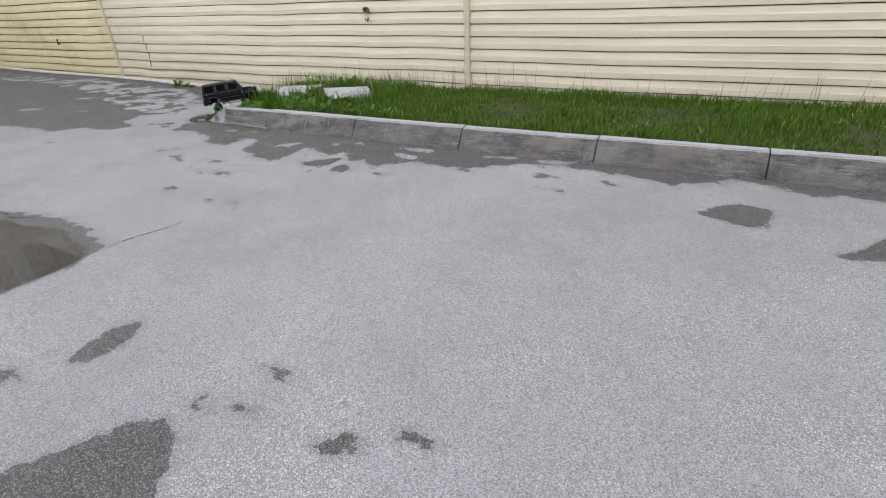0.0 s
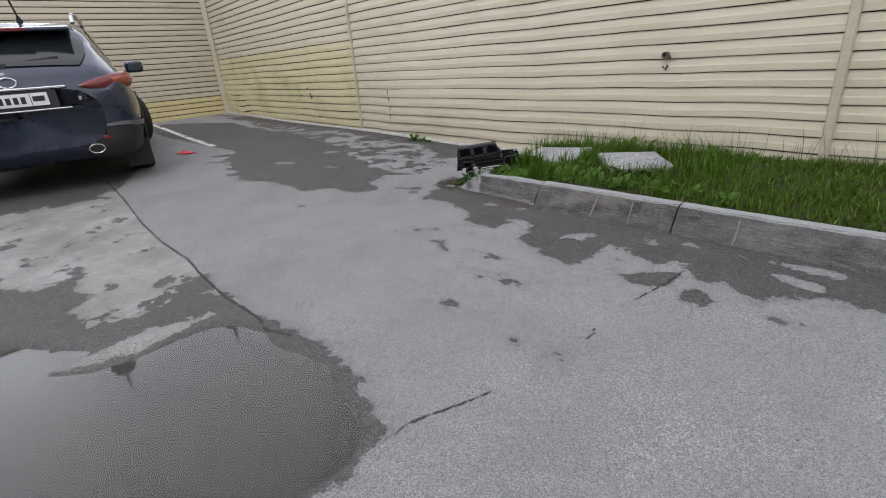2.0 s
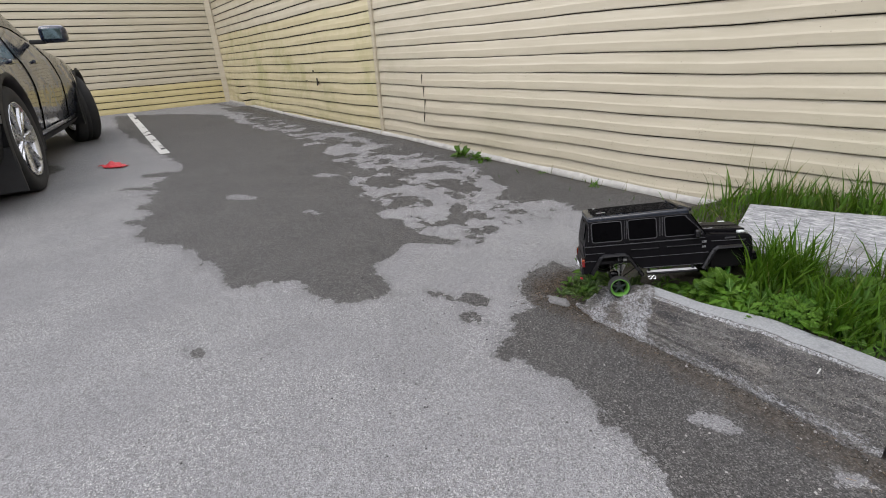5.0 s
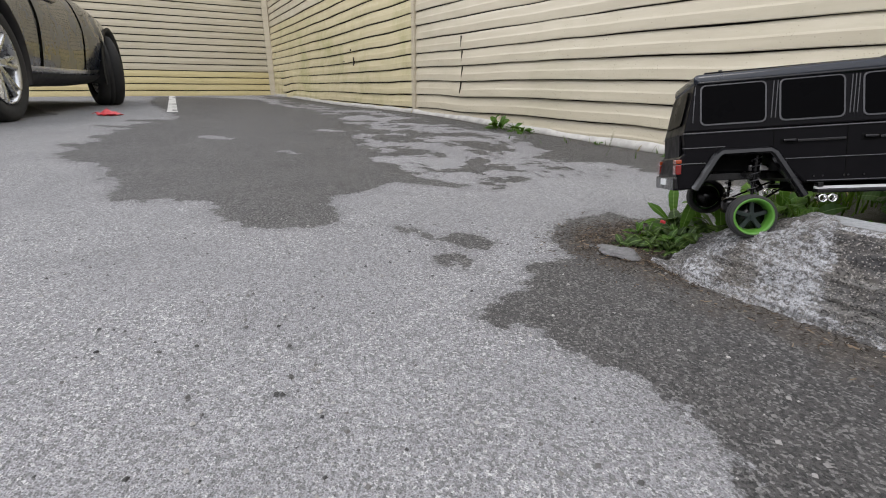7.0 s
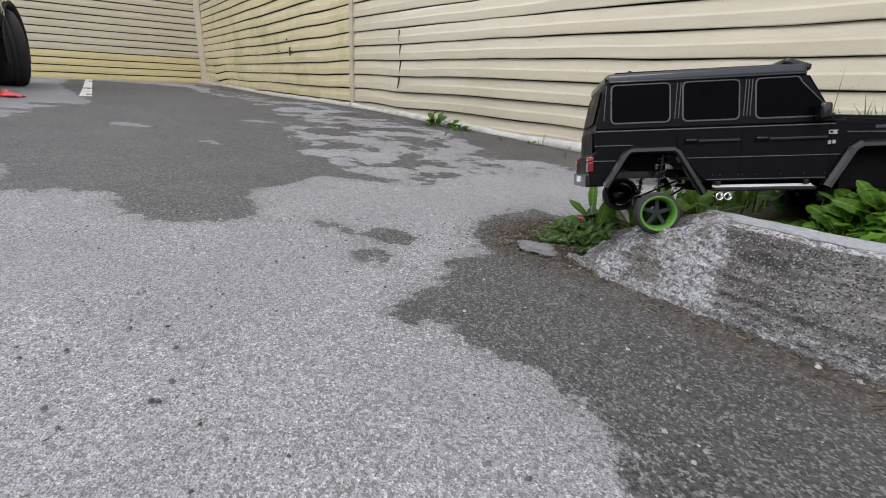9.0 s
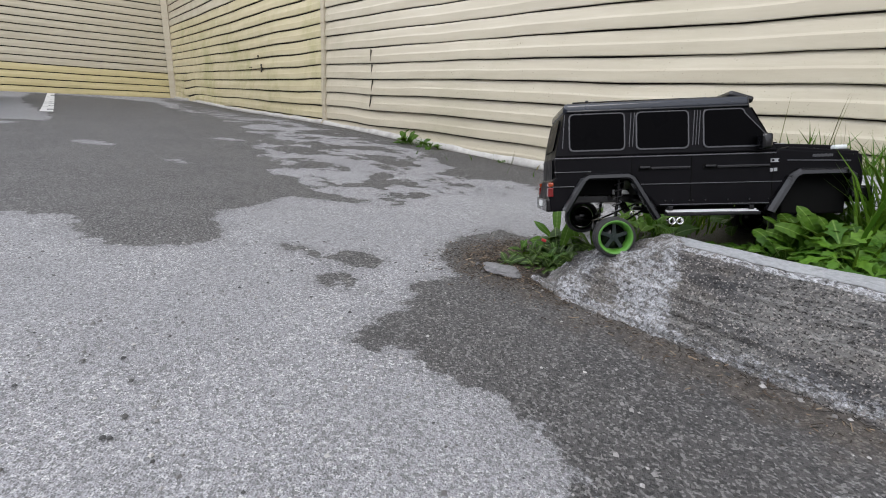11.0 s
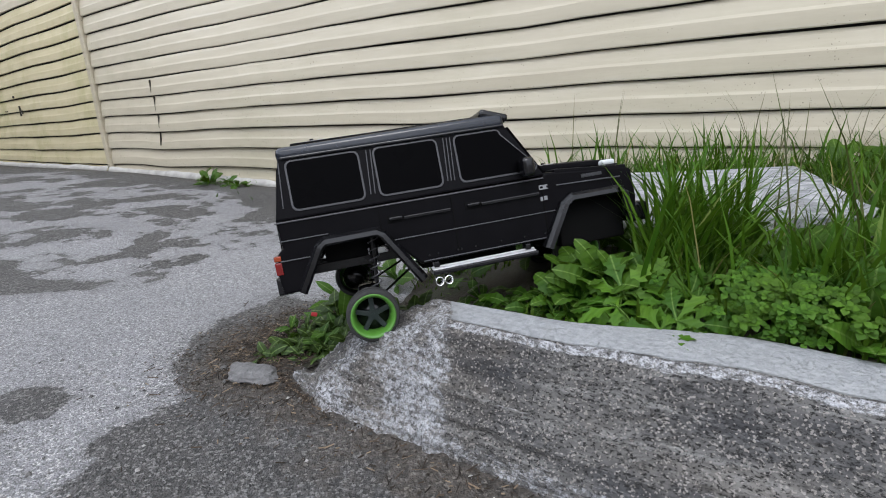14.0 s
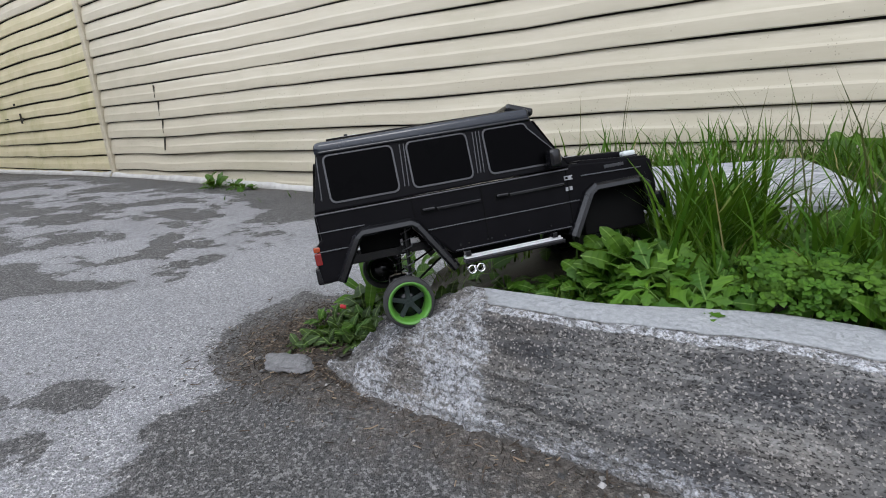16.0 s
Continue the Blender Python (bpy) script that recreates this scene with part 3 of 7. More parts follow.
def build_ground():
    xs = np.array([-900, -300, -120, -50, -25, -16] + steps((-12, -6, 60), (-6, -2, 80), (-2, 3.2, 340), (3.2, 6, 56), (6, 12, 12)) + [12, 20, 50, 120, 300, 900])
    ys = np.array([-900, -300, -100, -40, -15, -8] + steps((-5, -3.4, 20), (-3.4, -1.6, 120), (-1.6, 0.6, 150), (0.6, 2.4, 30)) + [2.4, 5, 12, 40, 120, 300, 900])
    gx, gy = np.meshgrid(xs, ys, indexing="ij")
    x, y = gx.ravel(), gy.ravel()
    near = (x > -12) & (x < 12) & (y > -5.1) & (y < 2.5)
    wob = np.zeros(x.shape)
    wob[near] = fractal(x[near], y[near], 2.4)
    nx, ny = x + 0.03 * wob, y + 0.03 * np.roll(wob, 7)
    pud = inside_by(nx, ny, PUDDLE)
    z = ground_z(x, y) + 0.004 * wob * smoothstep(-pud, 0.02, 0.2)
    # a shelf of wet asphalt runs along the seam side of the puddle
    deep = pud - 0.025 * smoothstep(y, -2.32, -2.15)
    z -= 0.03 * smoothstep(deep, -0.03, 0.10) * (1 - smoothstep(inside_by(x, y, DRY_OLD), -0.10, 0.02))
    z += 0.0035 * np.roll(wob, 3) * smoothstep(pud, 0.0, 0.1)
    wet = np.full(x.shape, -0.35)
    wet = np.maximum(wet, np.minimum(pud + 0.012, 0.3))
    for poly in (WET_BACK, WET_KERB, WET_FENCE, *WET_OLD):
        wet = np.maximum(wet, np.minimum(inside_by(x, y, poly), 0.3))
    for poly in WET_SPOTS:
        wet = np.maximum(wet, np.minimum(1.9 * inside_by(x, y, poly) + 0.015, 0.3))
    wet = np.where(inside_by(x, y, DRY_ISLAND) > -0.05, -inside_by(x, y, DRY_ISLAND), wet)
    for line, r in DRY_STREAKS:
        gap = from_line(x, y, line) - r
        wet = np.where(gap < 0.03, np.minimum(wet, gap), wet)
    for line, r in WET_FRINGES:
        wet = np.maximum(wet, r - from_line(x, y, line))
    wet = np.where(inside_by(x, y, DRY_OLD) > -0.04, -inside_by(x, y, DRY_OLD), wet)
    for i, (dx, dy) in enumerate(DROPS):
        # each splash is a few ragged blots side by side
        for k in range(3):
            bx, by = dx + 0.028 * math.sin(i * 3.1 + k * 2.4), dy + 0.018 * math.cos(i * 4.7 + k * 1.9)
            r = 0.013 + 0.008 * math.sin(i * 1.7 + k * 2.9)
            wet = np.maximum(wet, 1.6 * (r - np.hypot((x - bx) * (0.75 + 0.3 * math.sin(i * 2.3 + k)), (y - by) * 1.3)))
    streak = inside_by(x, y, STREAKED)
    wet = np.where(streak > 0, np.maximum(wet, np.minimum(-0.02, streak - 0.1)), wet)
    old = np.clip(inside_by(x, y, OLD_YARD), -0.4, 0.4)
    wet = np.where((old > 0.0) & (wet < -0.04), np.maximum(wet, -0.10), wet)
    mottle = 0.10 + 0.22 * smoothstep(x, 0.1, 0.8) * smoothstep(-np.abs(y + 0.35), -0.7, -0.3) + 0.9 * smoothstep(streak, -0.15, 0.1) + 0.75 * smoothstep(old, 0.0, 0.1) * smoothstep(-pud, 0.0, 0.15)
    dirt = np.maximum(0.26 - np.hypot((x + 0.95) * 1.1, (y - 0.22) * 0.9) * 1.25, 0.10 - np.abs(y + 0.02 - 0.12 * np.clip(-x, 0, 0.9)) * 1.1)
    dirt = np.where(x > 0.1, dirt - 0.05, dirt)
    dirt = np.where(x < -1.05, np.minimum(dirt, 0.3 - np.hypot((x + 0.98) * 1.1, (y - 0.22) * 0.9) * 1.5), dirt)
    dirt = np.maximum(dirt, 0.06 - np.abs(y - 1.5) * 0.6)
    crack = np.minimum(from_line(x, y, SEAM) - 0.0055, 0.4)
    for line in CRACKS:
        crack = np.minimum(crack, from_line(x, y, line) - 0.0035)
    nxn, nyn = len(xs), len(ys)
    idx = np.arange(nxn * nyn).reshape(nxn, nyn)
    faces = np.stack([idx[:-1, :-1], idx[1:, :-1], idx[1:, 1:], idx[:-1, 1:]], -1).reshape(-1, 4)
    ob = shape("ground", np.stack([x, y, z], -1).tolist(), faces.tolist(), ASPHALT)
    for name, values in (("wet", wet), ("mottle", mottle), ("dirt", dirt), ("crack", crack), ("old", old), ("silt", np.clip(pud, -0.4, 0.4))):
        ob.data.attributes.new(name, "FLOAT", "POINT").data.foreach_set("value", values.astype(np.float32))
    tagged(ob, "grey gritty asphalt yard with damp patches and a seam", "asphalt ground", kind="structure")


def build_puddle():
    xs, ys = np.linspace(-1.6, 1.5, 32), np.linspace(-4.9, -1.9, 31)
    verts = [(x, y, -0.0130) for x in xs for y in ys]
    faces = [(i * 31 + j, (i + 1) * 31 + j, (i + 1) * 31 + j + 1, i * 31 + j + 1) for i in range(31) for j in range(30)]
    ob = shape("puddle_water", verts, faces, WATER)
    ob.visible_shadow = False
    tagged(ob, "shallow still puddle mirroring the pale sky", "puddle", kind="structure")


build_ground()
build_puddle()


# ---- the fence of cream siding ----
COURSE, FENCE_TOP = 0.1155, 4.1
CORNER, POST_A, POST_B, END = (-10.9, 1.85), (-4.46, 1.56), (1.42, 1.55), (10.0, 1.55)


def course_line(x):
    """The courses sink a little towards the near end of the fence."""
    return 0.031 - float(np.interp(x, (-4.4, -2.0, -1.1, 0.0, 0.6, 1.45, 2.8, 3.7), (0.0, 0.012, 0.025, 0.025, 0.029, 0.039, 0.050, 0.052)))


def fence_section(label, a, b, materials, wave, seed, low, gap=0.010, buckle=False):
    """One bay between two posts. Each plank is a part of its own; materials(k) chooses its paint."""
    a, b = Vector((*a, 0)), Vector((*b, 0))
    along, length = (b - a).normalized(), (b - a).length
    out = Vector((along.y, -along.x, 0))
    thing = tagged(new("fence"), label, "siding fence", kind="structure")
    n = max(12, int(length / 0.12))
    count = int(FENCE_TOP / COURSE)
    for k in range(0 if a.x < -1 else 1, count):
        z0 = 0.031 + k * COURSE
        prof = [(-0.004, 0.004), (0.0115, 0.0), (0.0135, 0.004), (0.0135, 0.014), (0.0125, 0.050), (0.0092, 0.060), (0.003, 0.096), (-0.002, COURSE - gap), (-0.006, COURSE - gap)]
        verts, faces = [], []
        for i in range(n + 1):
            s = length * i / n
            p = a + along * s
            bow = wave(s / length, z0) + 0.005 * noise.fractal(Vector((s * 1.1, k * 0.16, seed)), 1.0, 2.0, 2) + 0.0012 * noise.noise(Vector((s * 5, k * 1.7, seed)))
            sag = (0.006 + 0.010 * max(0.0, 1.0 - (z0 - 0.1) / 1.0)) * noise.fractal(Vector((s * 0.9 + seed, k * 0.10, 3.0)), 0.9, 2.0, 3) * (1.0 if low else 0.35) + 0.0008 * noise.noise(Vector((s * 1.5, k * 2.3, seed)))
            if buckle and k < 5:
                dent = math.exp(-((s - 0.9) / 1.1) ** 2) * (1 - k / 5)
                sag += 0.045 * math.sin(s * 3.4 + k * 0.5) * dent
                bow += 0.03 * math.sin(s * 4.7 + k) * dent
            for o, h in prof:
                q = p + out * (o + bow)
                verts.append((q.x, q.y, max(z0 - 0.031 + course_line(p.x) + h + sag, float(rise(p.x)) - 0.03)))
        m = len(prof)
        for i in range(n):
            for j in range(m - 1):
                faces.append((i * m + j, i * m + j + 1, (i + 1) * m + j + 1, (i + 1) * m + j))
        plank = shape("siding_plank", verts, faces, materials(k), thing)
        plank.data.polygons.foreach_set("use_smooth", [False] * len(plank.data.polygons))
    back = a - out * 0.05
    turn = Matrix.Rotation(math.atan2(along.y, along.x), 4, "Z")
    # near-black sheet seen through the gaps stands in for shade under each lip
    part("shade_backing_sheet", block((length, 0.03, FENCE_TOP), back + along * length / 2 + Vector((0, 0, FENCE_TOP / 2 - 0.05)), turn=turn), BACKING, thing, "near-black sheet that draws the shade lines between the planks")
    part("cap_rail", block((length, 0.14, 0.04), back + along * length / 2 + Vector((0, 0, FENCE_TOP + 0.0)), turn=turn), POST_TRIM, thing)
    # the crumpled strip at the foot
    verts, faces = [], []
    n = int(length / 0.05)
    for i in range(n + 1):
        s = length * i / n
        p = a + along * s
        w = noise.fractal(Vector((s * 2.2, seed * 3.1, 0.0)), 0.8, 2.0, 4)
        g = float(rise(p.x))
        for o, h in ((0.034 + 0.014 * w, 0.036 + 0.014 * w), (0.044 + 0.012 * w, 0.030 + 0.012 * w), (0.058 + 0.02 * w, 0.002 + 0.004 * abs(w)), (0.04, -0.02)):
            q = p + out * o
            verts.append((q.x, q.y, g + h))
    faces = [(i * 4 + j, i * 4 + j + 1, (i + 1) * 4 + j + 1, (i + 1) * 4 + j) for i in range(n) for j in range(3)]
    if low:
        shape("foot_strip", verts, faces, STRIP, thing, "bent dirty white strip along the foot")
    return thing


def fence_post(parent, at, lean, width, out, mat=POST_TRIM, kink=0.0):
    """A cover strip over the joint of two bays."""
    verts, faces = [], []
    side = Vector((-out[1], out[0], 0))
    o = Vector((*out, 0))
    g = float(rise(at[0]))
    n = 24
    prof = [(-0.5, 0.0), (-0.5, 0.026), (-0.36, 0.034), (0.36, 0.034), (0.5, 0.026), (0.5, 0.0)]
    for i in range(n + 1):
        z = FENCE_TOP * i / n
        shift = lean * z + kink * math.exp(-((z - 0.3) / 0.25) ** 2)
        for u, d in prof:
            p = Vector((*at, 0)) + side * (u * width + shift) + o * (d + 0.004)
            verts.append((p.x, p.y, z + g - 0.03))
    m = len(prof)
    faces = [(i * m + j, (i + 1) * m + j, (i + 1) * m + j + 1, i * m + j + 1) for i in range(n) for j in range(m - 1)]
    shape("post_cover", verts, faces, mat, parent, smooth=False)


bay_right = fence_section("tall fence bay of pale cream siding planks", POST_B, END, lambda k: SIDING, lambda u, z: 0.004 * math.sin(u * 9), 5.0, False, 0.0065)
bay_main = fence_section("tall cream siding fence bay, warped near its foot", POST_A, POST_B, lambda k: SIDING,
                         lambda u, z: 0.05 * math.exp(-((u - 0.28) / 0.2) ** 2) * math.exp(-((z - 0.5) / 0.5) ** 2) + 0.01 * math.sin(u * 14), 2.0, True, 0.0055)
bay_corner = fence_section("yellowed siding fence bay with wavy dented planks", CORNER, POST_A,
                           lambda k: SIDING_YELLOW if k < 1 else SIDING_MOSS if k < 12 + (k % 3) else SIDING,
                           lambda u, z: 0.03 * math.sin(u * 7 + z * 2) * math.exp(-z / 1.2), 9.0, True, 0.0085, True)
bay_back = fence_section("back fence bay, cream siding yellow along the bottom", (CORNER[0], -9.0), (CORNER[0], CORNER[1]),
                         lambda k: SIDING_YELLOW if k < 5 else SIDING, lambda u, z: 0.004 * math.sin(u * 11), 13.0, False, 0.013)
fence_post(bay_main, POST_B, 0.0, 0.062, (0, -1))
fence_post(bay_main, POST_A, 0.0, 0.055, (0, -1), kink=-0.012)
fence_post(bay_corner, (CORNER[0] + 0.06, CORNER[1] - 0.05), 0.0, 0.12, (0.707, -0.707))


# ---- the kerb ----
def kerb_line(x):
    """Foot of the kerb: straight, but for the end stone, which turns back."""
    if x >= 0:
        return -0.035 * math.exp(-((x - 2.0) / 1.2) ** 2)
    return float(np.interp(-x, (0.0, 0.3, 0.45, 0.55, 0.66, 0.77, 0.86, 0.95), (0.0, 0.038, 0.051, 0.055, 0.054, 0.060, 0.085, 0.12)))


def kerb_depth(x):
    """How the section narrows towards the broken end."""
    return 1.0 - 0.32 * float(smoothstep(-x, 0.28, 0.52))


def kerb_height(x):
    return 1.0 - 0.095 * float(smoothstep(-x, 0.0, 0.22))


KERB_SECTION = [(0.0, -0.06), (0.0, -0.01), (0.010, 0.018), (0.026, 0.045), (0.045, 0.075), (0.064, 0.105), (0.080, 0.128), (0.092, 0.142), (0.108, 0.150),
                (0.13, 0.153), (0.16, 0.153), (0.18, 0.152), (0.196, 0.149), (0.204, 0.138), (0.206, 0.08), (0.206, -0.06)]


def kerb_stone(parent, x0, x1, seed, tip=False, tilt=0.0):
    # finer steps along the outline
    run = np.concatenate([[0], np.cumsum(np.hypot(*np.diff(np.array(KERB_SECTION).T)))])
    at = np.concatenate([np.arange(0.02, 0.325, 0.0034 if tip else 0.009), [0.36, 0.45, 0.53]])
    prof = list(zip(np.interp(at, run, [p[0] for p in KERB_SECTION]), np.interp(at, run, [p[1] for p in KERB_SECTION])))
    verts, lime, crown = [], [], []
    n = 300 if tip else 90
    for i in range(n + 1):
        u = i / n
        x = x0 + (x1 - x0) * u
        end = 0.006 * (max(0.0, 1 - u * 20) + max(0.0, 1 - (1 - u) * 20))
        deep, high, foot_y = kerb_depth(x), kerb_height(x), kerb_line(x)
        wander = 0.006 * noise.noise(Vector((x * 9, 0, seed))) + 0.003 * noise.noise(Vector((x * 31, 0, seed)))
        for y, z in prof:
            q = Vector((x * 7, (y + z) * 9, seed))
            d = 0.005 * noise.fractal(q, 0.8, 2.0, 4) + 0.0025 * noise.noise(q * 7)
            face = min(1.0, max(0.0, 0.112 - y) / 0.02)
            zz, yy = z * high if z > 0 else z, y * deep
            slope = 0.0
            if tip:
                # the broken end falls away to the asphalt
                along = x + 0.6 * (yy - 0.05)
                cut = 0.139 * min(1.0, max(0.0, (along + 0.885) / 0.275)) ** 0.92
                slope = float(smoothstep(-along, 0.585, 0.625))
                cut += 0.010 * noise.fractal(Vector((x * 14, y * 22, seed)), 0.8, 2.0, 4) * slope
                if zz > cut - 0.004:
                    zz = max(min(zz, cut), -0.03)
            if tip and (face > 0 or slope > 0):
                rough = max(face, slope)
                pebble = noise.voronoi(Vector((x * 120, yy * 120, zz * 120 + seed)))[0][0]
                layer = noise.fractal(Vector((x * 9, 2.0, (zz + 0.3 * yy) * 95)), 0.9, 2.0, 3)
                d += rough * (0.0042 * (0.45 - pebble) + 0.0030 * layer * (1.0 if slope > 0.5 or zz < 0.055 else 0.35) + 0.0020 * noise.noise(Vector((x * 75, yy * 75, zz * 75))))
            elif face > 0:
                d += face * (0.0022 * noise.noise(Vector((x * 55, (y + z) * 80, seed))) + 0.0012 * noise.noise(Vector((x * 130, (y + z) * 160, seed))))
            if z < 0.03:
                d += (0.015 * max(0.0, noise.fractal(Vector((x * 22, 3.0, seed)), 0.8, 2.0, 3)) if tip else 0.004 * max(0.0, noise.noise(Vector((x * 24, 3.0, seed))))) * min(1.0, (0.03 - z) / 0.02)
            inward = end if y < 0.16 else 0.0
            verts.append((x, foot_y + yy + inward - d * 0.9, zz + d * 0.45 * (z > 0) + tilt * u * (z > 0)))
            edge = math.exp(-((y - 0.100 - wander) / 0.0075) ** 2)
            foot = math.exp(-((z - 0.012) / 0.028) ** 2) * (1.0 if tip else 0.3)
            patch = noise.fractal(Vector((x * 16, yy * 16, zz * 22 + 4.0)), 0.9, 2.0, 3)
            lime.append(max(edge * 1.35 * (1 - slope), foot * 0.70, (0.62 + 0.5 * patch + 0.35 * math.exp(-((x + 0.62) / 0.05) ** 2)) * slope))
            crown.append(float(smoothstep(y - wander, 0.105, 0.111)) * (1 - slope))
    m = len(prof)
    faces = [(i * m + j, (i + 1) * m + j, (i + 1) * m + j + 1, i * m + j + 1) for i in range(n) for j in range(m - 1)]
    faces += [tuple(range(m - 1, -1, -1)), tuple(n * m + j for j in range(m))]
    ob = shape("kerb_stone", verts, faces, CONCRETE, parent)
    ob.data.attributes.new("lime", "FLOAT", "POINT").data.foreach_set("value", np.array(lime, np.float32))
    ob.data.attributes.new("crown", "FLOAT", "POINT").data.foreach_set("value", np.array(crown, np.float32))
    return ob


kerb = tagged(new("kerb"), "row of worn grey concrete kerb stones, end stone broken", "kerb", kind="structure")
kerb_stone(kerb, -0.90, -0.0035, 1.0, tip=True)
for i in range(9):
    kerb_stone(kerb, 1.01 * i + 0.0035, 1.01 * (i + 1) - 0.0035, 2.0 + i * 1.7, tilt=0.004 * math.sin(i * 2.1))
MORTAR = plain("mortar", (0.15, 0.15, 0.146), 0.9, vary=0.5, scale=70, relief=0.6)
for x in (0.485, 0.74, 1.35):
    verts = []
    for y, z in [(0.004, 0.0), (0.026, 0.045), (0.045, 0.075), (0.064, 0.105), (0.080, 0.126)]:
        w = 0.005 + 0.0035 * noise.noise(Vector((x * 9, z * 60, 0)))
        for s in (-1, 1):
            verts.append((x + s * w + 0.004 * math.sin(z * 30 + x * 9), kerb_line(x) + y - 0.0065, z + 0.004))
    shape("mortar_smear", verts, [(2 * i, 2 * i + 1, 2 * i + 3, 2 * i + 2) for i in range(4)], MORTAR, kerb, "pale mortar smear")


# ---- the grass strip ----
def left_edge(y):
    return -1.01 - 0.2 * smoothstep(y, 0.25, 1.2)


def mound(x, y):
    """Height of the earth behind the kerb."""
    top = 0.124 + 0.024 * smoothstep(x, -0.25, 0.1) + 0.024 * smoothstep(y, 0.3, 0.8)
    f = smoothstep(x - left_edge(y), 0.0, 0.52)
    rut = 0.045 * np.exp(-((np.asarray(x) + 0.535) / 0.055) ** 2 - ((np.asarray(y) - 0.375) / 0.05) ** 2)
    return ground_z(x, y) - 0.016 + (top + 0.006 - rise(x)) * f - rut


def build_mound():
    xs = np.array(steps((-1.3, 0.6, 60), (0.6, 10, 90)) + [10.0])
    ys = np.linspace(0.0, 1.6, 34)
    gx, gy = np.meshgrid(xs, ys, indexing="ij")
    back = np.array([kerb_line(v) + 0.198 * kerb_depth(v) for v in xs])[:, None]
    gy = np.maximum(gy, np.where(gx > -0.86, back, 0.12 + (gx + 0.86) * -0.3))
    x, y = gx.ravel(), gy.ravel()
    z = mound(x, y) + 0.008 * fractal(x, y, 6.0, 4.0)
    z = np.where((y <= np.repeat(back.ravel(), len(ys)) + 0.01) & (x > -0.86), np.minimum(z, 0.118), z)
    idx = np.arange(len(x)).reshape(gx.shape)
    faces = np.stack([idx[:-1, :-1], idx[1:, :-1], idx[1:, 1:], idx[:-1, 1:]], -1).reshape(-1, 4)
    ob = shape("grass_verge", np.stack([x, y, z], -1).tolist(), faces.tolist(), SOIL)
    tagged(ob, "raised bed of dark soil between kerb and fence", "grass verge", kind="structure")


build_mound()


# ---- unseen walls added behind the walk to darken reflections and low sky ----
PLASTER = plain("unseen_wall_plaster", (0.30, 0.28, 0.25), 0.9, vary=0.2, scale=3, relief=0.2)
for name, size, at in (("unseen_wall_south", (21.2, 0.25, 3.4), (-0.45, -9.13, 1.7)), ("unseen_wall_east", (0.25, 10.5, 3.4), (10.13, -3.7, 1.7))):
    tagged(part(name, block(size, at, 0.01), PLASTER), "unseen plain wall added to darken reflections and low sky", "wall", kind="structure")

SLABS = [(-0.40, 0.86, 0.50, 0.50, 12), (0.31, 0.93, 0.52, 0.48, -48)]


def cover_slab(cx, cy, w, d, turn, tilt):
    bm = block((w, d, 0.06), bevel=0.008)
    bmesh.ops.subdivide_edges(bm, edges=bm.edges[:], cuts=3, use_grid_fill=True)
    for v in bm.verts:
        q = noise.fractal(Vector((v.co.x * 9 + cx, v.co.y * 9, v.co.z * 9)), 0.9, 2.0, 3)
        v.co += Vector((0.008 * q, 0.008 * q, 0.004 * q))
    ob = part("cover_slab", bm, SLAB, None, smooth=True)
    ob.matrix_world = pose(cx, cy, 0.168, tilt[0], tilt[1], turn)
    tagged(ob, "pale grey plastered cover slab lying in the grass", "slab", "slabs in the grass")


cover_slab(*SLABS[0], (3, -2))
cover_slab(*SLABS[1], (-2, 3))


# ---- the parked car ----
def curve_through(points, n):
    """n points on a smooth curve through rows of numbers."""
    p = np.asarray(points, float)
    t = np.linspace(0, len(p) - 1, n)
    i = np.clip(t.astype(int), 0, len(p) - 2)
    f = (t - i)[:, None]
    p0, p1, p2, p3 = p[np.maximum(i - 1, 0)], p[i], p[i + 1], p[np.minimum(i + 2, len(p) - 1)]
    return 0.5 * (2 * p1 + (p2 - p0) * f + (2 * p0 - 5 * p1 + 4 * p2 - p3) * f ** 2 + (3 * p1 - p0 - 3 * p2 + p3) * f ** 3)


PAINT = plain("car_paint_dark", (0.013, 0.020, 0.042), 0.25, 0.3, vary=0.35, scale=5, coat=1.0)
PLASTIC = plain("black_plastic", (0.018, 0.018, 0.019), 0.6, relief=0.15)
RUBBER = plain("tyre_rubber", (0.022, 0.022, 0.022), 0.85, vary=0.25, scale=40)
GLASS_DARK = plain("tinted_glass", (0.012, 0.014, 0.016), 0.06, vary=0.05)
CHROME = plain("chrome", (0.72, 0.72, 0.72), 0.14, 1.0, vary=0.05)
ALLOY = plain("alloy", (0.55, 0.56, 0.58), 0.28, 1.0, vary=0.08)
LAMP_RED = plain("lamp_red", (0.14, 0.008, 0.008), 0.12, vary=0.3, scale=60, coat=0.6)
LAMP_AMBER = plain("lamp_amber", (0.24, 0.036, 0.010), 0.12, vary=0.3, scale=60, coat=0.6)
WHITE_PLATE = plain("plate_white", (0.70, 0.71, 0.72), 0.4, vary=0.05)
STRIP_GREY = plain("strip_grey", (0.20, 0.20, 0.21), 0.35, 0.6, vary=0.2)
INK = plain("ink_black", (0.015, 0.015, 0.015), 0.5)
MIRROR = plain("mirror_glass", (0.10, 0.14, 0.15), 0.02, 1.0, vary=0.02)
# near-black: shade painted into arches and recesses, also the dark underside parts
DARK_VOID = plain("shade_and_underside_black", (0.008, 0.008, 0.008), 0.9)

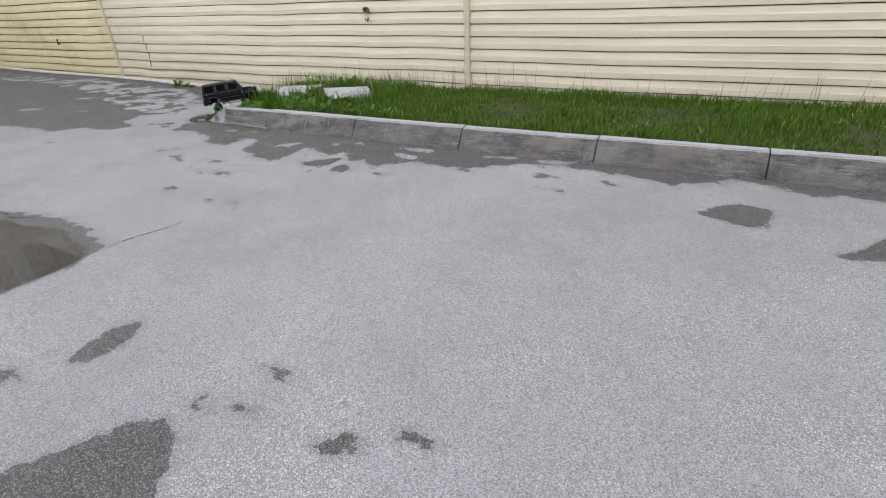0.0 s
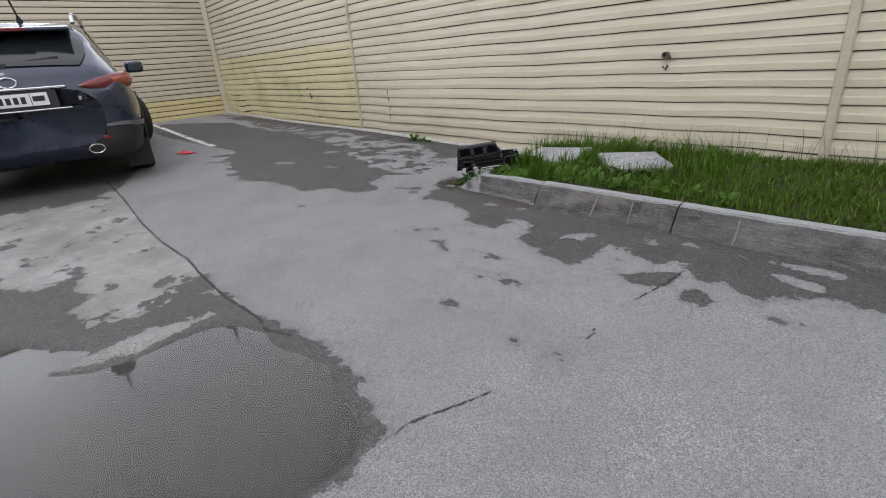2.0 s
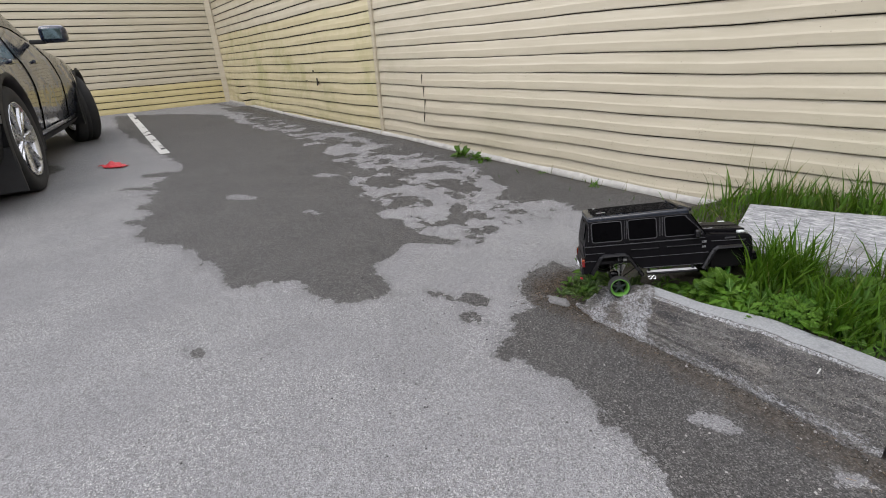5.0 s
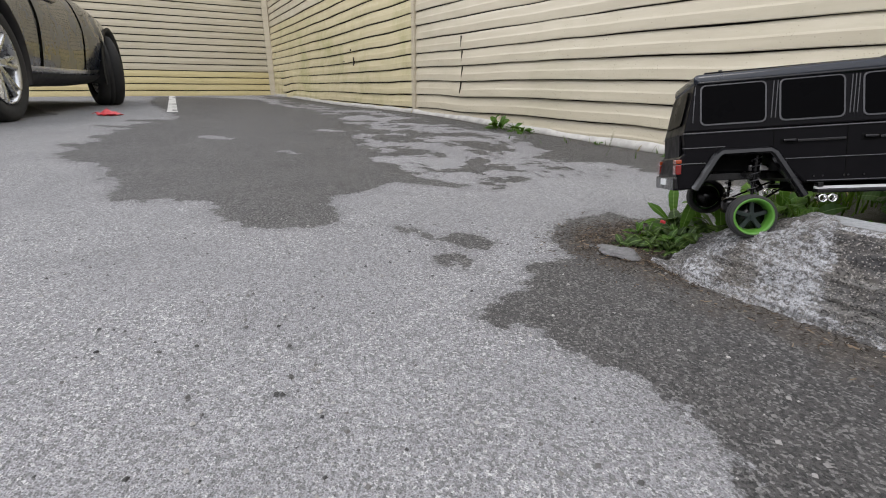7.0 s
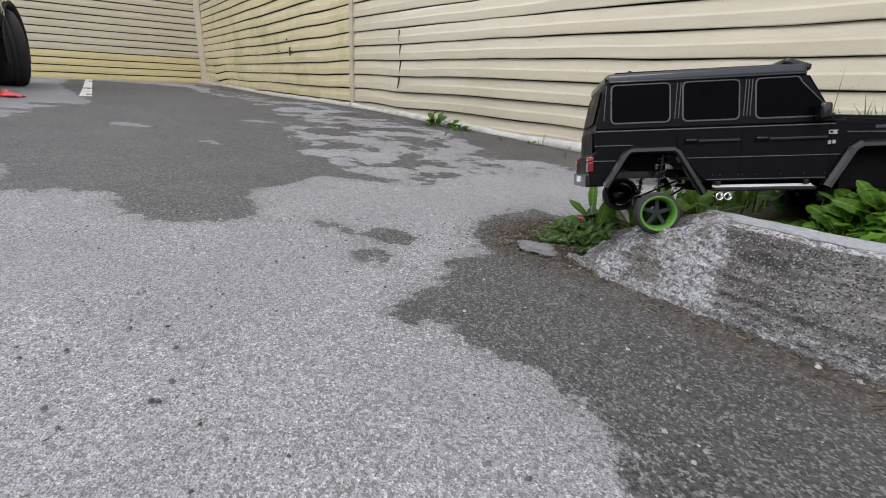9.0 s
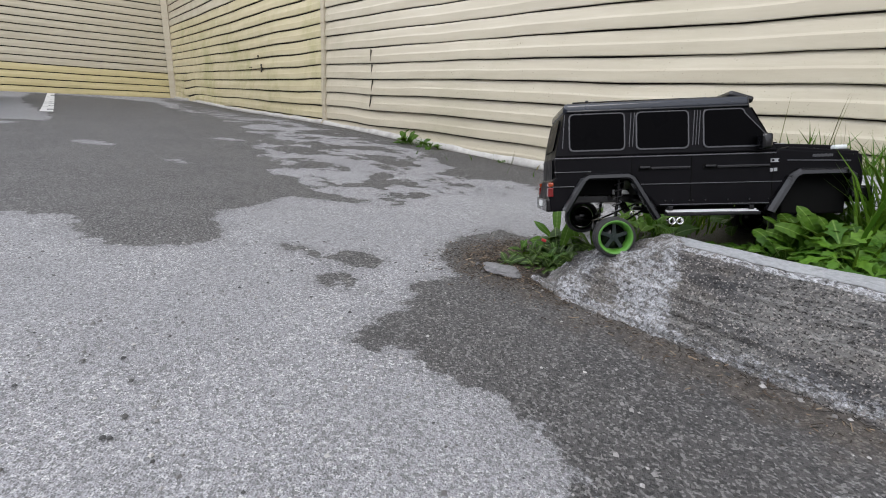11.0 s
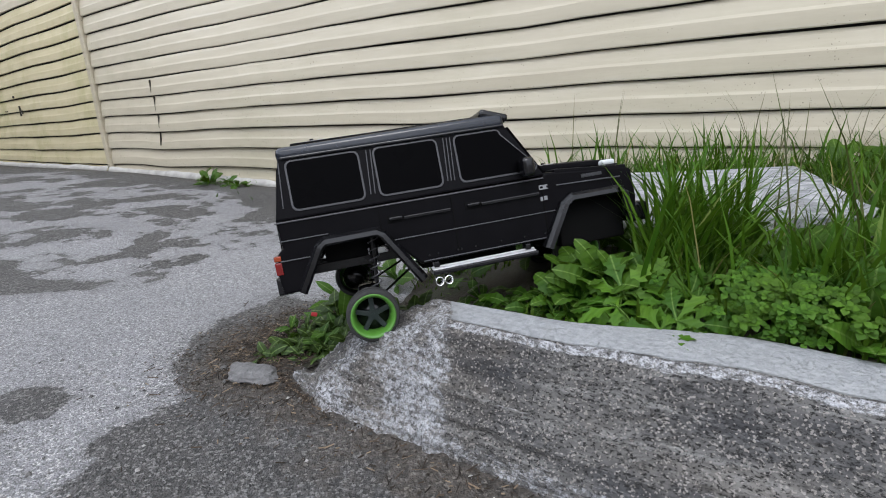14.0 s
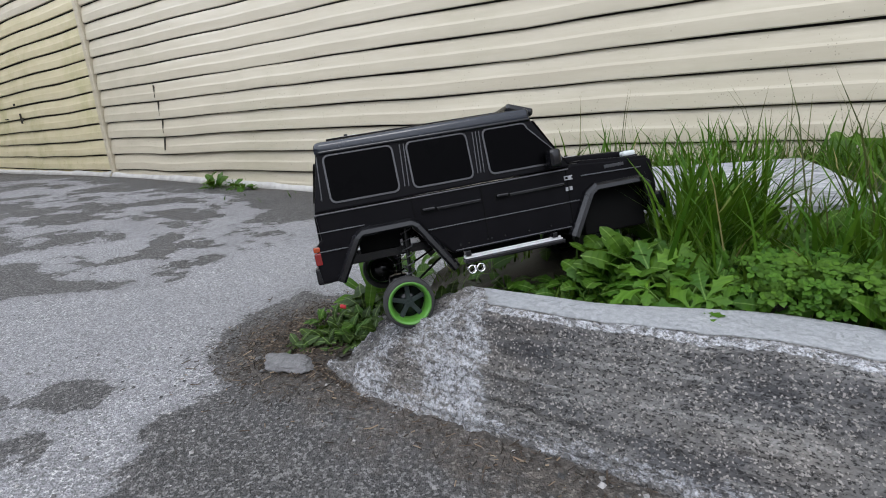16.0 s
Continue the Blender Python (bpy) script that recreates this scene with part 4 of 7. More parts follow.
# x, underside, belt, roof, and half widths at the sill, the waist, the belt and the roof
CAR_STATIONS = [(-1.02, 0.44, 0.86, 0.98, 0.58, 0.64, 0.62, 0.46), (-0.99, 0.37, 0.97, 1.09, 0.70, 0.80, 0.77, 0.60), (-0.93, 0.31, 1.03, 1.18, 0.78, 0.89, 0.85, 0.64),
                (-0.78, 0.27, 1.06, 1.31, 0.84, 0.94, 0.89, 0.64), (-0.60, 0.25, 1.06, 1.46, 0.86, 0.955, 0.89, 0.62), (-0.42, 0.24, 1.05, 1.58, 0.87, 0.965, 0.88, 0.60),
                (0.0, 0.23, 1.03, 1.635, 0.88, 0.97, 0.87, 0.60), (0.6, 0.23, 1.01, 1.665, 0.88, 0.945, 0.87, 0.61), (1.2, 0.23, 1.00, 1.66, 0.88, 0.94, 0.87, 0.61),
                (1.6, 0.23, 1.00, 1.58, 0.88, 0.94, 0.87, 0.60), (2.0, 0.23, 1.01, 1.36, 0.88, 0.95, 0.87, 0.62), (2.35, 0.24, 1.00, 1.12, 0.88, 0.965, 0.88, 0.68),
                (2.9, 0.25, 0.94, 1.04, 0.87, 0.965, 0.87, 0.66), (3.4, 0.26, 0.84, 0.93, 0.82, 0.91, 0.82, 0.62), (3.72, 0.30, 0.70, 0.78, 0.66, 0.78, 0.70, 0.50), (3.84, 0.40, 0.58, 0.64, 0.45, 0.55, 0.50, 0.35)]
NU, NV = 181, 91


def car_surface():
    st = curve_through(CAR_STATIONS, NU)
    grid = np.zeros((NU, NV, 3))
    for i, (x, zb, belt, roof, ws, ww, wb, wr) in enumerate(st):
        h = belt - zb
        sec = [(0, zb), (0.7 * ws, zb), (0.97 * ws, zb + 0.05), (0.5 * (ws + ww), zb + 0.25 * h), (ww, zb + 0.62 * h), (0.5 * (ww + wb) + 0.01, zb + 0.86 * h), (wb, belt),
               (wr + (wb - wr) * 0.45, belt + 0.6 * (roof - belt)), (wr, roof - 0.05 * min(1, (roof - belt) / 0.4)), (0.6 * wr, roof), (0, roof + 0.012)]
        c = curve_through(sec, NV)
        grid[i, :, 0], grid[i, :, 1], grid[i, :, 2] = x, -c[:, 0], c[:, 1]
    return grid


CAR = car_surface()


def car_patch(i0, i1, j0, j1, lift, side=1):
    """A skin of the body between two stations and two heights, lifted off it; side -1 is the car's left."""
    i0, i1 = int(i0), int(i1)
    du = np.gradient(CAR, axis=0)
    dv = np.gradient(CAR, axis=1)
    nrm = np.cross(du, dv)
    nrm /= np.linalg.norm(nrm, axis=2, keepdims=True) + 1e-9
    verts, faces = [], []
    cols = max(4, int(max(abs(a - b) for a, b in zip(np.atleast_1d(j0), np.atleast_1d(j1)))))
    for k, i in enumerate(range(i0, i1 + 1)):
        f = k / max(1, i1 - i0)
        lo = np.interp(f, np.linspace(0, 1, len(np.atleast_1d(j0))), np.atleast_1d(j0))
        hi = np.interp(f, np.linspace(0, 1, len(np.atleast_1d(j1))), np.atleast_1d(j1))
        for c in range(cols + 1):
            j = lo + (hi - lo) * c / cols
            a = int(np.clip(j, 0, NV - 2))
            w = j - a
            p = CAR[i, a] * (1 - w) + CAR[i, a + 1] * w + nrm[i, a] * lift
            verts.append((p[0], p[1] * side, p[2]))
    m = cols + 1
    rows = i1 - i0
    for i in range(rows):
        for c in range(cols):
            faces.append((i * m + c, i * m + c + 1, (i + 1) * m + c + 1, (i + 1) * m + c)[::side])
    return verts, faces


def station(x):
    return int(np.argmin(np.abs(CAR[:, 0, 0] - x)))


def car_wheel(parent, x, y, steer):
    """Tyre and a rim of seven split spokes; the outer face looks to -y."""
    holder = new("wheel")
    holder.parent = parent
    holder.matrix_local = pose(x, y, 0.386, 0, 0, steer) @ pose(0, 0, 0, 0, 0, -90 if y < 0 else 90)
    prof = [(0.262, -0.11), (0.30, -0.125), (0.345, -0.128), (0.372, -0.115), (0.384, -0.09), (0.386, -0.03), (0.381, -0.028), (0.381, -0.018), (0.386, -0.016), (0.386, 0.016), (0.381, 0.018),
            (0.381, 0.028), (0.386, 0.03), (0.384, 0.09), (0.372, 0.115), (0.345, 0.128), (0.30, 0.125), (0.262, 0.11)]
    v, f = ring(prof, 48)
    shape("tyre", v, f, RUBBER, holder)
    v, f = ring([(0.262, 0.11), (0.268, 0.122), (0.258, 0.118), (0.245, 0.09), (0.24, -0.1)], 48)
    shape("rim", v, f, ALLOY, holder)
    bms = [rod((0.05, 0, 0), (0.095, 0, 0), 0.055, 20, 0.045)]
    for k in range(7):
        a = 2 * math.pi * k / 7
        for s in (-1, 1):
            b = a + s * 0.13
            p, q = Vector((0.085, 0.04 * math.cos(a), 0.04 * math.sin(a))), Vector((0.10, 0.25 * math.cos(b), 0.25 * math.sin(b)))
            bms.append(rod(p, q, 0.02, 6, 0.017))
    part("spokes", merge(*bms), ALLOY, holder)
    v, f = ring([(0.0, 0.0), (0.19, 0.0), (0.19, 0.02), (0.0, 0.02)], 32)
    shape("brake_disc", v, f, PLASTIC, holder)
    return holder


def build_car():
    car = new("parked_car")
    car.matrix_world = pose(-4.91, -2.32, 0.09, 0, -0.4, 168.6)
    tagged(car, "dark blue-grey crossover car, dusty, front wheels turned", "car")
    # body: both halves of the skin, with the wheel openings cut through
    verts = [tuple(p) for p in CAR.reshape(-1, 3)] + [(p[0], -p[1], p[2]) for p in CAR.reshape(-1, 3)]
    faces, off = [], NU * NV
    for i in range(NU - 1):
        for j in range(NV - 1):
            a, b, c, d = i * NV + j, (i + 1) * NV + j, (i + 1) * NV + j + 1, i * NV + j + 1
            q = CAR[i, j] * 0.5 + CAR[i + 1, j + 1] * 0.5
            if abs(q[1]) > 0.62 and min(math.hypot(q[0], q[2] - 0.40), math.hypot(q[0] - 2.885, q[2] - 0.40)) < 0.44:
                continue
            faces += [(a, d, c, b), (a + off, b + off, c + off, d + off)]
    for i in (0, NU - 1):
        for j in range(NV - 1):
            a, b = i * NV + j, i * NV + j + 1
            q = (a, b, b + off, a + off)
            faces.append(q if i == 0 else q[::-1])
    shape("body", verts, faces, PAINT, car)
    # wheel wells and dark arch lips
    for x in (0.0, 2.885):
        for s in (-1, 1):
            wv, wf = [], []
            for k in range(33):
                a = math.pi * (-0.12 + 1.24 * k / 32)
                for y, r in ((0.955, 0.455), (0.965, 0.43), (0.93, 0.415), (0.60, 0.415)):
                    bulge = 0.02 * math.sin(a)
                    wv.append((x + r * math.cos(a), s * (y + bulge), 0.40 + r * math.sin(a)))
            for k in range(32):
                for j in range(3):
                    wf.append((k * 4 + j, k * 4 + j + 1, k * 4 + j + 5, k * 4 + j + 4))
            shape("wheel_arch", wv, wf, PLASTIC, car)
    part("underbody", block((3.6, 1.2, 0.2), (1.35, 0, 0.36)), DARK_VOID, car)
    # bumper skirt, sill and chrome strips, built on the skin
    i_end, i_rear = station(-1.0), station(-0.45)
    for s in (1, -1):
        v, f = car_patch(1, i_rear, 8, 30, 0.012, s)
        shape("bumper_skirt", v, f, PLASTIC, car)
        v, f = car_patch(station(0.46), station(2.42), 10, 22, 0.012, s)
        shape("sill", v, f, PLASTIC, car)
        v, f = car_patch(station(0.5), station(2.4), 23, 25, 0.016, s)
        shape("sill_strip", v, f, CHROME, car, "thin bright strip above the sill")
        lens, amber = [], []
        for k, (x, y, z, h) in enumerate(curve_through([(-1.02, 0.50, 0.99, 0.005), (-1.008, 0.60, 0.992, 0.040), (-0.98, 0.74, 1.002, 0.066), (-0.90, 0.865, 1.012, 0.078), (-0.78, 0.935, 1.025, 0.074), (-0.66, 0.955, 1.035, 0.02)], 29)):
            out = Vector((-1.0 if k < 12 else -0.6 + 0.03 * (k - 12), 0.3 + 0.04 * k, 0)).normalized()
            for row, bulge in ((-1, -0.02), (-0.8, 0.012), (0, 0.026), (0.8, 0.012), (1, -0.02)):
                lens.append((x + out.x * bulge, -s * (y + out.y * bulge), z + row * h))
                if 13 <= k <= 26:
                    amber.append((x + out.x * (bulge + 0.004), -s * (y + out.y * (bulge + 0.004)), z - 0.004 + row * h * 0.8))
        lamp = shape("tail_light", lens, [(a * 5 + q, a * 5 + q + 1, a * 5 + q + 6, a * 5 + q + 5)[::s] for a in range(28) for q in range(4)], LAMP_RED, car, "red wrap-around tail light")
        shape("turn_signal", amber, [(a * 5 + q, a * 5 + q + 1, a * 5 + q + 6, a * 5 + q + 5)[::s] for a in range(13) for q in range(4)], LAMP_AMBER, lamp, "amber turn signal")
        v, f = car_patch(1, i_rear, 30.4, 31.8, 0.022, s)
        shape("bumper_strip", v, f, STRIP_GREY, car, "dull grey strip along the bumper")
        v, f = car_patch(station(0.02), station(0.78), [62, 60, 60], [66, 71, 72], 0.008, s)
        shape("rear_side_window", v, f, GLASS_DARK, car, "tinted side window")
        v, f = car_patch(station(0.86), station(1.86), [59, 59, 58], [72, 72, 71, 66, 60], 0.008, s)
        shape("front_side_window", v, f, GLASS_DARK, car, "tinted side window")
        v, f = car_patch(station(2.5), station(2.56), 33, 50, 0.014, s)
        shape("fender_vent", v, f, CHROME, car, "bright vent strip behind the front wheel")
        for x in (0.82, 1.95):
            i = station(x)
            v, f = car_patch(i, i + 1, 24, 58, 0.003, s)
            shape("door_seam", [(p[0] * 1.0, p[1], p[2]) for p in v], f, DARK_VOID, car)
        for x in (0.55, 1.35):
            hy = float(np.interp(0.93, CAR[station(x), 30:62, 2], -CAR[station(x), 30:62, 1]))
            part("door_handle", block((0.2, 0.03, 0.028), (x, -s * (hy + 0.015), 0.93), 0.01), PAINT, car)
        # mirror on its foot
        mirror = part("side_mirror", block((0.13, 0.23, 0.16), (1.78, -s * 1.05, 1.175), 0.062, segments=5), PAINT, car, smooth=True)
        part("mirror_glass", block((0.006, 0.15, 0.095), (1.713, -s * 1.05, 1.175), 0.002), MIRROR, mirror)
        part("mirror_foot", block((0.06, 0.14, 0.04), (1.8, -s * 0.90, 1.11), 0.012), PLASTIC, mirror)
        # roof rail
        pts = [(-0.42, 1.58), (-0.36, 1.65), (-0.1, 1.69), (0.6, 1.725), (1.1, 1.71), (1.3, 1.66)]
        segs = [rod((a[0], -s * 0.60, a[1]), (b[0], -s * 0.60, b[1]), 0.02, 8) for a, b in zip(pts, pts[1:])]
        part("roof_rail", merge(*segs), ALLOY, car, "silver roof rail")
        part("mud_flap", block((0.02, 0.26, 0.30), (-0.43, -s * 0.83, 0.24), 0.006), PLASTIC, car)
        # exhaust
        v, f = ring([(0.042, 0.0), (0.046, -0.01), (0.046, -0.10), (0.041, -0.10), (0.039, 0.06)], 24)
        shape("exhaust_pipe", [(p[0] - 0.93, p[1] * 1.5 - s * 0.50, p[2] + 0.40) for p in v], f, CHROME, car, "oval bright exhaust tip")
        part("rear_reflector", block((0.03, 0.17, 0.036), (-1.004, -s * 0.66, 0.50), 0.006, Matrix.Rotation(s * 0.24, 4, "Z")), LAMP_RED, car)
    # tailgate glass, spoiler, lamp strip
    for s in (1, -1):
        v, f = car_patch(station(-0.93), station(-0.6), [75, 72, 71], 90, 0.012, s)
        shape("rear_window", v, f, GLASS_DARK, car, "dark tinted rear window")
    spoiler = part("spoiler", block((0.32, 1.14, 0.035), (-0.60, 0, 1.535), 0.015, Matrix.Rotation(-0.16, 4, "Y")), PAINT, car, smooth=True)
    part("brake_strip", block((0.02, 0.5, 0.024), (-0.765, 0, 1.512), 0.004), LAMP_RED, spoiler)
    wiper = part("wiper", rod((-0.90, 0.0, 1.215), (-0.86, -0.42, 1.26), 0.012, 6), PLASTIC, car)
    part("wiper_pivot", block((0.05, 0.09, 0.05), (-0.92, 0.02, 1.20), 0.012), PLASTIC, wiper)
    part("antenna", merge(rod((-0.30, -0.17, 1.60), (-0.34, -0.17, 1.66), 0.034, 10, 0.014), rod((-0.34, -0.17, 1.66), (-0.47, -0.15, 1.86), 0.009, 6)), PLASTIC, car)
    part("tailgate_strip", block((0.03, 0.84, 0.024), (-1.03, 0, 1.0), 0.01), CHROME, car, "bright strip over the plate")
    part("tailgate_lower_strip", block((0.02, 0.84, 0.014), (-1.03, 0, 0.81), 0.006), CHROME, car)
    part("plate_recess", block((0.02, 0.66, 0.17), (-1.022, 0, 0.90), 0.006), PLASTIC, car)
    plate = part("number_plate", block((0.012, 0.52, 0.112), (-1.038, 0, 0.905), 0.004), WHITE_PLATE, car, "white number plate with a dark frame")
    bars = [block((0.004, 0.035, 0.06), (-1.045, 0.20 - 0.055 * k, 0.903)) for k in range(6)] + [block((0.004, 0.09, 0.045), (-1.045, -0.19, 0.911)), block((0.004, 0.005, 0.1), (-1.045, -0.13, 0.905))]
    part("plate_bars", merge(*bars), INK, plate)
    v, f = ring([(0.058, 0.004), (0.070, -0.016), (0.056, -0.026), (0.046, 0.004)], 28)
    shape("emblem", [(p[0] - 0.995, p[1] * 1.15, p[2] * 0.72 + 1.06) for p in v], f, CHROME, car, "oval bright emblem")
    badge = [block((0.014, 0.026, 0.034), (-1.017 + 0.004 * k, -0.50 - 0.036 * k, 0.885)) for k in range(4)]
    part("badge_bars", merge(*badge), CHROME, car)
    for x, y, steer in ((0.0, -0.83, 0), (0.0, 0.83, 0), (2.885, -0.84, 24), (2.885, 0.84, 24)):
        car_wheel(car, x, y, steer)


build_car()


# ---- the model off-road car on the kerb ----
TOY_BLACK = plain("toy_body_black", (0.0048, 0.0046, 0.0055), 0.36, vary=0.3, scale=30)
TOY_TRIM = plain("toy_trim_black", (0.005, 0.005, 0.006), 0.2)
# glossy roof black, with the sky's bluish sheen put into its base colour
TOY_ROOF = plain("toy_roof_gloss_sky_tint", (0.006, 0.009, 0.016), 0.2, vary=0.3, scale=50)
TOY_EDGE = plain("toy_glint_and_spring_grey", (0.060, 0.060, 0.066), 0.35)
TOY_SEAL = plain("toy_seal_dark_grey", (0.030, 0.030, 0.034), 0.3)
TOY_BADGE = plain("toy_badge_silver", (0.35, 0.35, 0.37), 0.3, 0.7)
TOY_WINDOW = plain("toy_window", (0.0012, 0.0012, 0.0015), 0.3, vary=0.05)
TOY_GREEN = plain("toy_rim_green", (0.070, 0.200, 0.026), 0.4, vary=0.15, scale=80)
TOY_SPOKE = plain("toy_spoke_dark", (0.020, 0.028, 0.026), 0.4)
TOY_STEEL = plain("toy_steel", (0.5, 0.5, 0.5), 0.3, 1.0)
TOY_STEP = plain("toy_step_silver", (0.5, 0.5, 0.51), 0.4, 0.5)
TOY_LENS = plain("toy_lens", (0.5, 0.53, 0.53), 0.1, vary=0.05)

for toy_mat, level in ((TOY_BLACK, 0.05), (TOY_TRIM, 0.42), (TOY_WINDOW, 0.02), (TOY_ROOF, 0.55), (DARK_VOID, 0.0), (TOY_SPOKE, 0.2)):
    next(n for n in toy_mat.node_tree.nodes if n.type == "BSDF_PRINCIPLED").inputs["Specular IOR Level"].default_value = level
TOY_W = 0.196


def extrude_side(outline, y0, y1, bevel=0.0):
    """A plate with the given x, z outline from y0 to y1."""
    bm = bmesh.new()
    lo = [bm.verts.new((x, y0, z)) for x, z in outline]
    hi = [bm.verts.new((x, y1, z)) for x, z in outline]
    bm.faces.new(lo)
    bm.faces.new(hi[::-1])
    n = len(outline)
    for i in range(n):
        bm.faces.new((lo[i], hi[i], hi[(i + 1) % n], lo[(i + 1) % n]))
    bmesh.ops.recalc_face_normals(bm, faces=bm.faces)
    if bevel:
        edges = [e for e in bm.edges if abs(e.verts[0].co.y - e.verts[1].co.y) < 1e-6]
        bmesh.ops.bevel(bm, geom=edges, offset=bevel, segments=2, profile=0.6, affect="EDGES")
    return bm


def rounded(x0, x1, z0, z1, r=0.008, slant=0.0):
    """A rounded window outline; slant leans its front edge back."""
    pts = []
    for cx, cz, a0 in ((x1 - r, z0 + r, -90), (x1 - r - slant, z1 - r, 0), (x0 + r, z1 - r, 90), (x0 + r, z0 + r, 180)):
        for k in range(4):
            a = radians(a0 + 30 * k)
            pts.append((cx + r * math.cos(a), cz + r * math.sin(a)))
    return pts


def tumble(z):
    """How far the sides of the cabin lean inwards at a height."""
    return 0.011 * max(0.0, (z - 0.103) / 0.086)


def toy_wheel(parent, x, y, z, out, steer=0.0):
    holder = new("wheel")
    holder.parent = parent
    holder.matrix_local = pose(x, y, z, 0, 0, steer) @ pose(0, 0, 0, 0, 0, -90 if out < 0 else 90)
    w = 0.015
    v, f = ring([(0.0295, -w), (0.034, -w - 0.001), (0.0365, -w * 0.8), (0.0372, -w * 0.45), (0.0366, -w * 0.4), (0.0372, -w * 0.35), (0.0374, 0), (0.0372, w * 0.35), (0.0366, w * 0.4), (0.0372, w * 0.45), (0.0365, w * 0.8), (0.034, w + 0.001), (0.0295, w)], 48)
    shape("tyre", v, f, RUBBER, holder)
    v, f = ring([(0.0295, w), (0.0315, w + 0.0012), (0.030, w + 0.002), (0.0275, w), (0.0245, w * 0.3), (0.0235, -w * 0.4), (0.0235, -w)], 48)
    shape("rim", v, f, TOY_GREEN, holder, "bright green dished rim")
    spokes = [rod((-0.004, 0, 0), (0.004, 0, 0), 0.0075, 16), rod((0.004, 0, 0), (0.008, 0, 0), 0.003, 6)]
    for k in range(5):
        a = 2 * math.pi * k / 5 + 0.3
        spokes.append(block((0.006, 0.020, 0.0068), (0.0, 0.0145, 0), 0.0012, None))
        bmesh.ops.transform(spokes[-1], matrix=Matrix.Rotation(a, 4, "X"), verts=spokes[-1].verts)
    part("spokes", merge(*spokes), TOY_SPOKE, holder, "dark five-spoke centre")
    v, f = ring([(0.0, -0.006), (0.023, -0.006), (0.023, -0.010), (0.0, -0.010)], 32)
    shape("hub_disc", v, f, TOY_TRIM, holder)
    return holder


def toy_flare(parent, pts, y, out):
    """A wide wheel-arch flare along x, z points, standing out of the side."""
    verts, faces = [], []
    n = len(pts)
    for i, (x, z) in enumerate(pts):
        a, b = Vector(pts[max(0, i - 1)]), Vector(pts[min(n - 1, i + 1)])
        t = (b - a).normalized()
        nx, nz = -t.y, t.x
        for du, dy in ((0.006, -0.002), (0.005, 0.009), (0.001, 0.0155), (-0.005, 0.0165), (-0.008, 0.013), (-0.008, -0.002)):
            verts.append((x + nx * du, y + out * dy, z + nz * du))
    faces = [(i * 6 + j, i * 6 + (j + 1) % 6, (i + 1) * 6 + (j + 1) % 6, (i + 1) * 6 + j) for i in range(n - 1) for j in range(6)]
    faces += [tuple(range(6)), tuple((n - 1) * 6 + j for j in range(5, -1, -1))]
    shape("arch_flare", verts, faces, TOY_TRIM, parent, "glossy black wheel-arch flare", smooth=False)


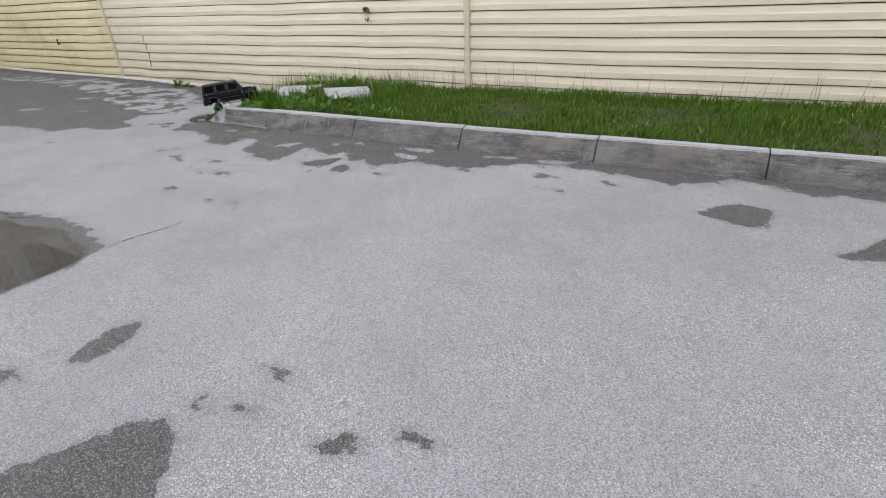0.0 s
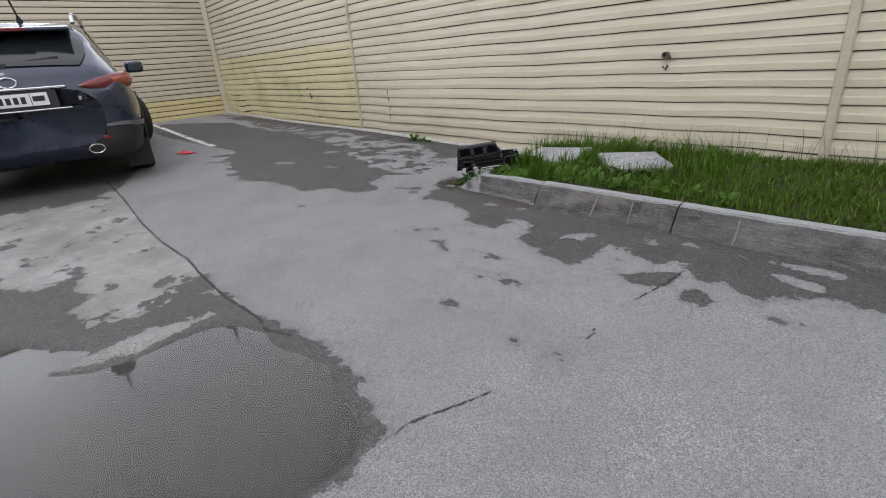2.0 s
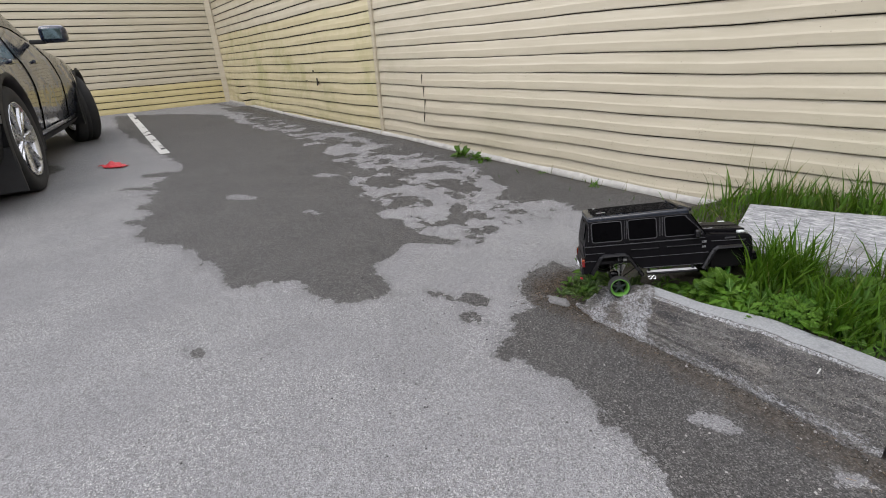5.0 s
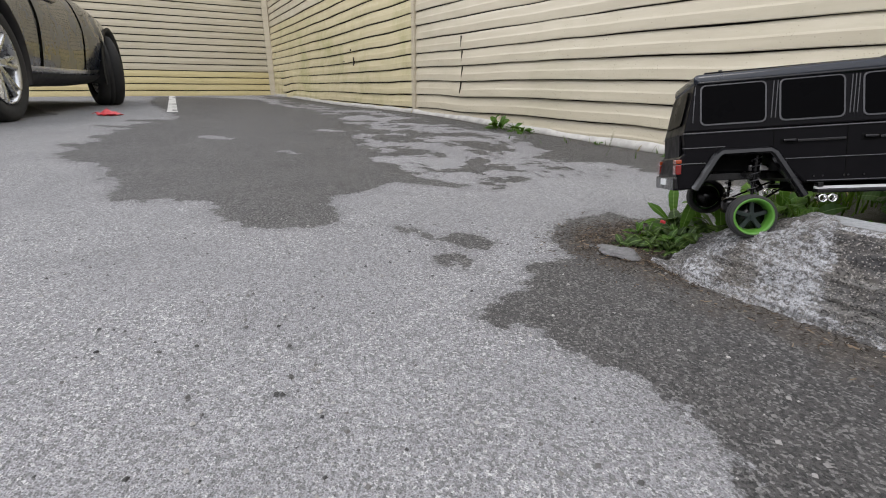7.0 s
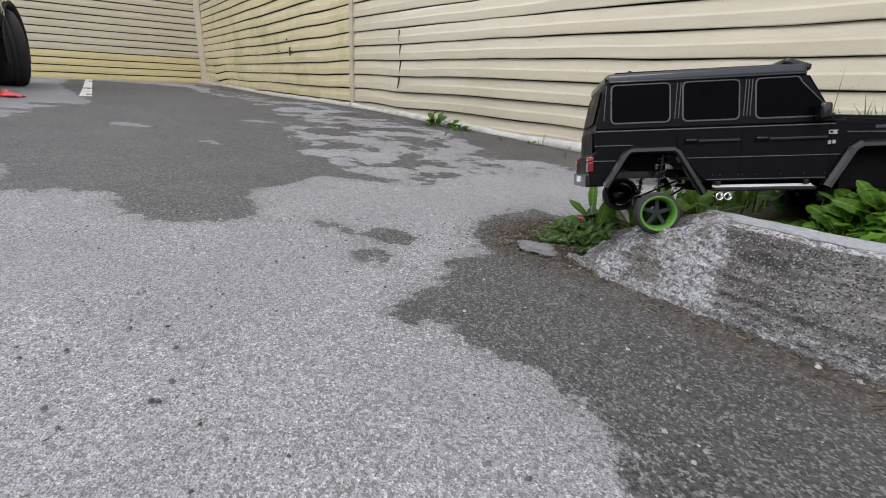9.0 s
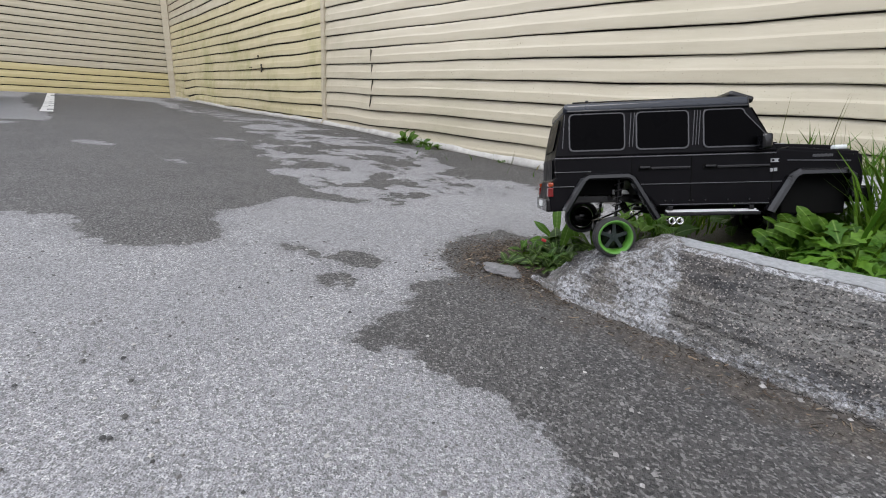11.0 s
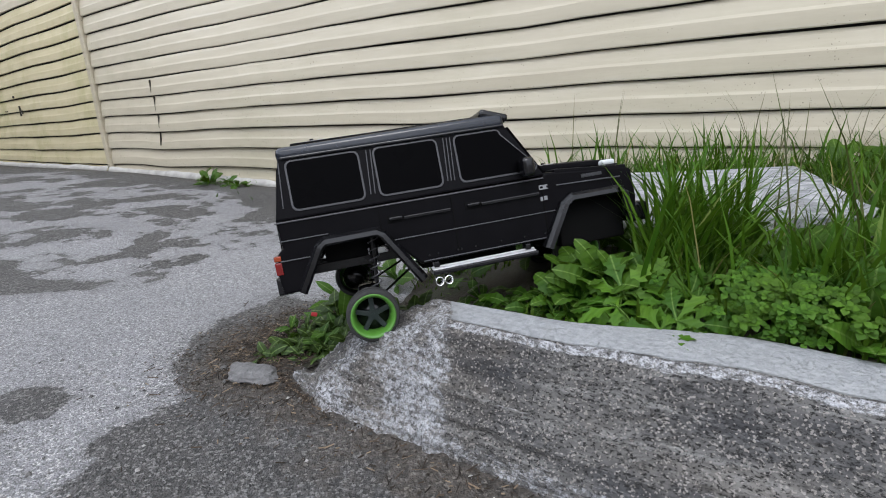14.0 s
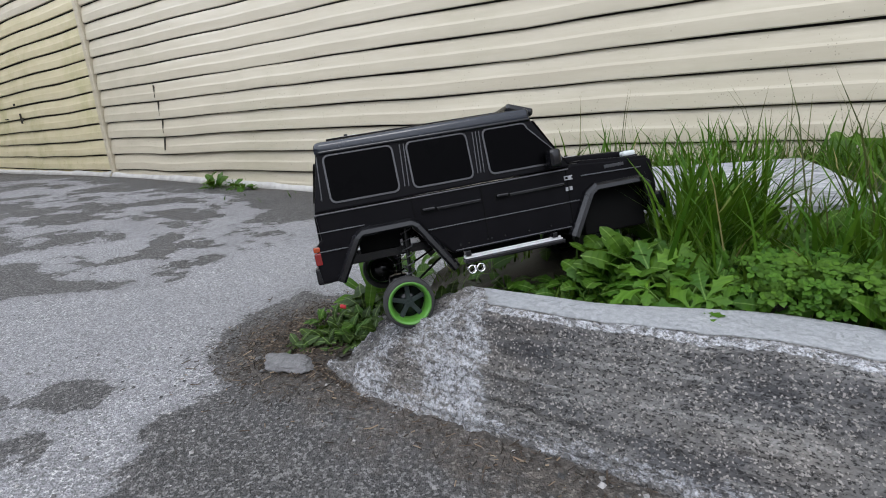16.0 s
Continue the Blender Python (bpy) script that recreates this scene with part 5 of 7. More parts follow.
def build_toy():
    toy = new("model_car")
    toy.matrix_world = TOY_POSE
    tagged(toy, "black model off-road car with green rims, climbing the kerb", "model car")
    W = TOY_W
    lower = [(-0.107, 0.030), (-0.104, 0.002), (-0.080, 0.002), (-0.048, 0.058), (-0.036, 0.066), (0.036, 0.066), (0.046, 0.058), (0.092, 0.008), (0.286, 0.008), (0.316, 0.056),
             (0.330, 0.064), (0.410, 0.064), (0.423, 0.054), (0.428, 0.022), (0.438, 0.020), (0.442, 0.050), (0.438, 0.092), (0.430, 0.097), (0.300, 0.108), (0.292, 0.103), (-0.096, 0.103), (-0.094, 0.066), (-0.102, 0.058)]
    part("body", extrude_side(lower, 0.0, W, 0.0035), TOY_BLACK, toy, smooth=False)
    cabin = [(-0.096, 0.103), (0.298, 0.104), (0.250, 0.185), (0.245, 0.189), (-0.073, 0.189), (-0.079, 0.184)]
    bm = extrude_side(cabin, 0.0, W, 0.003)
    for v in bm.verts:
        v.co.y += (1 if v.co.y < W / 2 else -1) * tumble(v.co.z)
    part("cabin", bm, TOY_BLACK, toy)
    # roof with a rounded edge, rain gutters and lengthwise ribs
    bm = block((0.330, W - 0.017, 0.022), (0.0850, W / 2, 0.1925), 0.009, segments=5)
    for v in bm.verts:
        v.co.z += 0.004 * (1 - ((v.co.y - W / 2) / (W / 2)) ** 2) * (v.co.z > 0.19) - 0.10 * max(0.0, -0.045 - v.co.x) ** 1.0 * (v.co.z > 0.19)
    roof = part("roof", bm, TOY_ROOF, toy, "glossy dark roof, its base tinted blue for the sky's sheen", smooth=True)
    for k in range(8):
        part("roof_rib", block((0.27, 0.005, 0.004), (0.075, W / 2 + (k - 3.5) * 0.0185, 0.2055), 0.0015), TOY_BLACK, roof)
    visor = part("roof_visor", block((0.044, W * 0.84, 0.012), (0.238, W / 2, 0.2035), 0.005, Matrix.Rotation(0.32, 4, "Y"), segments=3), TOY_TRIM, toy, "curved roof visor", smooth=True)
    for y in (0.03, W / 2, W - 0.03):
        part("visor_foot", block((0.02, 0.008, 0.012), (0.226, y, 0.2015), 0.002), TOY_TRIM, visor)
    for s, y in ((-1, 0.0), (1, W)):
        part("rain_gutter", block((0.322, 0.005, 0.0035), (0.0865, y - s * (tumble(0.186) - 0.002), 0.1865), 0.0012), TOY_TRIM, roof)
        for x0, x1, slant in ((-0.068, 0.029, 0.0), (0.053, 0.142, 0.0), (0.171, 0.286, 0.047)):
            frame_bm = extrude_side(rounded(x0 - 0.0028, x1 + 0.0028, 0.1125, 0.1828, 0.009, slant), y + s * 0.0002, y + s * 0.0014, 0.0005)
            glass_bm = extrude_side(rounded(x0, x1, 0.1155, 0.1805, 0.007, slant), y + s * 0.0008, y + s * 0.0019)
            for bm in (frame_bm, glass_bm):
                for v in bm.verts:
                    v.co.y -= s * tumble(v.co.z)
            win = part("side_window", glass_bm, TOY_WINDOW, toy, "black tinted window")
            part("window_seal", frame_bm, TOY_SEAL, win, "thin raised seal")
        # pillar mouldings
        for x in (0.0405, 0.0465, 0.1525, 0.1575, 0.1625, -0.080):
            bm = block((0.0016, 0.0016, 0.062), (x, y + s * 0.0006, 0.150), 0.0005)
            for v in bm.verts:
                v.co.y -= s * tumble(v.co.z)
                v.co.x += 0.002 * (v.co.z - 0.150) / 0.03
            part("pillar_moulding", bm, TOY_SEAL, toy)
        # pressed lines with highlights painted as grey strips, rub strips and door gaps
        for z, x0, x1, h in ((0.1005, -0.098, 0.294, 0.0020), (0.0495, 0.058, 0.306, 0.0014), (0.0750, -0.098, -0.030, 0.0014), (0.0480, -0.100, -0.060, 0.0014), (0.0110, 0.096, 0.286, 0.0016)):
            part("body_line", block((x1 - x0, 0.0022, h), ((x0 + x1) / 2, y + s * 0.0004, z), 0.0006), TOY_EDGE, toy, "fine pressed line with its highlight painted grey")
        for x0, x1 in ((0.078, 0.147), (0.193, 0.284)):
            part("rub_strip", block((x1 - x0, 0.005, 0.0052), ((x0 + x1) / 2, y + s * 0.001, 0.0785), 0.0015), TOY_TRIM, toy)
        for x, z0, z1 in ((0.150, 0.010, 0.100), (0.044, 0.070, 0.100), (0.290, 0.010, 0.100)):
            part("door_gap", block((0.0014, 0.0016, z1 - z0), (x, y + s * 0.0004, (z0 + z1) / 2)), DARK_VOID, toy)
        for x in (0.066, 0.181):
            # a flat black plate puts the recess's shade behind the handle
            bowl = part("handle_recess_shade", block((0.024, 0.0016, 0.010), (x, y + s * 0.0004, 0.079), 0.0007), DARK_VOID, toy)
            part("door_handle", block((0.019, 0.006, 0.005), (x, y + s * 0.003, 0.080), 0.002), TOY_TRIM, bowl)
        for x in (0.105, 0.118, 0.148, 0.154, 0.176, 0.215, 0.252, 0.285):
            part("sill_rivet", rod((x, y - s * 0.001, 0.0185), (x, y + s * 0.0014, 0.0185), 0.0017, 8), TOY_TRIM, toy)
        part("side_badge", merge(block((0.013, 0.002, 0.0015), (0.292, y + s * 0.0012, 0.0895)), block((0.013, 0.002, 0.0015), (0.292, y + s * 0.0012, 0.0845)),
                                 block((0.0015, 0.002, 0.0065), (0.2855, y + s * 0.0012, 0.0870)), block((0.005, 0.002, 0.004), (0.294, y + s * 0.0012, 0.0870)),
                                 block((0.004, 0.002, 0.006), (0.287, y + s * 0.0012, 0.0700)), block((0.005, 0.002, 0.006), (0.2935, y + s * 0.0012, 0.0705))), TOY_BADGE, toy, "small silver badge bars")
        # silver step with ribs and the paired exhaust tips
        step = part("side_step", block((0.160, 0.021, 0.007), (0.184, y + s * 0.0105, -0.0058), 0.002), TOY_TRIM, toy, "black side step with silver ribs")
        for k in range(3):
            part("step_rib", block((0.158, 0.0048, 0.0046), (0.184, y + s * (0.0045 + 0.0068 * k), -0.0008 - 0.0026 * k), 0.0012), TOY_STEP, step, "silver rib")
        for x in (0.112, 0.252):
            part("step_bracket", block((0.008, 0.016, 0.008), (x, y + s * 0.004, 0.0045), 0.001), TOY_TRIM, step)
        for k in (0, 1):
            v, f = ring([(0.0050, 0.0), (0.0066, -0.001), (0.0066, -0.012), (0.0052, -0.012), (0.0048, 0.008)], 20)
            turned = [(0.1235 - k * 0.0134 + p[1], y + s * (0.016 - p[0]), -0.0175 + p[2]) for p in v]
            shape("exhaust_tip", turned, f, CHROME, toy, "small chrome exhaust ring")
        toy_flare(toy, [(-0.079, 0.003), (-0.046, 0.060), (-0.036, 0.0675), (0.036, 0.0680), (0.046, 0.0615), (0.092, -0.012)], y, s)
        toy_flare(toy, [(0.284, -0.004), (0.318, 0.058), (0.331, 0.0665), (0.410, 0.0665), (0.420, 0.058), (0.425, 0.020)], y, s)
        mirror = part("mirror", block((0.018, 0.024, 0.028), (0.266, y + s * 0.014, 0.120), 0.006, segments=3), TOY_TRIM, toy, smooth=True)
        part("mirror_arm", block((0.006, 0.012, 0.006), (0.270, y + s * 0.003, 0.110), 0.001), TOY_TRIM, mirror)
        # lamps
        lamp = part("tail_lamp", block((0.010, 0.026, 0.018), (-0.1035, y - s * 0.0115, 0.0385), 0.002), LAMP_RED, toy, "red tail lamp")
        part("tail_lamp_cap", block((0.010, 0.026, 0.008), (-0.1033, y - s * 0.0115, 0.0525), 0.002), LAMP_AMBER, lamp, "amber upper lens")
        v, f = ring([(0.0, 0.004), (0.013, 0.003), (0.016, 0.0), (0.015, -0.006)], 24)
        shape("headlight", [(p[0] + 0.441, p[1] + y - s * 0.030, p[2] + 0.068) for p in v], f, TOY_LENS, toy, "round clear headlight")
        # raised fender top with a slot and a clear lamp
        part("fender_top", block((0.120, 0.034, 0.010), (0.372, y - s * 0.0175, 0.1005), 0.0035, Matrix.Rotation(0.09, 4, "Y"), segments=3), TOY_BLACK, toy)
        part("fender_slot", block((0.034, 0.0016, 0.005), (0.372, y - s * 0.0004, 0.0935), 0.0006), TOY_SEAL, toy, "small ribbed side vent")
        # a grey strip paints the highlight along the fender crease
        part("fender_crease", block((0.105, 0.0022, 0.0018), (0.366, y + s * 0.0004, 0.0850), 0.0006, Matrix.Rotation(0.03, 4, "Y")), TOY_EDGE, toy)
        blinker = part("fender_blinker", block((0.022, 0.014, 0.009), (0.408, y - s * 0.016, 0.1075), 0.004, segments=3), TOY_LENS, toy, "clear fender lamp", smooth=True)
        part("blinker_base", block((0.027, 0.018, 0.004), (0.407, y - s * 0.016, 0.1025), 0.001), TOY_TRIM, blinker)
    # hood, grille, bumpers, rear door
    tilt = Matrix.Rotation(0.06, 4, "Y")
    hood = part("hood", block((0.132, W * 0.62, 0.012), (0.364, W / 2, 0.1105), 0.004, tilt, segments=3), TOY_BLACK, toy)
    for k in range(9):
        part("hood_vent", block((0.0030, 0.030, 0.0022), (0.330 + 0.009 * k, W / 2 - 0.034, 0.1185 - 0.0005 * k), 0.0008, tilt), TOY_TRIM, hood)
        part("hood_vent", block((0.0030, 0.030, 0.0022), (0.330 + 0.009 * k, W / 2 + 0.034, 0.1185 - 0.0005 * k), 0.0008, tilt), TOY_TRIM, hood)
    part("hood_bulge", block((0.118, 0.030, 0.006), (0.366, W / 2, 0.1165), 0.003, tilt, segments=3), TOY_BLACK, hood)
    windshield = [(0.3005, 0.108), (0.3045, 0.1075), (0.2565, 0.184), (0.2525, 0.1835)]
    part("windshield", extrude_side(windshield, 0.016, W - 0.016), TOY_WINDOW, toy, "dark windshield")
    for y in (0.05, 0.11):
        part("wiper", rod((0.308, y, 0.110), (0.284, y + 0.045, 0.146), 0.0012, 6), TOY_TRIM, toy)
    part("grille", block((0.006, 0.10, 0.034), (0.441, W / 2, 0.070), 0.002), TOY_TRIM, toy)
    bumper = part("front_bumper", block((0.030, W * 0.98, 0.030), (0.446, W / 2, 0.024), 0.005), TOY_TRIM, toy)
    part("bumper_guard", rod((0.464, 0.05, 0.026), (0.464, W - 0.05, 0.026), 0.004, 8), TOY_TRIM, bumper)
    rear = part("rear_bumper", block((0.022, W * 0.985, 0.025), (-0.1005, W / 2, 0.0135), 0.003), TOY_TRIM, toy)
    part("rear_plate", block((0.002, 0.05, 0.012), (-0.1125, W / 2, 0.016)), WHITE_PLATE, rear, "small white plate")
    bm = extrude_side(rounded(0.03, W - 0.03, 0.118, 0.176, 0.008), 0.0, 0.003)
    for v in bm.verts:
        v.co = Vector((-0.0935 - v.co.y + 0.20 * (v.co.z - 0.118), v.co.x, v.co.z))
    part("rear_window", bm, TOY_WINDOW, toy)
    part("rear_door_panel", block((0.003, W * 0.78, 0.046), (-0.0975, W / 2, 0.076), 0.001), TOY_BLACK, toy)
    # body clips
    for x, y, z in ((-0.030, 0.050, 0.2035), (-0.030, W - 0.050, 0.2035), (0.318, 0.050, 0.114), (0.318, W - 0.050, 0.114)):
        pin = part("body_post", rod((x, y, z), (x, y, z + 0.009), 0.003, 10), TOY_TRIM, toy)
        part("body_clip", merge(rod((x - 0.014, y - 0.005, z + 0.005), (x + 0.016, y - 0.002, z + 0.006), 0.0009, 6), rod((x - 0.014, y + 0.005, z + 0.005), (x + 0.016, y + 0.002, z + 0.006), 0.0009, 6),
                                rod((x - 0.014, y - 0.005, z + 0.005), (x - 0.014, y + 0.005, z + 0.005), 0.0009, 6)), TOY_STEEL, pin, "bent wire clip")
    # chassis
    for y in (0.065, W - 0.065):
        part("frame_rail", block((0.46, 0.010, 0.014), (0.165, y, 0.022), 0.001), TOY_TRIM, toy)
    part("skid_plate", block((0.16, 0.06, 0.03), (0.18, W / 2, 0.004), 0.004), DARK_VOID, toy)
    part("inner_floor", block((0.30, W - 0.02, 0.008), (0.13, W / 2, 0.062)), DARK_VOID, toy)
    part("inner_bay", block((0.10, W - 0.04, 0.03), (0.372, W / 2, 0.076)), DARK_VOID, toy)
    # solid black blocks stand in for the deep shade in the wheel arches
    part("arch_shade_block", block((0.108, W - 0.024, 0.078), (0.369, W / 2, 0.028), 0.004), DARK_VOID, toy)
    part("arch_shade_block", block((0.086, W - 0.09, 0.040), (0.0, W / 2, 0.050), 0.004), DARK_VOID, toy)
    part("motor", rod((-0.020, W / 2, 0.030), (0.050, W / 2, 0.030), 0.016, 16), TOY_SPOKE, toy)
    part("link_mount", block((0.030, 0.012, 0.010), (0.035, 0.040, 0.036), 0.002), TOY_STEEL, toy, "bare metal link mount")
    for x, zr, zl in TOY_AXLES:
        a, b = Vector((x, -0.004, zr)), Vector((x, W + 0.004, zl))
        axle = part("axle", rod(a, b, 0.006, 10), TOY_TRIM, toy)
        mid = (a + b) / 2
        part("diff_case", block((0.034, 0.036, 0.030), mid, 0.010, segments=3), TOY_TRIM, axle, smooth=True)
        for y, z in ((0.030, zr + (zl - zr) * 0.15), (W - 0.030, zl - (zl - zr) * 0.15)):
            shock = part("shock", merge(rod((x + 0.012, y, z + 0.005), (x + 0.02, y, 0.052), 0.003, 8), rod((x + 0.018, y, 0.030), (x + 0.02, y, 0.058), 0.0062, 12)), TOY_TRIM, toy)
            verts, faces = [], []
            turns, sides = 7, 6
            for k in range(turns * 12 + 1):
                u = k / (turns * 12)
                c = Vector((x + 0.012 + 0.008 * u, y, z + 0.008 + (0.048 - z) * u))
                ang = 2 * math.pi * turns * u
                for q in range(sides):
                    w = 2 * math.pi * q / sides
                    r = 0.0078 + 0.001 * math.cos(w)
                    verts.append((c.x + r * math.cos(ang), c.y + r * math.sin(ang), c.z + 0.001 * math.sin(w)))
            faces = [(k * sides + q, k * sides + (q + 1) % sides, (k + 1) * sides + (q + 1) % sides, (k + 1) * sides + q) for k in range(turns * 12) for q in range(sides)]
            shape("spring", verts, faces, TOY_EDGE, shock)
            part("link_rod", rod((x, y + (0.012 if y < W / 2 else -0.012), z - 0.002), (x + (0.10 if x < 0.1 else -0.10), y + (0.03 if y < W / 2 else -0.03), 0.016), 0.0018, 8), DARK_VOID, toy)
    for (x, y, z, out, steer) in TOY_WHEELS:
        toy_wheel(toy, x, y, z, out, steer)


TOY_SIZE = 0.9789
TOY_POSE = pose(-0.7698, 0.1374, 0.1608, 0, 0, 43.06) @ pose(0, 0, 0, 0, -5.28, 0) @ pose(0, 0, 0, -9.21, 0, 0) @ Matrix.Diagonal((TOY_SIZE, TOY_SIZE, TOY_SIZE, 1))
TOY_AXLES = [(0.010, -0.046, -0.024), (0.352, -0.030, -0.028)]
TOY_WHEELS = [(0.010, -0.016, -0.046, -1, 0), (-0.008, TOY_W + 0.016, -0.022, 1, 0), (0.352, 0.044, -0.022, -1, -4), (0.352, TOY_W - 0.008, -0.028, 1, -4)]
build_toy()


# ---- grass and weeds ----
GROW = np.random.default_rng(7)
STALK = leaf_material("dry_stalks", (0.05, 0.055, 0.025), (0.11, 0.10, 0.05))


def on_slab(x, y, margin=0.02):
    out = np.zeros(np.shape(x), bool)
    for cx, cy, w, d, turn in SLABS:
        c, s = math.cos(radians(turn)), math.sin(radians(turn))
        u, v = (x - cx) * c + (y - cy) * s, -(x - cx) * s + (y - cy) * c
        out |= (abs(u) < w / 2 + margin) & (abs(v) < d / 2 + margin)
    return out


def under_toy(x, y):
    dx, dy = x - TOY_POSE.translation.x, y - TOY_POSE.translation.y
    yaw = math.atan2(TOY_POSE[1][0], TOY_POSE[0][0])
    u, v = dx * math.cos(yaw) + dy * math.sin(yaw), -dx * math.sin(yaw) + dy * math.cos(yaw)
    return (u > -0.12) & (u < 0.46) & (v > -0.02 + 0.02 * (u > 0.27)) & (v < TOY_W + 0.03)


def kerb_back(x):
    return np.vectorize(lambda v: kerb_line(v) + 0.204 * kerb_depth(v))(np.asarray(x, float))


def blades(name, label, category, x, y, tall, wide, lean, mat, group=""):
    """Many curved grass blades as one object: three tapering steps each."""
    n = len(x)
    z = mound(x, y)
    a = GROW.uniform(0, 2 * math.pi, n)
    bend = GROW.uniform(0.2, 1.0, n) * lean
    face = a + math.pi / 2 + GROW.uniform(-0.6, 0.6, n)
    verts = np.zeros((n, 7, 3))
    for k, (u, w) in enumerate(((0.0, 0.8), (0.35, 1.0), (0.72, 0.7), (1.0, 0.0))):
        off = bend * u ** 2 * tall
        up = tall * (u - 0.28 * bend * u ** 2)
        cx, cy, cz = x + off * np.cos(a), y + off * np.sin(a), z - 0.012 + up
        sx, sy = 0.5 * w * wide * np.cos(face), 0.5 * w * wide * np.sin(face)
        if k < 3:
            verts[:, 2 * k] = np.stack([cx - sx, cy - sy, cz], -1)
            verts[:, 2 * k + 1] = np.stack([cx + sx, cy + sy, cz], -1)
        else:
            verts[:, 6] = np.stack([cx, cy, cz], -1)
    base = (np.arange(n) * 7)[:, None]
    quads = np.concatenate([base + np.array([0, 1, 3, 2]), base + np.array([2, 3, 5, 4])])
    tris = base + np.array([4, 5, 6])
    ob = shape(name, verts.reshape(-1, 3).tolist(), quads.tolist() + tris.tolist(), mat)
    tagged(ob, label, category, group, kind="stuff")
    return ob


def scatter(n, x0, x1, y1, keep=None):
    x = GROW.uniform(x0, x1, n)
    y = kerb_back(x) + GROW.uniform(0.0, 1.0, n) * (y1 - kerb_back(x))
    ok = ~on_slab(x, y, -0.005) & ~under_toy(x, y) & (x > left_edge(y) + 0.1)
    if keep is not None:
        ok &= keep(x, y)
    return x[ok], y[ok]


def grow_grass():
    x, y = scatter(80000, 0.75, 9.6, 1.53)
    t = GROW.uniform(0.028, 0.078, len(x)) * (1 + 0.5 * smoothstep(y, 1.2, 1.5)) * (0.75 + 0.6 * (fractal(x, y, 1.6, 2.0) + 0.3))
    blades("lawn", "short dense green lawn grass along the fence", "grass", x, y, np.clip(t, 0.025, 0.2), GROW.uniform(0.0035, 0.0075, len(x)), 0.8, GRASS)
    x, y = scatter(8500, -1.05, 0.85, 1.53)
    far_left = smoothstep(x, -1.0, -0.55)
    t = GROW.uniform(0.04, 0.13, len(x)) * (0.5 + 0.7 * far_left) * np.where((x < -0.42) & (y < 0.5), 0.35, 1.0)
    blades("verge_grass", "uneven green grass on the end of the verge", "grass", x, y, t, GROW.uniform(0.0025, 0.0055, len(x)), 0.9, GRASS)
    # taller tufts beside the slabs and before the model car
    xs, ys = [], []
    for cx, cy, n, r in ((-0.33, 0.50, 30, 0.035), (-0.30, 0.50, 20, 0.06), (-0.18, 0.44, 40, 0.07), (-0.03, 0.42, 45, 0.08), (-0.36, 0.52, 50, 0.05), (0.12, 0.45, 40, 0.08), (-2.95, 1.47, 26, 0.10), (-2.5, 1.47, 16, 0.2), (-1.7, 1.46, 24, 0.2), (0.05, 1.28, 130, 0.10), (-0.35, 1.3, 130, 0.12),
                         (-0.7, 1.25, 100, 0.12), (0.5, 1.3, 140, 0.15), (0.9, 0.8, 100, 0.14), (-0.19, 0.285, 46, 0.022), (-0.13, 0.30, 40, 0.03), (-0.02, 0.80, 50, 0.05), (-0.41, 0.42, 60, 0.025), (-0.385, 0.45, 60, 0.03), (-0.43, 0.46, 60, 0.02), (-0.37, 0.48, 50, 0.035), (-0.47, 0.34, 60, 0.02), (-0.50, 0.32, 60, 0.018), (-0.45, 0.36, 40, 0.02), (-0.35, 0.47, 40, 0.03), (-0.21, 0.34, 50, 0.03), (-0.17, 0.38, 50, 0.04), (-0.40, 0.35, 26, 0.05), (-0.30, 0.34, 30, 0.05), (-0.24, 0.36, 40, 0.04), (-0.13, 0.62, 60, 0.03), (-0.36, 0.60, 60, 0.05), (0.02, 0.66, 50, 0.04)):
        xs.append(GROW.normal(cx, r, n))
        ys.append(GROW.normal(cy, r * 0.8, n))
    x, y = np.concatenate(xs), np.clip(np.concatenate(ys), 0.27, 1.53)
    ok = ~on_slab(x, y, 0.0) & ~under_toy(x, y)
    x, y = x[ok], y[ok]
    blades("tall_grass", "tall bright green grass tufts with bent tips", "grass", x, y, GROW.uniform(0.08, 0.25, len(x)) * np.where((x > -0.3) & (y < 0.6), 0.8, 1.0) * np.where((x < -0.44) & (y < 0.45), 0.36, 1.0) * np.where(x < -1.2, 0.42, 1.0), GROW.uniform(0.0035, 0.0085, len(x)), 0.75, GRASS_TALL)
    # thin flowering stalks
    x = np.concatenate([GROW.uniform(-1.0, 2.0, 150), GROW.uniform(2.0, 9.5, 130), GROW.uniform(-0.35, 0.1, 26), GROW.uniform(-3.2, -1.2, 26)])
    y = np.concatenate([GROW.uniform(1.2, 1.5, 150), GROW.uniform(1.3, 1.5, 130), GROW.uniform(0.4, 0.55, 26), GROW.uniform(1.46, 1.5, 26)])
    ok = ~on_slab(x, y, 0.0)
    x, y = x[ok], y[ok]
    blades("grass_stalks", "thin brownish flowering grass stalks by the fence", "grass stalks", x, y, GROW.uniform(0.14, 0.36, len(x)) * np.where(x < -1.1, 0.35, 1.0), np.full(len(x), 0.0032), 0.45, STALK)


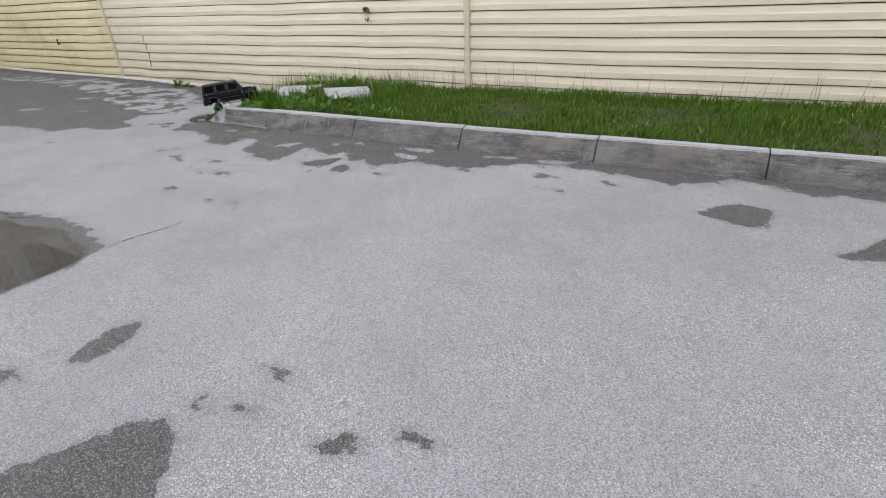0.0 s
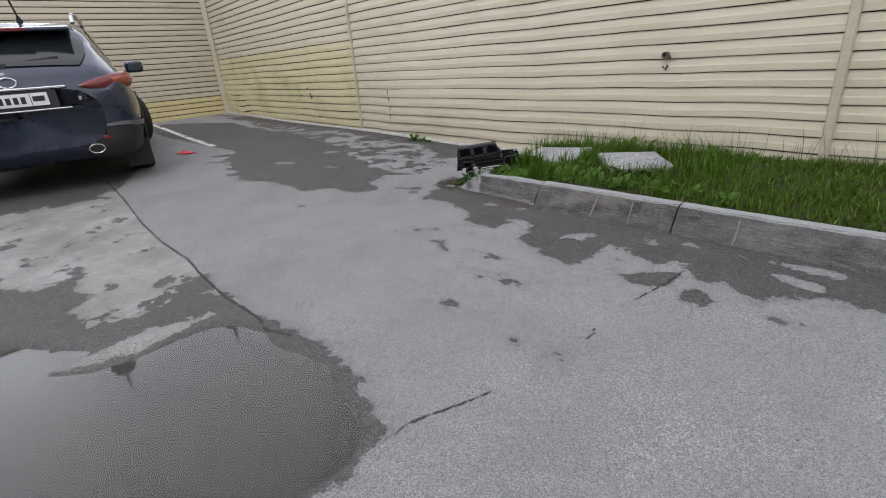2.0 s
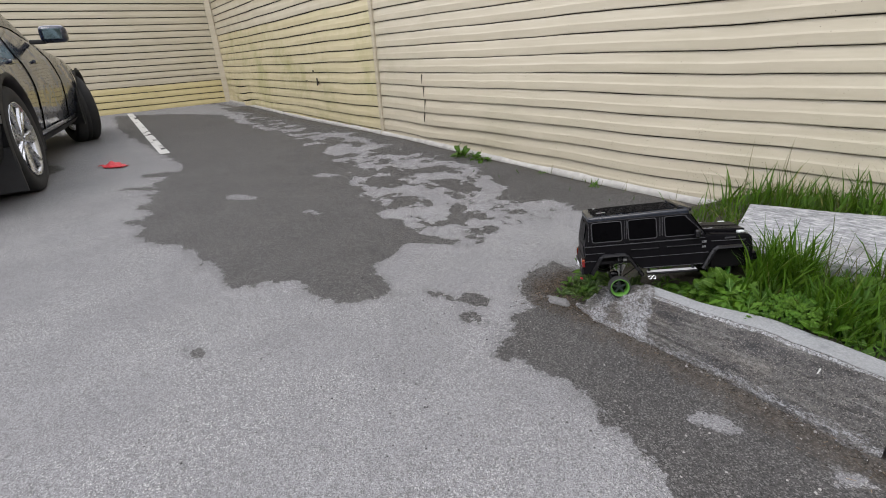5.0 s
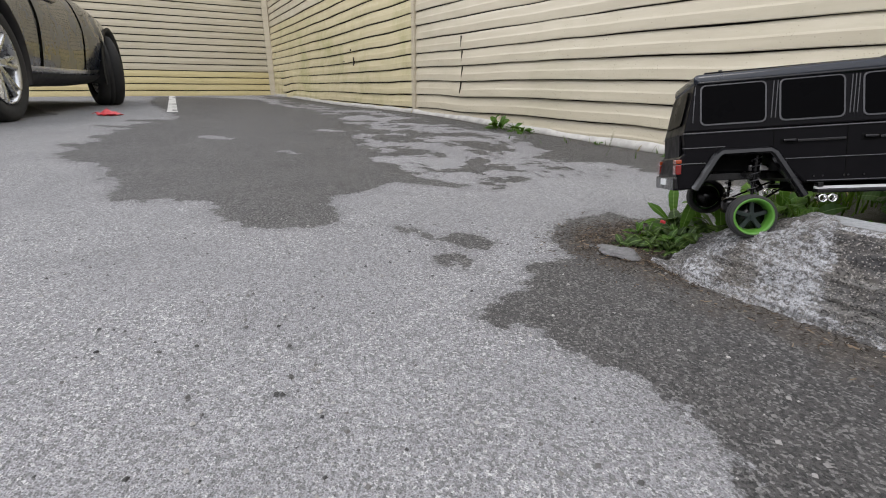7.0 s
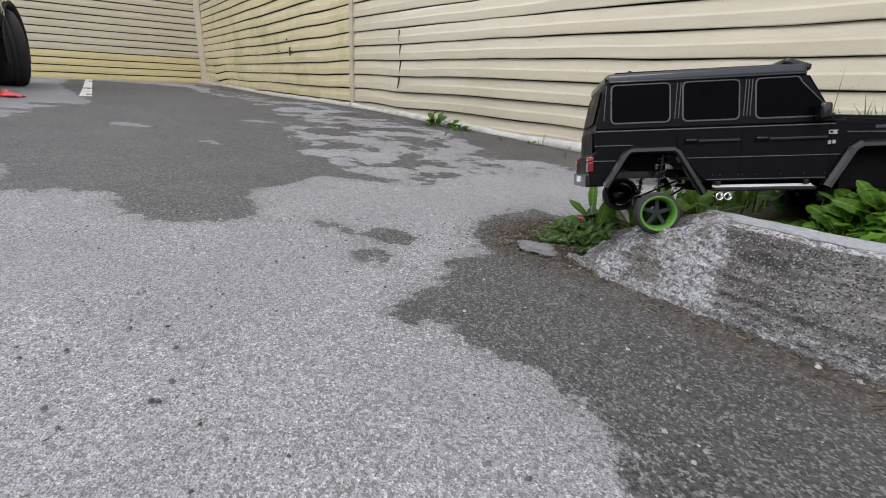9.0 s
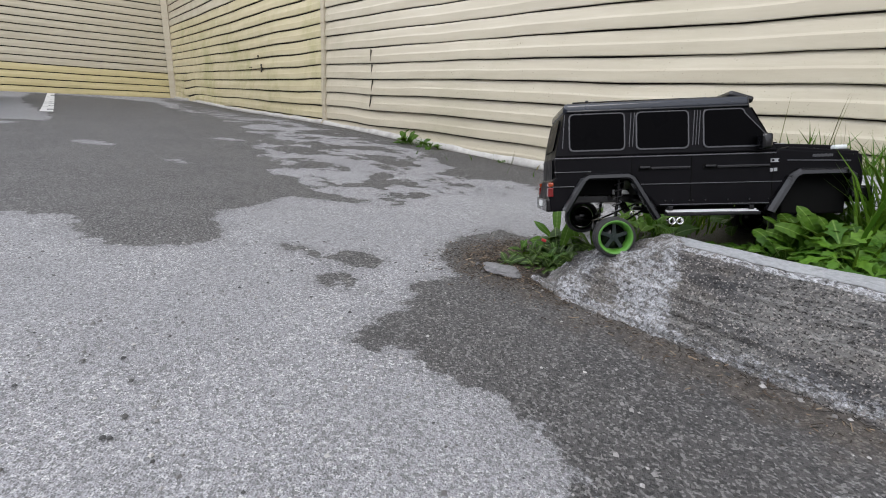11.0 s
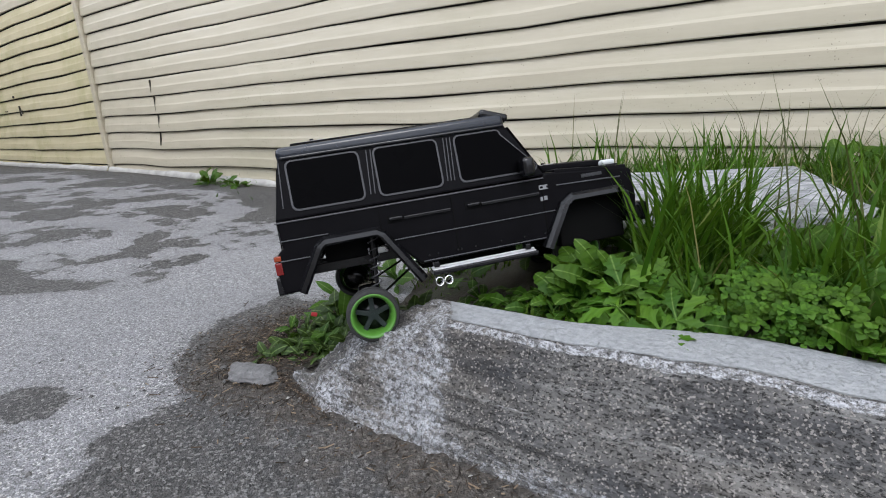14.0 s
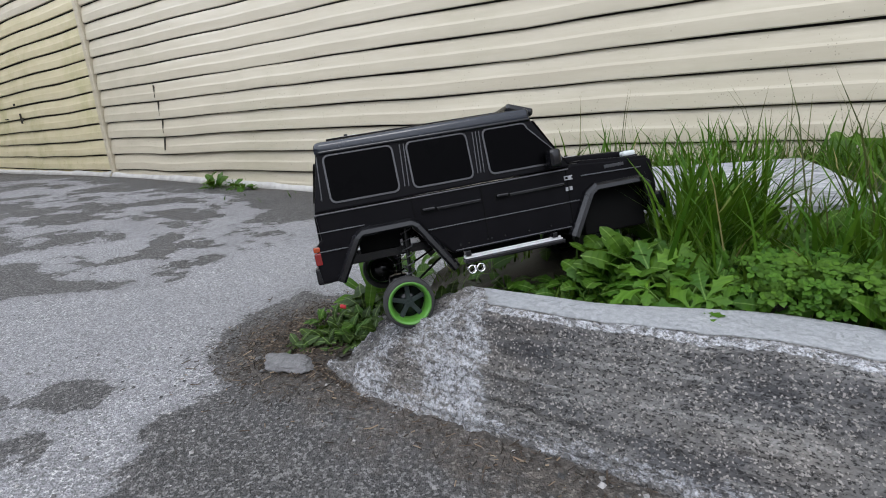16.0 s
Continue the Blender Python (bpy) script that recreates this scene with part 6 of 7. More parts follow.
def leaf_outline(kind):
    """Half outline of a leaf of length 1: pairs of distance along and half width."""
    if kind == "oval":
        return [(0.0, 0.0), (0.1, 0.14), (0.3, 0.25), (0.5, 0.27), (0.7, 0.21), (0.88, 0.1), (1.0, 0.0)]
    if kind == "long":
        return [(0.0, 0.0), (0.12, 0.05), (0.35, 0.11), (0.6, 0.14), (0.8, 0.10), (1.0, 0.0)]
    out = []
    for k in range(25):
        u = k / 24
        out.append((u, 0.02 + 0.24 * math.sin(math.pi * u ** 1.3) ** 0.8 * (0.72 + 0.28 * ((u * 6.0) % 1.0)) if 0 < k < 24 else 0.0))
    return out


def add_blade(verts, faces, outline, length, width, turn, droop, rise_at, start):
    """A leaf blade from start, pointing along the angle turn, folded at its middle rib."""
    c, s = math.cos(turn), math.sin(turn)
    base = len(verts)
    sides = (-1, -0.55, 0, 0.55, 1)
    for u, w in outline:
        z = rise_at * u - droop * u * u
        for side in sides:
            a, b = u * length, side * w * width
            cup = w * width * (0.5 * abs(side) - 0.38 * side * side) + 0.02 * length * math.sin(u * 17 + side * 2) * abs(side)
            verts.append((start[0] + a * c - b * s, start[1] + a * s + b * c, start[2] + length * z + cup))
    n = len(outline)
    for i in range(n - 1):
        for j in range(4):
            k = base + i * 5 + j
            faces.append((k, k + 5, k + 6, k + 1))


def leaf_mesh(kind, length):
    """One leaf with its stalk, growing from the origin along x."""
    verts, faces = [], []
    stem = 0.55 * length if kind in ("palmate", "oval") else 0.1 * length
    tip = (stem * 0.75, 0.0, stem * 0.75)
    t = 0.006 * length + 0.0006
    for k in range(5):
        u = k / 4
        p = (tip[0] * u, 0.0, tip[2] * (1.4 * u - 0.4 * u * u))
        verts += [(p[0], -t, p[2]), (p[0], t, p[2]), (p[0], 0, p[2] - t)]
    for k in range(4):
        b = k * 3
        faces += [(b, b + 3, b + 4, b + 1), (b + 1, b + 4, b + 5, b + 2), (b + 2, b + 5, b + 3, b)]
    start = (tip[0], 0.0, tip[2])
    if kind == "palmate":
        lobe = [(0.0, 0.03), (0.25, 0.05), (0.42, 0.12), (0.58, 0.27), (0.62, 0.15), (0.68, 0.15), (0.80, 0.22), (0.83, 0.11), (0.90, 0.10), (0.95, 0.06), (1.0, 0.0)]
        for a, l in ((-2.0, 0.60), (-1.0, 0.88), (0.0, 1.0), (1.0, 0.88), (2.0, 0.60)):
            add_blade(verts, faces, lobe, length * 0.62 * l, length * 0.62 * l, a, 0.35, 0.12, start)
    elif kind == "toothed":
        add_blade(verts, faces, leaf_outline("toothed"), length, length * 0.95, 0.0, 0.75, 0.75, start)
    elif kind == "long":
        add_blade(verts, faces, leaf_outline("long"), length, length, 0.0, 0.5, 1.1, start)
    else:
        add_blade(verts, faces, leaf_outline("oval"), length * 0.8, length * 0.8, 0.0, 0.45, 0.25, start)
    data = bpy.data.meshes.new("leaf_" + kind)
    data.from_pydata(verts, [], faces)
    data.polygons.foreach_set("use_smooth", [True] * len(faces))
    return data


LEAVES = {}


def plant(kind, at, count, length, mat, name, label, group, spread=(15, 60), lean=28.0, turn=None):
    key = (kind, round(length, 3), mat.name)
    if at[0] < 0 and at[1] < 0.6:
        at = (at[0], at[1] - 0.016)
    if key not in LEAVES:
        LEAVES[key] = leaf_mesh(kind, length)
        LEAVES[key].materials.append(mat)
    z = max(float(mound(np.array([at[0]]), np.array([at[1]]))[0]) if at[1] > 0.1 else 0.0, float(ground_z(*at)))
    thing = tagged(new(name), label, "weed", group)
    thing.matrix_world = pose(at[0], at[1], z - 0.004, lean + GROW.uniform(-18, 16), GROW.uniform(-12, 12)) @ pose(0, 0, 0, 0, 0, GROW.uniform(0, 360) if turn is None else turn)
    for k in range(count):
        s = GROW.uniform(0.7, 1.15)
        m = pose(0, 0, 0, GROW.uniform(-32, 32), -GROW.uniform(*spread) + 32, 360 * k / count + GROW.uniform(-25, 25)) @ Matrix.Diagonal((s, s, s, 1))
        same("leaf", LEAVES[key], thing, m)


def grow_weeds():
    # lobed leaves hanging over the kerb
    for x, y, n, l in ((-0.445, 0.250, 4, 0.085), (-0.405, 0.238, 5, 0.09), (-0.355, 0.236, 5, 0.095), (-0.43, 0.27, 5, 0.10), (-0.385, 0.265, 4, 0.085), (-0.425, 0.285, 5, 0.090), (-0.465, 0.275, 4, 0.065), (-0.335, 0.255, 4, 0.070), (-0.345, 0.29, 4, 0.085), (-0.395, 0.305, 5, 0.09), (-0.44, 0.31, 4, 0.085),
                       (-0.40, 0.355, 4, 0.085), (-0.22, 0.36, 5, 0.09), (0.04, 0.32, 6, 0.085), (0.22, 0.33, 6, 0.085), (0.5, 0.34, 6, 0.085), (-0.12, 0.30, 5, 0.085), (-0.02, 0.42, 6, 0.10), (-0.14, 0.46, 6, 0.11)):
        plant("palmate", (x, y), n, 0.92 * l, WEED_LIGHT, "lobed_weed", "light green weed with deeply lobed leaves at the kerb", "lobed weeds along the kerb", (8, 55), 36.0)
    # sparse small weeds among the litter at the broken end
    for x, y, l in ((-0.985, 0.150, 0.040), (-0.960, 0.180, 0.034), (-0.925, 0.195, 0.036), (-0.955, 0.225, 0.040), (-0.905, 0.225, 0.042), (-0.885, 0.255, 0.045), (-0.930, 0.260, 0.045), (-0.87, 0.20, 0.032), (-0.99, 0.25, 0.035), (-0.85, 0.30, 0.055), (-0.82, 0.265, 0.06), (-0.79, 0.29, 0.06), (-0.84, 0.24, 0.05), (-0.89, 0.30, 0.055), (-0.76, 0.30, 0.055), (-0.97, 0.165, 0.045), (-0.93, 0.225, 0.045)):
        plant("toothed", (x, y), 6, l, WEED_DARK, "dandelion", "small dusty dandelion among dry litter", "dandelions in the verge", (5, 95))
    for x, y, l in ((-0.945, 0.190, 0.030), (-0.900, 0.205, 0.034), (-0.915, 0.240, 0.036), (-0.880, 0.225, 0.034), (-0.97, 0.205, 0.028), (-0.865, 0.245, 0.034), (-0.935, 0.215, 0.036), (-0.89, 0.19, 0.03), (-0.86, 0.215, 0.036), (-0.905, 0.265, 0.04), (-0.87, 0.28, 0.04), (-0.84, 0.255, 0.036), (-0.93, 0.17, 0.026)):
        plant("oval", (x, y), 8, l, WEED_DARK, "broad_leaf_weed", "dusty dark weed with small oval leaves", "broad-leaved weeds in the verge", (10, 95))
    # denser growth at the back of the broken end, reaching towards the model car
    for i in range(34):
        x, y = -1.0 + 0.20 * ((i * 0.618) % 1.0), 0.20 + 0.15 * ((i * 0.755 + 0.2) % 1.0)
        kind, mat = ("toothed", (WEED_DARK, WEED, WEED)[i % 3]) if i % 2 else ("oval", (WEED, WEED_DARK)[i % 4 // 2])
        name, text, group = ("dandelion", "dusty dandelion at the broken kerb end", "dandelions in the verge") if i % 2 else ("broad_leaf_weed", "dark oval-leaved weed at the broken kerb end", "broad-leaved weeds in the verge")
        plant(kind, (x, y), 6, (0.036, 0.046, 0.056, 0.042)[i % 4], mat, name, text, group, (25, 90), 14.0)
    # flattened leaves behind the kerb, under the model car
    for x, y, l in ((-0.70, 0.265, 0.045), (-0.66, 0.285, 0.050), (-0.63, 0.270, 0.045), (-0.60, 0.300, 0.050), (-0.57, 0.285, 0.045), (-0.545, 0.300, 0.055), (-0.64, 0.330, 0.05), (-0.74, 0.31, 0.05), (-0.58, 0.34, 0.055), (-0.69, 0.37, 0.05)):
        plant("toothed", (x, y), 6, l, WEED, "dandelion", "low trodden dandelion rosette with toothed leaves", "dandelions in the verge", (15, 50), 10.0)
    # dandelions and broad leaves of the verge
    spots = [(-0.535, 0.300, 0.065), (-0.510, 0.285, 0.070), (-0.490, 0.300, 0.060), (-0.470, 0.330, 0.075), (-0.36, 0.37, 0.075), (-0.31, 0.42, 0.09), (-0.22, 0.44, 0.10), (-0.12, 0.42, 0.10), (-0.02, 0.46, 0.11), (-0.27, 0.48, 0.09), (-0.08, 0.50, 0.11), (0.08, 0.40, 0.11), (-0.16, 0.36, 0.09),
             (-0.1, 1.35, 0.12), (0.05, 1.38, 0.13), (0.25, 1.36, 0.12), (-0.3, 1.36, 0.09), (-0.57, 1.36, 0.08), (0.5, 1.36, 0.11), (0.7, 1.4, 0.12), (-0.5, 0.38, 0.07), (-1.0, 0.55, 0.09), (-0.9, 0.62, 0.11),
             (-0.78, 0.7, 0.10), (-1.02, 0.8, 0.09), (0.0, 0.30, 0.10), (0.13, 0.34, 0.11), (0.28, 0.42, 0.11), (0.38, 0.30, 0.10), (0.55, 0.29, 0.10), (0.68, 0.34, 0.10),
             (0.8, 0.28, 0.10), (0.75, 0.5, 0.10), (-3.07, 1.42, 0.12), (-3.02, 1.43, 0.09), (-2.9, 1.43, 0.07), (-2.8, 1.42, 0.08), (-2.75, 1.45, 0.04), (-2.2, 1.45, 0.035), (-1.75, 1.44, 0.04), (-0.05, 0.55, 0.10), (1.0, 0.34, 0.09), (1.2, 0.3, 0.09), (-0.65, 0.55, 0.09)]
    for x, y, l in spots:
        plant("toothed", (x, y), 7, l, WEED, "dandelion", "low green dandelion rosette with toothed leaves", "dandelions in the verge", (20, 75))
    for x, y, l in ((-0.24, 0.40, 0.07), (-0.08, 0.29, 0.07), (0.1, 0.28, 0.08), (0.18, 0.42, 0.09), (0.3, 0.33, 0.08), (0.43, 0.44, 0.09), (-0.38, 0.42, 0.06), (-0.55, 1.25, 0.09), (-0.3, 1.25, 0.08),
                    (0.1, 1.3, 0.09), (0.62, 0.42, 0.08), (-0.78, 0.5, 0.06)):
        plant("oval", (x, y), 7, l, WEED, "broad_leaf_weed", "leafy green weed with broad oval leaves", "broad-leaved weeds in the verge", (10, 60))
    # docks: one lies over the kerb
    for x, y, l in ((-0.95, 0.29, 0.085), (-0.91, 0.32, 0.08), (-0.87, 0.33, 0.085), (-1.03, 0.40, 0.08), (-0.15, 0.27, 0.075), (-0.36, 1.36, 0.09)):
        plant("long", (x, y), 4, l, WEED_LIGHT, "dock_weed", "upright dock weed with long smooth leaves", "docks at the kerb end", (30, 60))
    plant("long", (-0.225, 0.275), 1, 0.12, WEED, "dock_weed", "long dock leaf drooping over the kerb", "docks at the kerb end", (-22, -18), 0.0, -38.0)
    plant("long", (-0.20, 0.30), 4, 0.08, WEED_LIGHT, "dock_weed", "upright dock weed with long smooth leaves", "docks at the kerb end", (40, 70))
    # taller leafy weeds before the slabs
    for x, y, l in ((-0.30, 0.44, 0.10), (-0.34, 0.46, 0.09), (-0.2, 0.53, 0.12), (-0.1, 0.55, 0.12), (0.0, 0.52, 0.12), (-0.26, 0.43, 0.10), (-0.14, 0.47, 0.11), (0.1, 0.54, 0.12), (-0.36, 0.50, 0.08), (-0.30, 0.38, 0.09)):
        plant("toothed", (x, y), 7, 0.75 * l, WEED, "leafy_weed", "tall leafy green weed with toothed leaves", "leafy weeds before the slabs", (40, 90), 18.0)
    # weeds that lean over the near edges of the slabs
    for i in range(18):
        x, y = -0.62 + 0.078 * i, 0.545 + 0.035 * math.sin(i * 2.7) + 0.10 * (0.0 < -0.62 + 0.078 * i < 0.14)
        plant("toothed" if i % 3 else "oval", (x, y), 6, (0.085, 0.10, 0.075)[i % 3], WEED if i % 2 else CHICKWEED, "leafy_weed", "leafy green weed leaning over the slab edge", "leafy weeds before the slabs", (35, 80), -12.0)
    # upright leaves before the front wheel of the model car
    for x, y, l in ((-0.535, 0.325, 0.060), (-0.515, 0.315, 0.065), (-0.49, 0.335, 0.07), (-0.47, 0.345, 0.065), (-0.505, 0.335, 0.055), (-0.55, 0.32, 0.05), (-0.495, 0.325, 0.085), (-0.475, 0.33, 0.09), (-0.515, 0.33, 0.08), (-0.455, 0.335, 0.085), (-0.485, 0.345, 0.09), (-0.50, 0.305, 0.06), (-0.47, 0.31, 0.065), (-0.495, 0.325, 0.09), (-0.475, 0.34, 0.095)):
        plant("toothed", (x, y), 5, l, WEED, "dandelion", "upright dandelion leaves beside the model car", "dandelions in the verge", (60, 105), 4.0)
    # a mat of small round leaves
    x = np.concatenate([GROW.normal(-0.270, 0.032, 260), GROW.normal(-0.91, 0.05, 90), GROW.normal(-0.82, 0.05, 30), GROW.uniform(-0.05, 1.2, 150)])
    y = np.concatenate([GROW.normal(0.268, 0.036, 260), GROW.normal(0.20, 0.045, 90), GROW.normal(0.30, 0.04, 30), GROW.normal(0.28, 0.04, 150)])
    y = np.maximum(y, kerb_back(x) - 0.02 * (x > -0.45))
    verts, faces = [], []
    for px, py in zip(x, y):
        over = max(0.0, float(kerb_back(px)) - py)
        g = max(float(mound(np.array([px]), np.array([max(py, 0.13)]))[0]), 0.136 if px > -0.55 else 0.0)
        pz = g + GROW.uniform(0.006, 0.055) * (0.4 if px < -0.6 else 1.0) * max(0.15, 1 - over * 12)
        a0, size = GROW.uniform(0, 6.28), GROW.uniform(0.0065, 0.0120) * (0.8 if px < -0.6 else 1.0)
        for k in range(6):
            # pairs of leaves round a shoot that nods towards the yard
            a, up = a0 + k * 1.5708 + (0.785 if k > 3 else 0.0), 0.25 if k < 4 else 0.7
            first = len(verts)
            add_blade(verts, faces, [(0, 0.03), (0.2, 0.08), (0.4, 0.28), (0.6, 0.34), (0.82, 0.18), (1, 0)], size * (1.0 if k < 4 else 0.6), size, a, 0.35, up, (0, 0, 0))
            for i in range(first, len(verts)):
                vx, vy, vz = verts[i]
                verts[i] = (px + vx, py + vy * 0.82 - vz * 0.57, pz + vy * 0.57 + vz * 0.82)
    tagged(shape("chickweed", verts, faces, CHICKWEED, None), "mat of small round green chickweed leaves", "weeds", kind="stuff")


grow_grass()
grow_weeds()


# ---- loose bits on the ground ----
STONE = plain("stone_pale", (0.135, 0.133, 0.133), 0.9, vary=0.9, scale=110, relief=0.9)

RED_CLOTH = plain("red_plastic", (0.55, 0.035, 0.045), 0.45, vary=0.25, scale=30)
MARKING = plain("road_paint", (0.50, 0.50, 0.48), 0.8, vary=0.35, scale=25, relief=0.3)
DROPPING = plain("bird_dropping", (0.48, 0.48, 0.46), 0.8, vary=0.15, scale=90)
LAMP_METAL = plain("lamp_metal", (0.035, 0.035, 0.035), 0.5, 0.4)
BROWN_WALL = plain("brown_cladding", (0.20, 0.135, 0.085), 0.8, vary=0.2, scale=2)


def rough_stone(name, at, size, turn, seed, label, parent=None, group="", detail=2, rough=0.35):
    bm = bmesh.new()
    bmesh.ops.create_icosphere(bm, subdivisions=detail, radius=0.5)
    for v in bm.verts:
        q = noise.fractal(v.co * 2.2 + Vector((seed, 0, 0)), 0.8, 2.0, 4)
        v.co *= 1 + rough * q
        v.co.z = max(v.co.z, -0.18)
        v.co = Vector((v.co.x * size[0], v.co.y * size[1], v.co.z * size[2]))
    ob = part(name, bm, STONE, parent, smooth=False)
    ob.matrix_world = pose(at[0], at[1], at[2] + float(ground_z(at[0], at[1])) - float(rise(at[0])), 0, 0, turn)
    return tagged(ob, label, "stone", group)


rough_stone("broken_stone", (-0.952, 0.076, 0.006), (0.086, 0.050, 0.021), 14, 3.0, "pale broken piece of concrete by the kerb end", detail=3, rough=0.3)
rough_stone("broken_stone", (-1.004, 0.084, 0.002), (0.030, 0.018, 0.010), 40, 9.0, "thin pale flake of concrete by the kerb end", detail=3, rough=0.3)
for i, (x, y, s) in enumerate(((-0.718, 0.054, 0.009), (-0.407, 0.061, 0.012), (-1.02, 0.07, 0.012), (-1.05, 0.13, 0.010), (-0.98, 0.045, 0.008), (-0.83, -0.05, 0.006), (-0.40, -0.02, 0.006), (-1.42, -0.27, 0.012), (-1.136, -1.586, 0.016), (-0.376, -0.708, 0.007))):
    rough_stone("pebble", (x, y, s * 0.15), (s, s * 0.8, s * 0.7), i * 50, i * 1.3, "small pale pebble lying on the asphalt", None, "pebbles on the asphalt")


def litter_material():
    m = Nodes("dry_litter", 0.9)
    m.color(m.ramp(m.island(), (0.0, (0.010, 0.008, 0.005)), (0.5, (0.034, 0.024, 0.016)), (0.85, (0.080, 0.057, 0.038)), (1.0, (0.24, 0.185, 0.125))))
    return m.mat


TWIG = litter_material()


def litter_bits():
    """Dry stems and crumbs on the soil at the broken kerb end, and along the fence foot."""
    verts, faces = [], []
    spots = [(GROW.normal(-0.98, 0.075), GROW.normal(0.19, 0.085)) for _ in range(5200)] + [(v, kerb_line(v) - abs(GROW.normal(0.0, 0.045))) for v in GROW.uniform(-1.0, 0.1, 700)]
    spots += [(GROW.uniform(-4.2, -1.3), GROW.normal(1.36, 0.05)) for _ in range(260)]
    for x, y in spots:
        y0 = kerb_line(x) if x > -0.9 else -9
        if y0 < y < y0 + 0.14 and x > -0.9:
            y = y0 + 0.14 if GROW.random() < 0.5 else y0 - 0.01
        l, w, a = GROW.uniform(0.002, 0.006) + 0.014 * GROW.random() ** 5, GROW.uniform(0.0004, 0.0010), GROW.uniform(0, 6.28)
        z = max(float(mound(np.array([x]), np.array([y]))[0]) + 0.006 if y > 0.12 and x > left_edge(y) else -1.0, float(ground_z(x, y))) + 0.003
        c, s = math.cos(a), math.sin(a)
        b = len(verts)
        tilt = GROW.uniform(-0.2, 0.4)
        for u, v, h in ((-1, -1, 0), (1, -1, 0), (1, 1, 0), (-1, 1, 0), (-1, 0, 1), (1, 0, 1)):
            verts.append((x + c * u * l / 2 - s * v * w, y + s * u * l / 2 + c * v * w, z + h * w * 1.4 + u * l * tilt * 0.6))
        faces += [(b, b + 1, b + 5, b + 4), (b + 2, b + 3, b + 4, b + 5), (b, b + 4, b + 3), (b + 1, b + 2, b + 5)]
    tagged(shape("dry_litter", verts, faces, TWIG, None, smooth=False), "dry brown stems and crumbs scattered on the soil", "plant litter", kind="stuff")


litter_bits()


def gravel_bits():
    """Loose grit standing proud of the asphalt near the walk."""
    verts, faces = [], []
    n = 5200
    x = np.concatenate([GROW.uniform(-1.8, 1.2, 3600), GROW.uniform(-0.8, 4.0, 1600)])
    y = np.concatenate([GROW.uniform(-1.3, -0.02, 3600), GROW.uniform(-3.2, -0.1, 1600)])
    # crumbs broken off the kerb end
    kx = GROW.uniform(-0.95, 0.1, 200)
    x = np.concatenate([x, kx])
    y = np.concatenate([y, np.array([kerb_line(v) for v in kx]) - 0.004 - np.abs(GROW.normal(0, 0.013, 200))])
    cube = [(-1, -1, 0), (1, -1, 0), (1.1, 0.9, 0), (-0.8, 1.1, 0), (-0.4, -0.5, 0.8), (0.6, -0.4, 0.9), (0.4, 0.6, 0.7)]
    for i, (px, py) in enumerate(zip(x, y)):
        r, a = 0.0009 + (0.0022 if i < n else 0.0032) * GROW.random() ** 3, GROW.uniform(0, 6.28)
        c, s = math.cos(a), math.sin(a)
        b = len(verts)
        g = float(ground_z(px, py))
        verts += [(px + r * (u * c - v * s), py + r * (u * s + v * c), g + r * w - 0.0002) for u, v, w in cube]
        faces += [(b, b + 1, b + 5, b + 4), (b + 1, b + 2, b + 6, b + 5), (b + 2, b + 3, b + 6), (b + 3, b, b + 4, b + 6), (b + 4, b + 5, b + 6)]
    tagged(shape("loose_grit", verts, faces, GRIT, None, smooth=False), "fine loose grit scattered over the asphalt", "grit", kind="stuff")


def grit_material():
    m = Nodes("grit", 0.85)
    r = m.island()
    m.color(m.ramp(r, (0.0, (0.03, 0.03, 0.03)), (0.45, (0.12, 0.115, 0.11)), (0.8, (0.28, 0.27, 0.26)), (1.0, (0.40, 0.39, 0.37))))
    return m.mat


GRIT = grit_material()
gravel_bits()


def red_rag():
    n = 16
    verts, faces = [], []
    for i in range(n + 1):
        for j in range(9):
            u, v = i / n - 0.5, j / 8 - 0.5
            q = noise.fractal(Vector((u * 4, v * 4, 5.0)), 0.8, 2.0, 4)
            taper = 1 - 0.6 * max(0, u + 0.1)
            verts.append((u * 0.27, v * 0.13 * taper + 0.02 * q, 0.022 + 0.03 * q * (1 - abs(u)) + 0.035 * math.exp(-((u + 0.15) / 0.12) ** 2 - (v / 0.25) ** 2)))
    faces = [(i * 9 + j, (i + 1) * 9 + j, (i + 1) * 9 + j + 1, i * 9 + j + 1) for i in range(n) for j in range(8)]
    lo = min(v[2] for v in verts)
    verts = [(x, y, z - lo) for x, y, z in verts]
    ob = shape("crumpled_rag", verts, faces, RED_CLOTH, None)
    ob.modifiers.new("thickness", "SOLIDIFY").thickness = 0.004
    ob.matrix_world = pose(-5.2, -0.88, float(rise(-5.2)) + 0.004, 0, 0, 28)
    tagged(ob, "crumpled red plastic scrap lying on the asphalt", "rag")


red_rag()


def parking_line():
    verts, faces = [], []
    n = 150
    for i in range(n + 1):
        u = i / n
        x = -5.5 - 5.1 * u
        y = -0.41 + 0.36 * u
        for s in (-1, 0, 1):
            w = 0.045 + 0.006 * noise.fractal(Vector((x * 9, s, 1.0)), 0.8, 2.0, 4)
            verts.append((x, y + s * w, float(rise(x)) + 0.0045))
    for i in range(n):
        for j in (0, 1):
            if noise.fractal(Vector((i * 0.25, j * 1.3, 8.0)), 0.8, 2.0, 3) < 0.42:
                faces.append((i * 3 + j, i * 3 + j + 1, i * 3 + j + 4, i * 3 + j + 3))
    tagged(shape("parking_line", verts, faces, MARKING, None), "worn white painted parking bay line", "road marking", kind="structure")


parking_line()

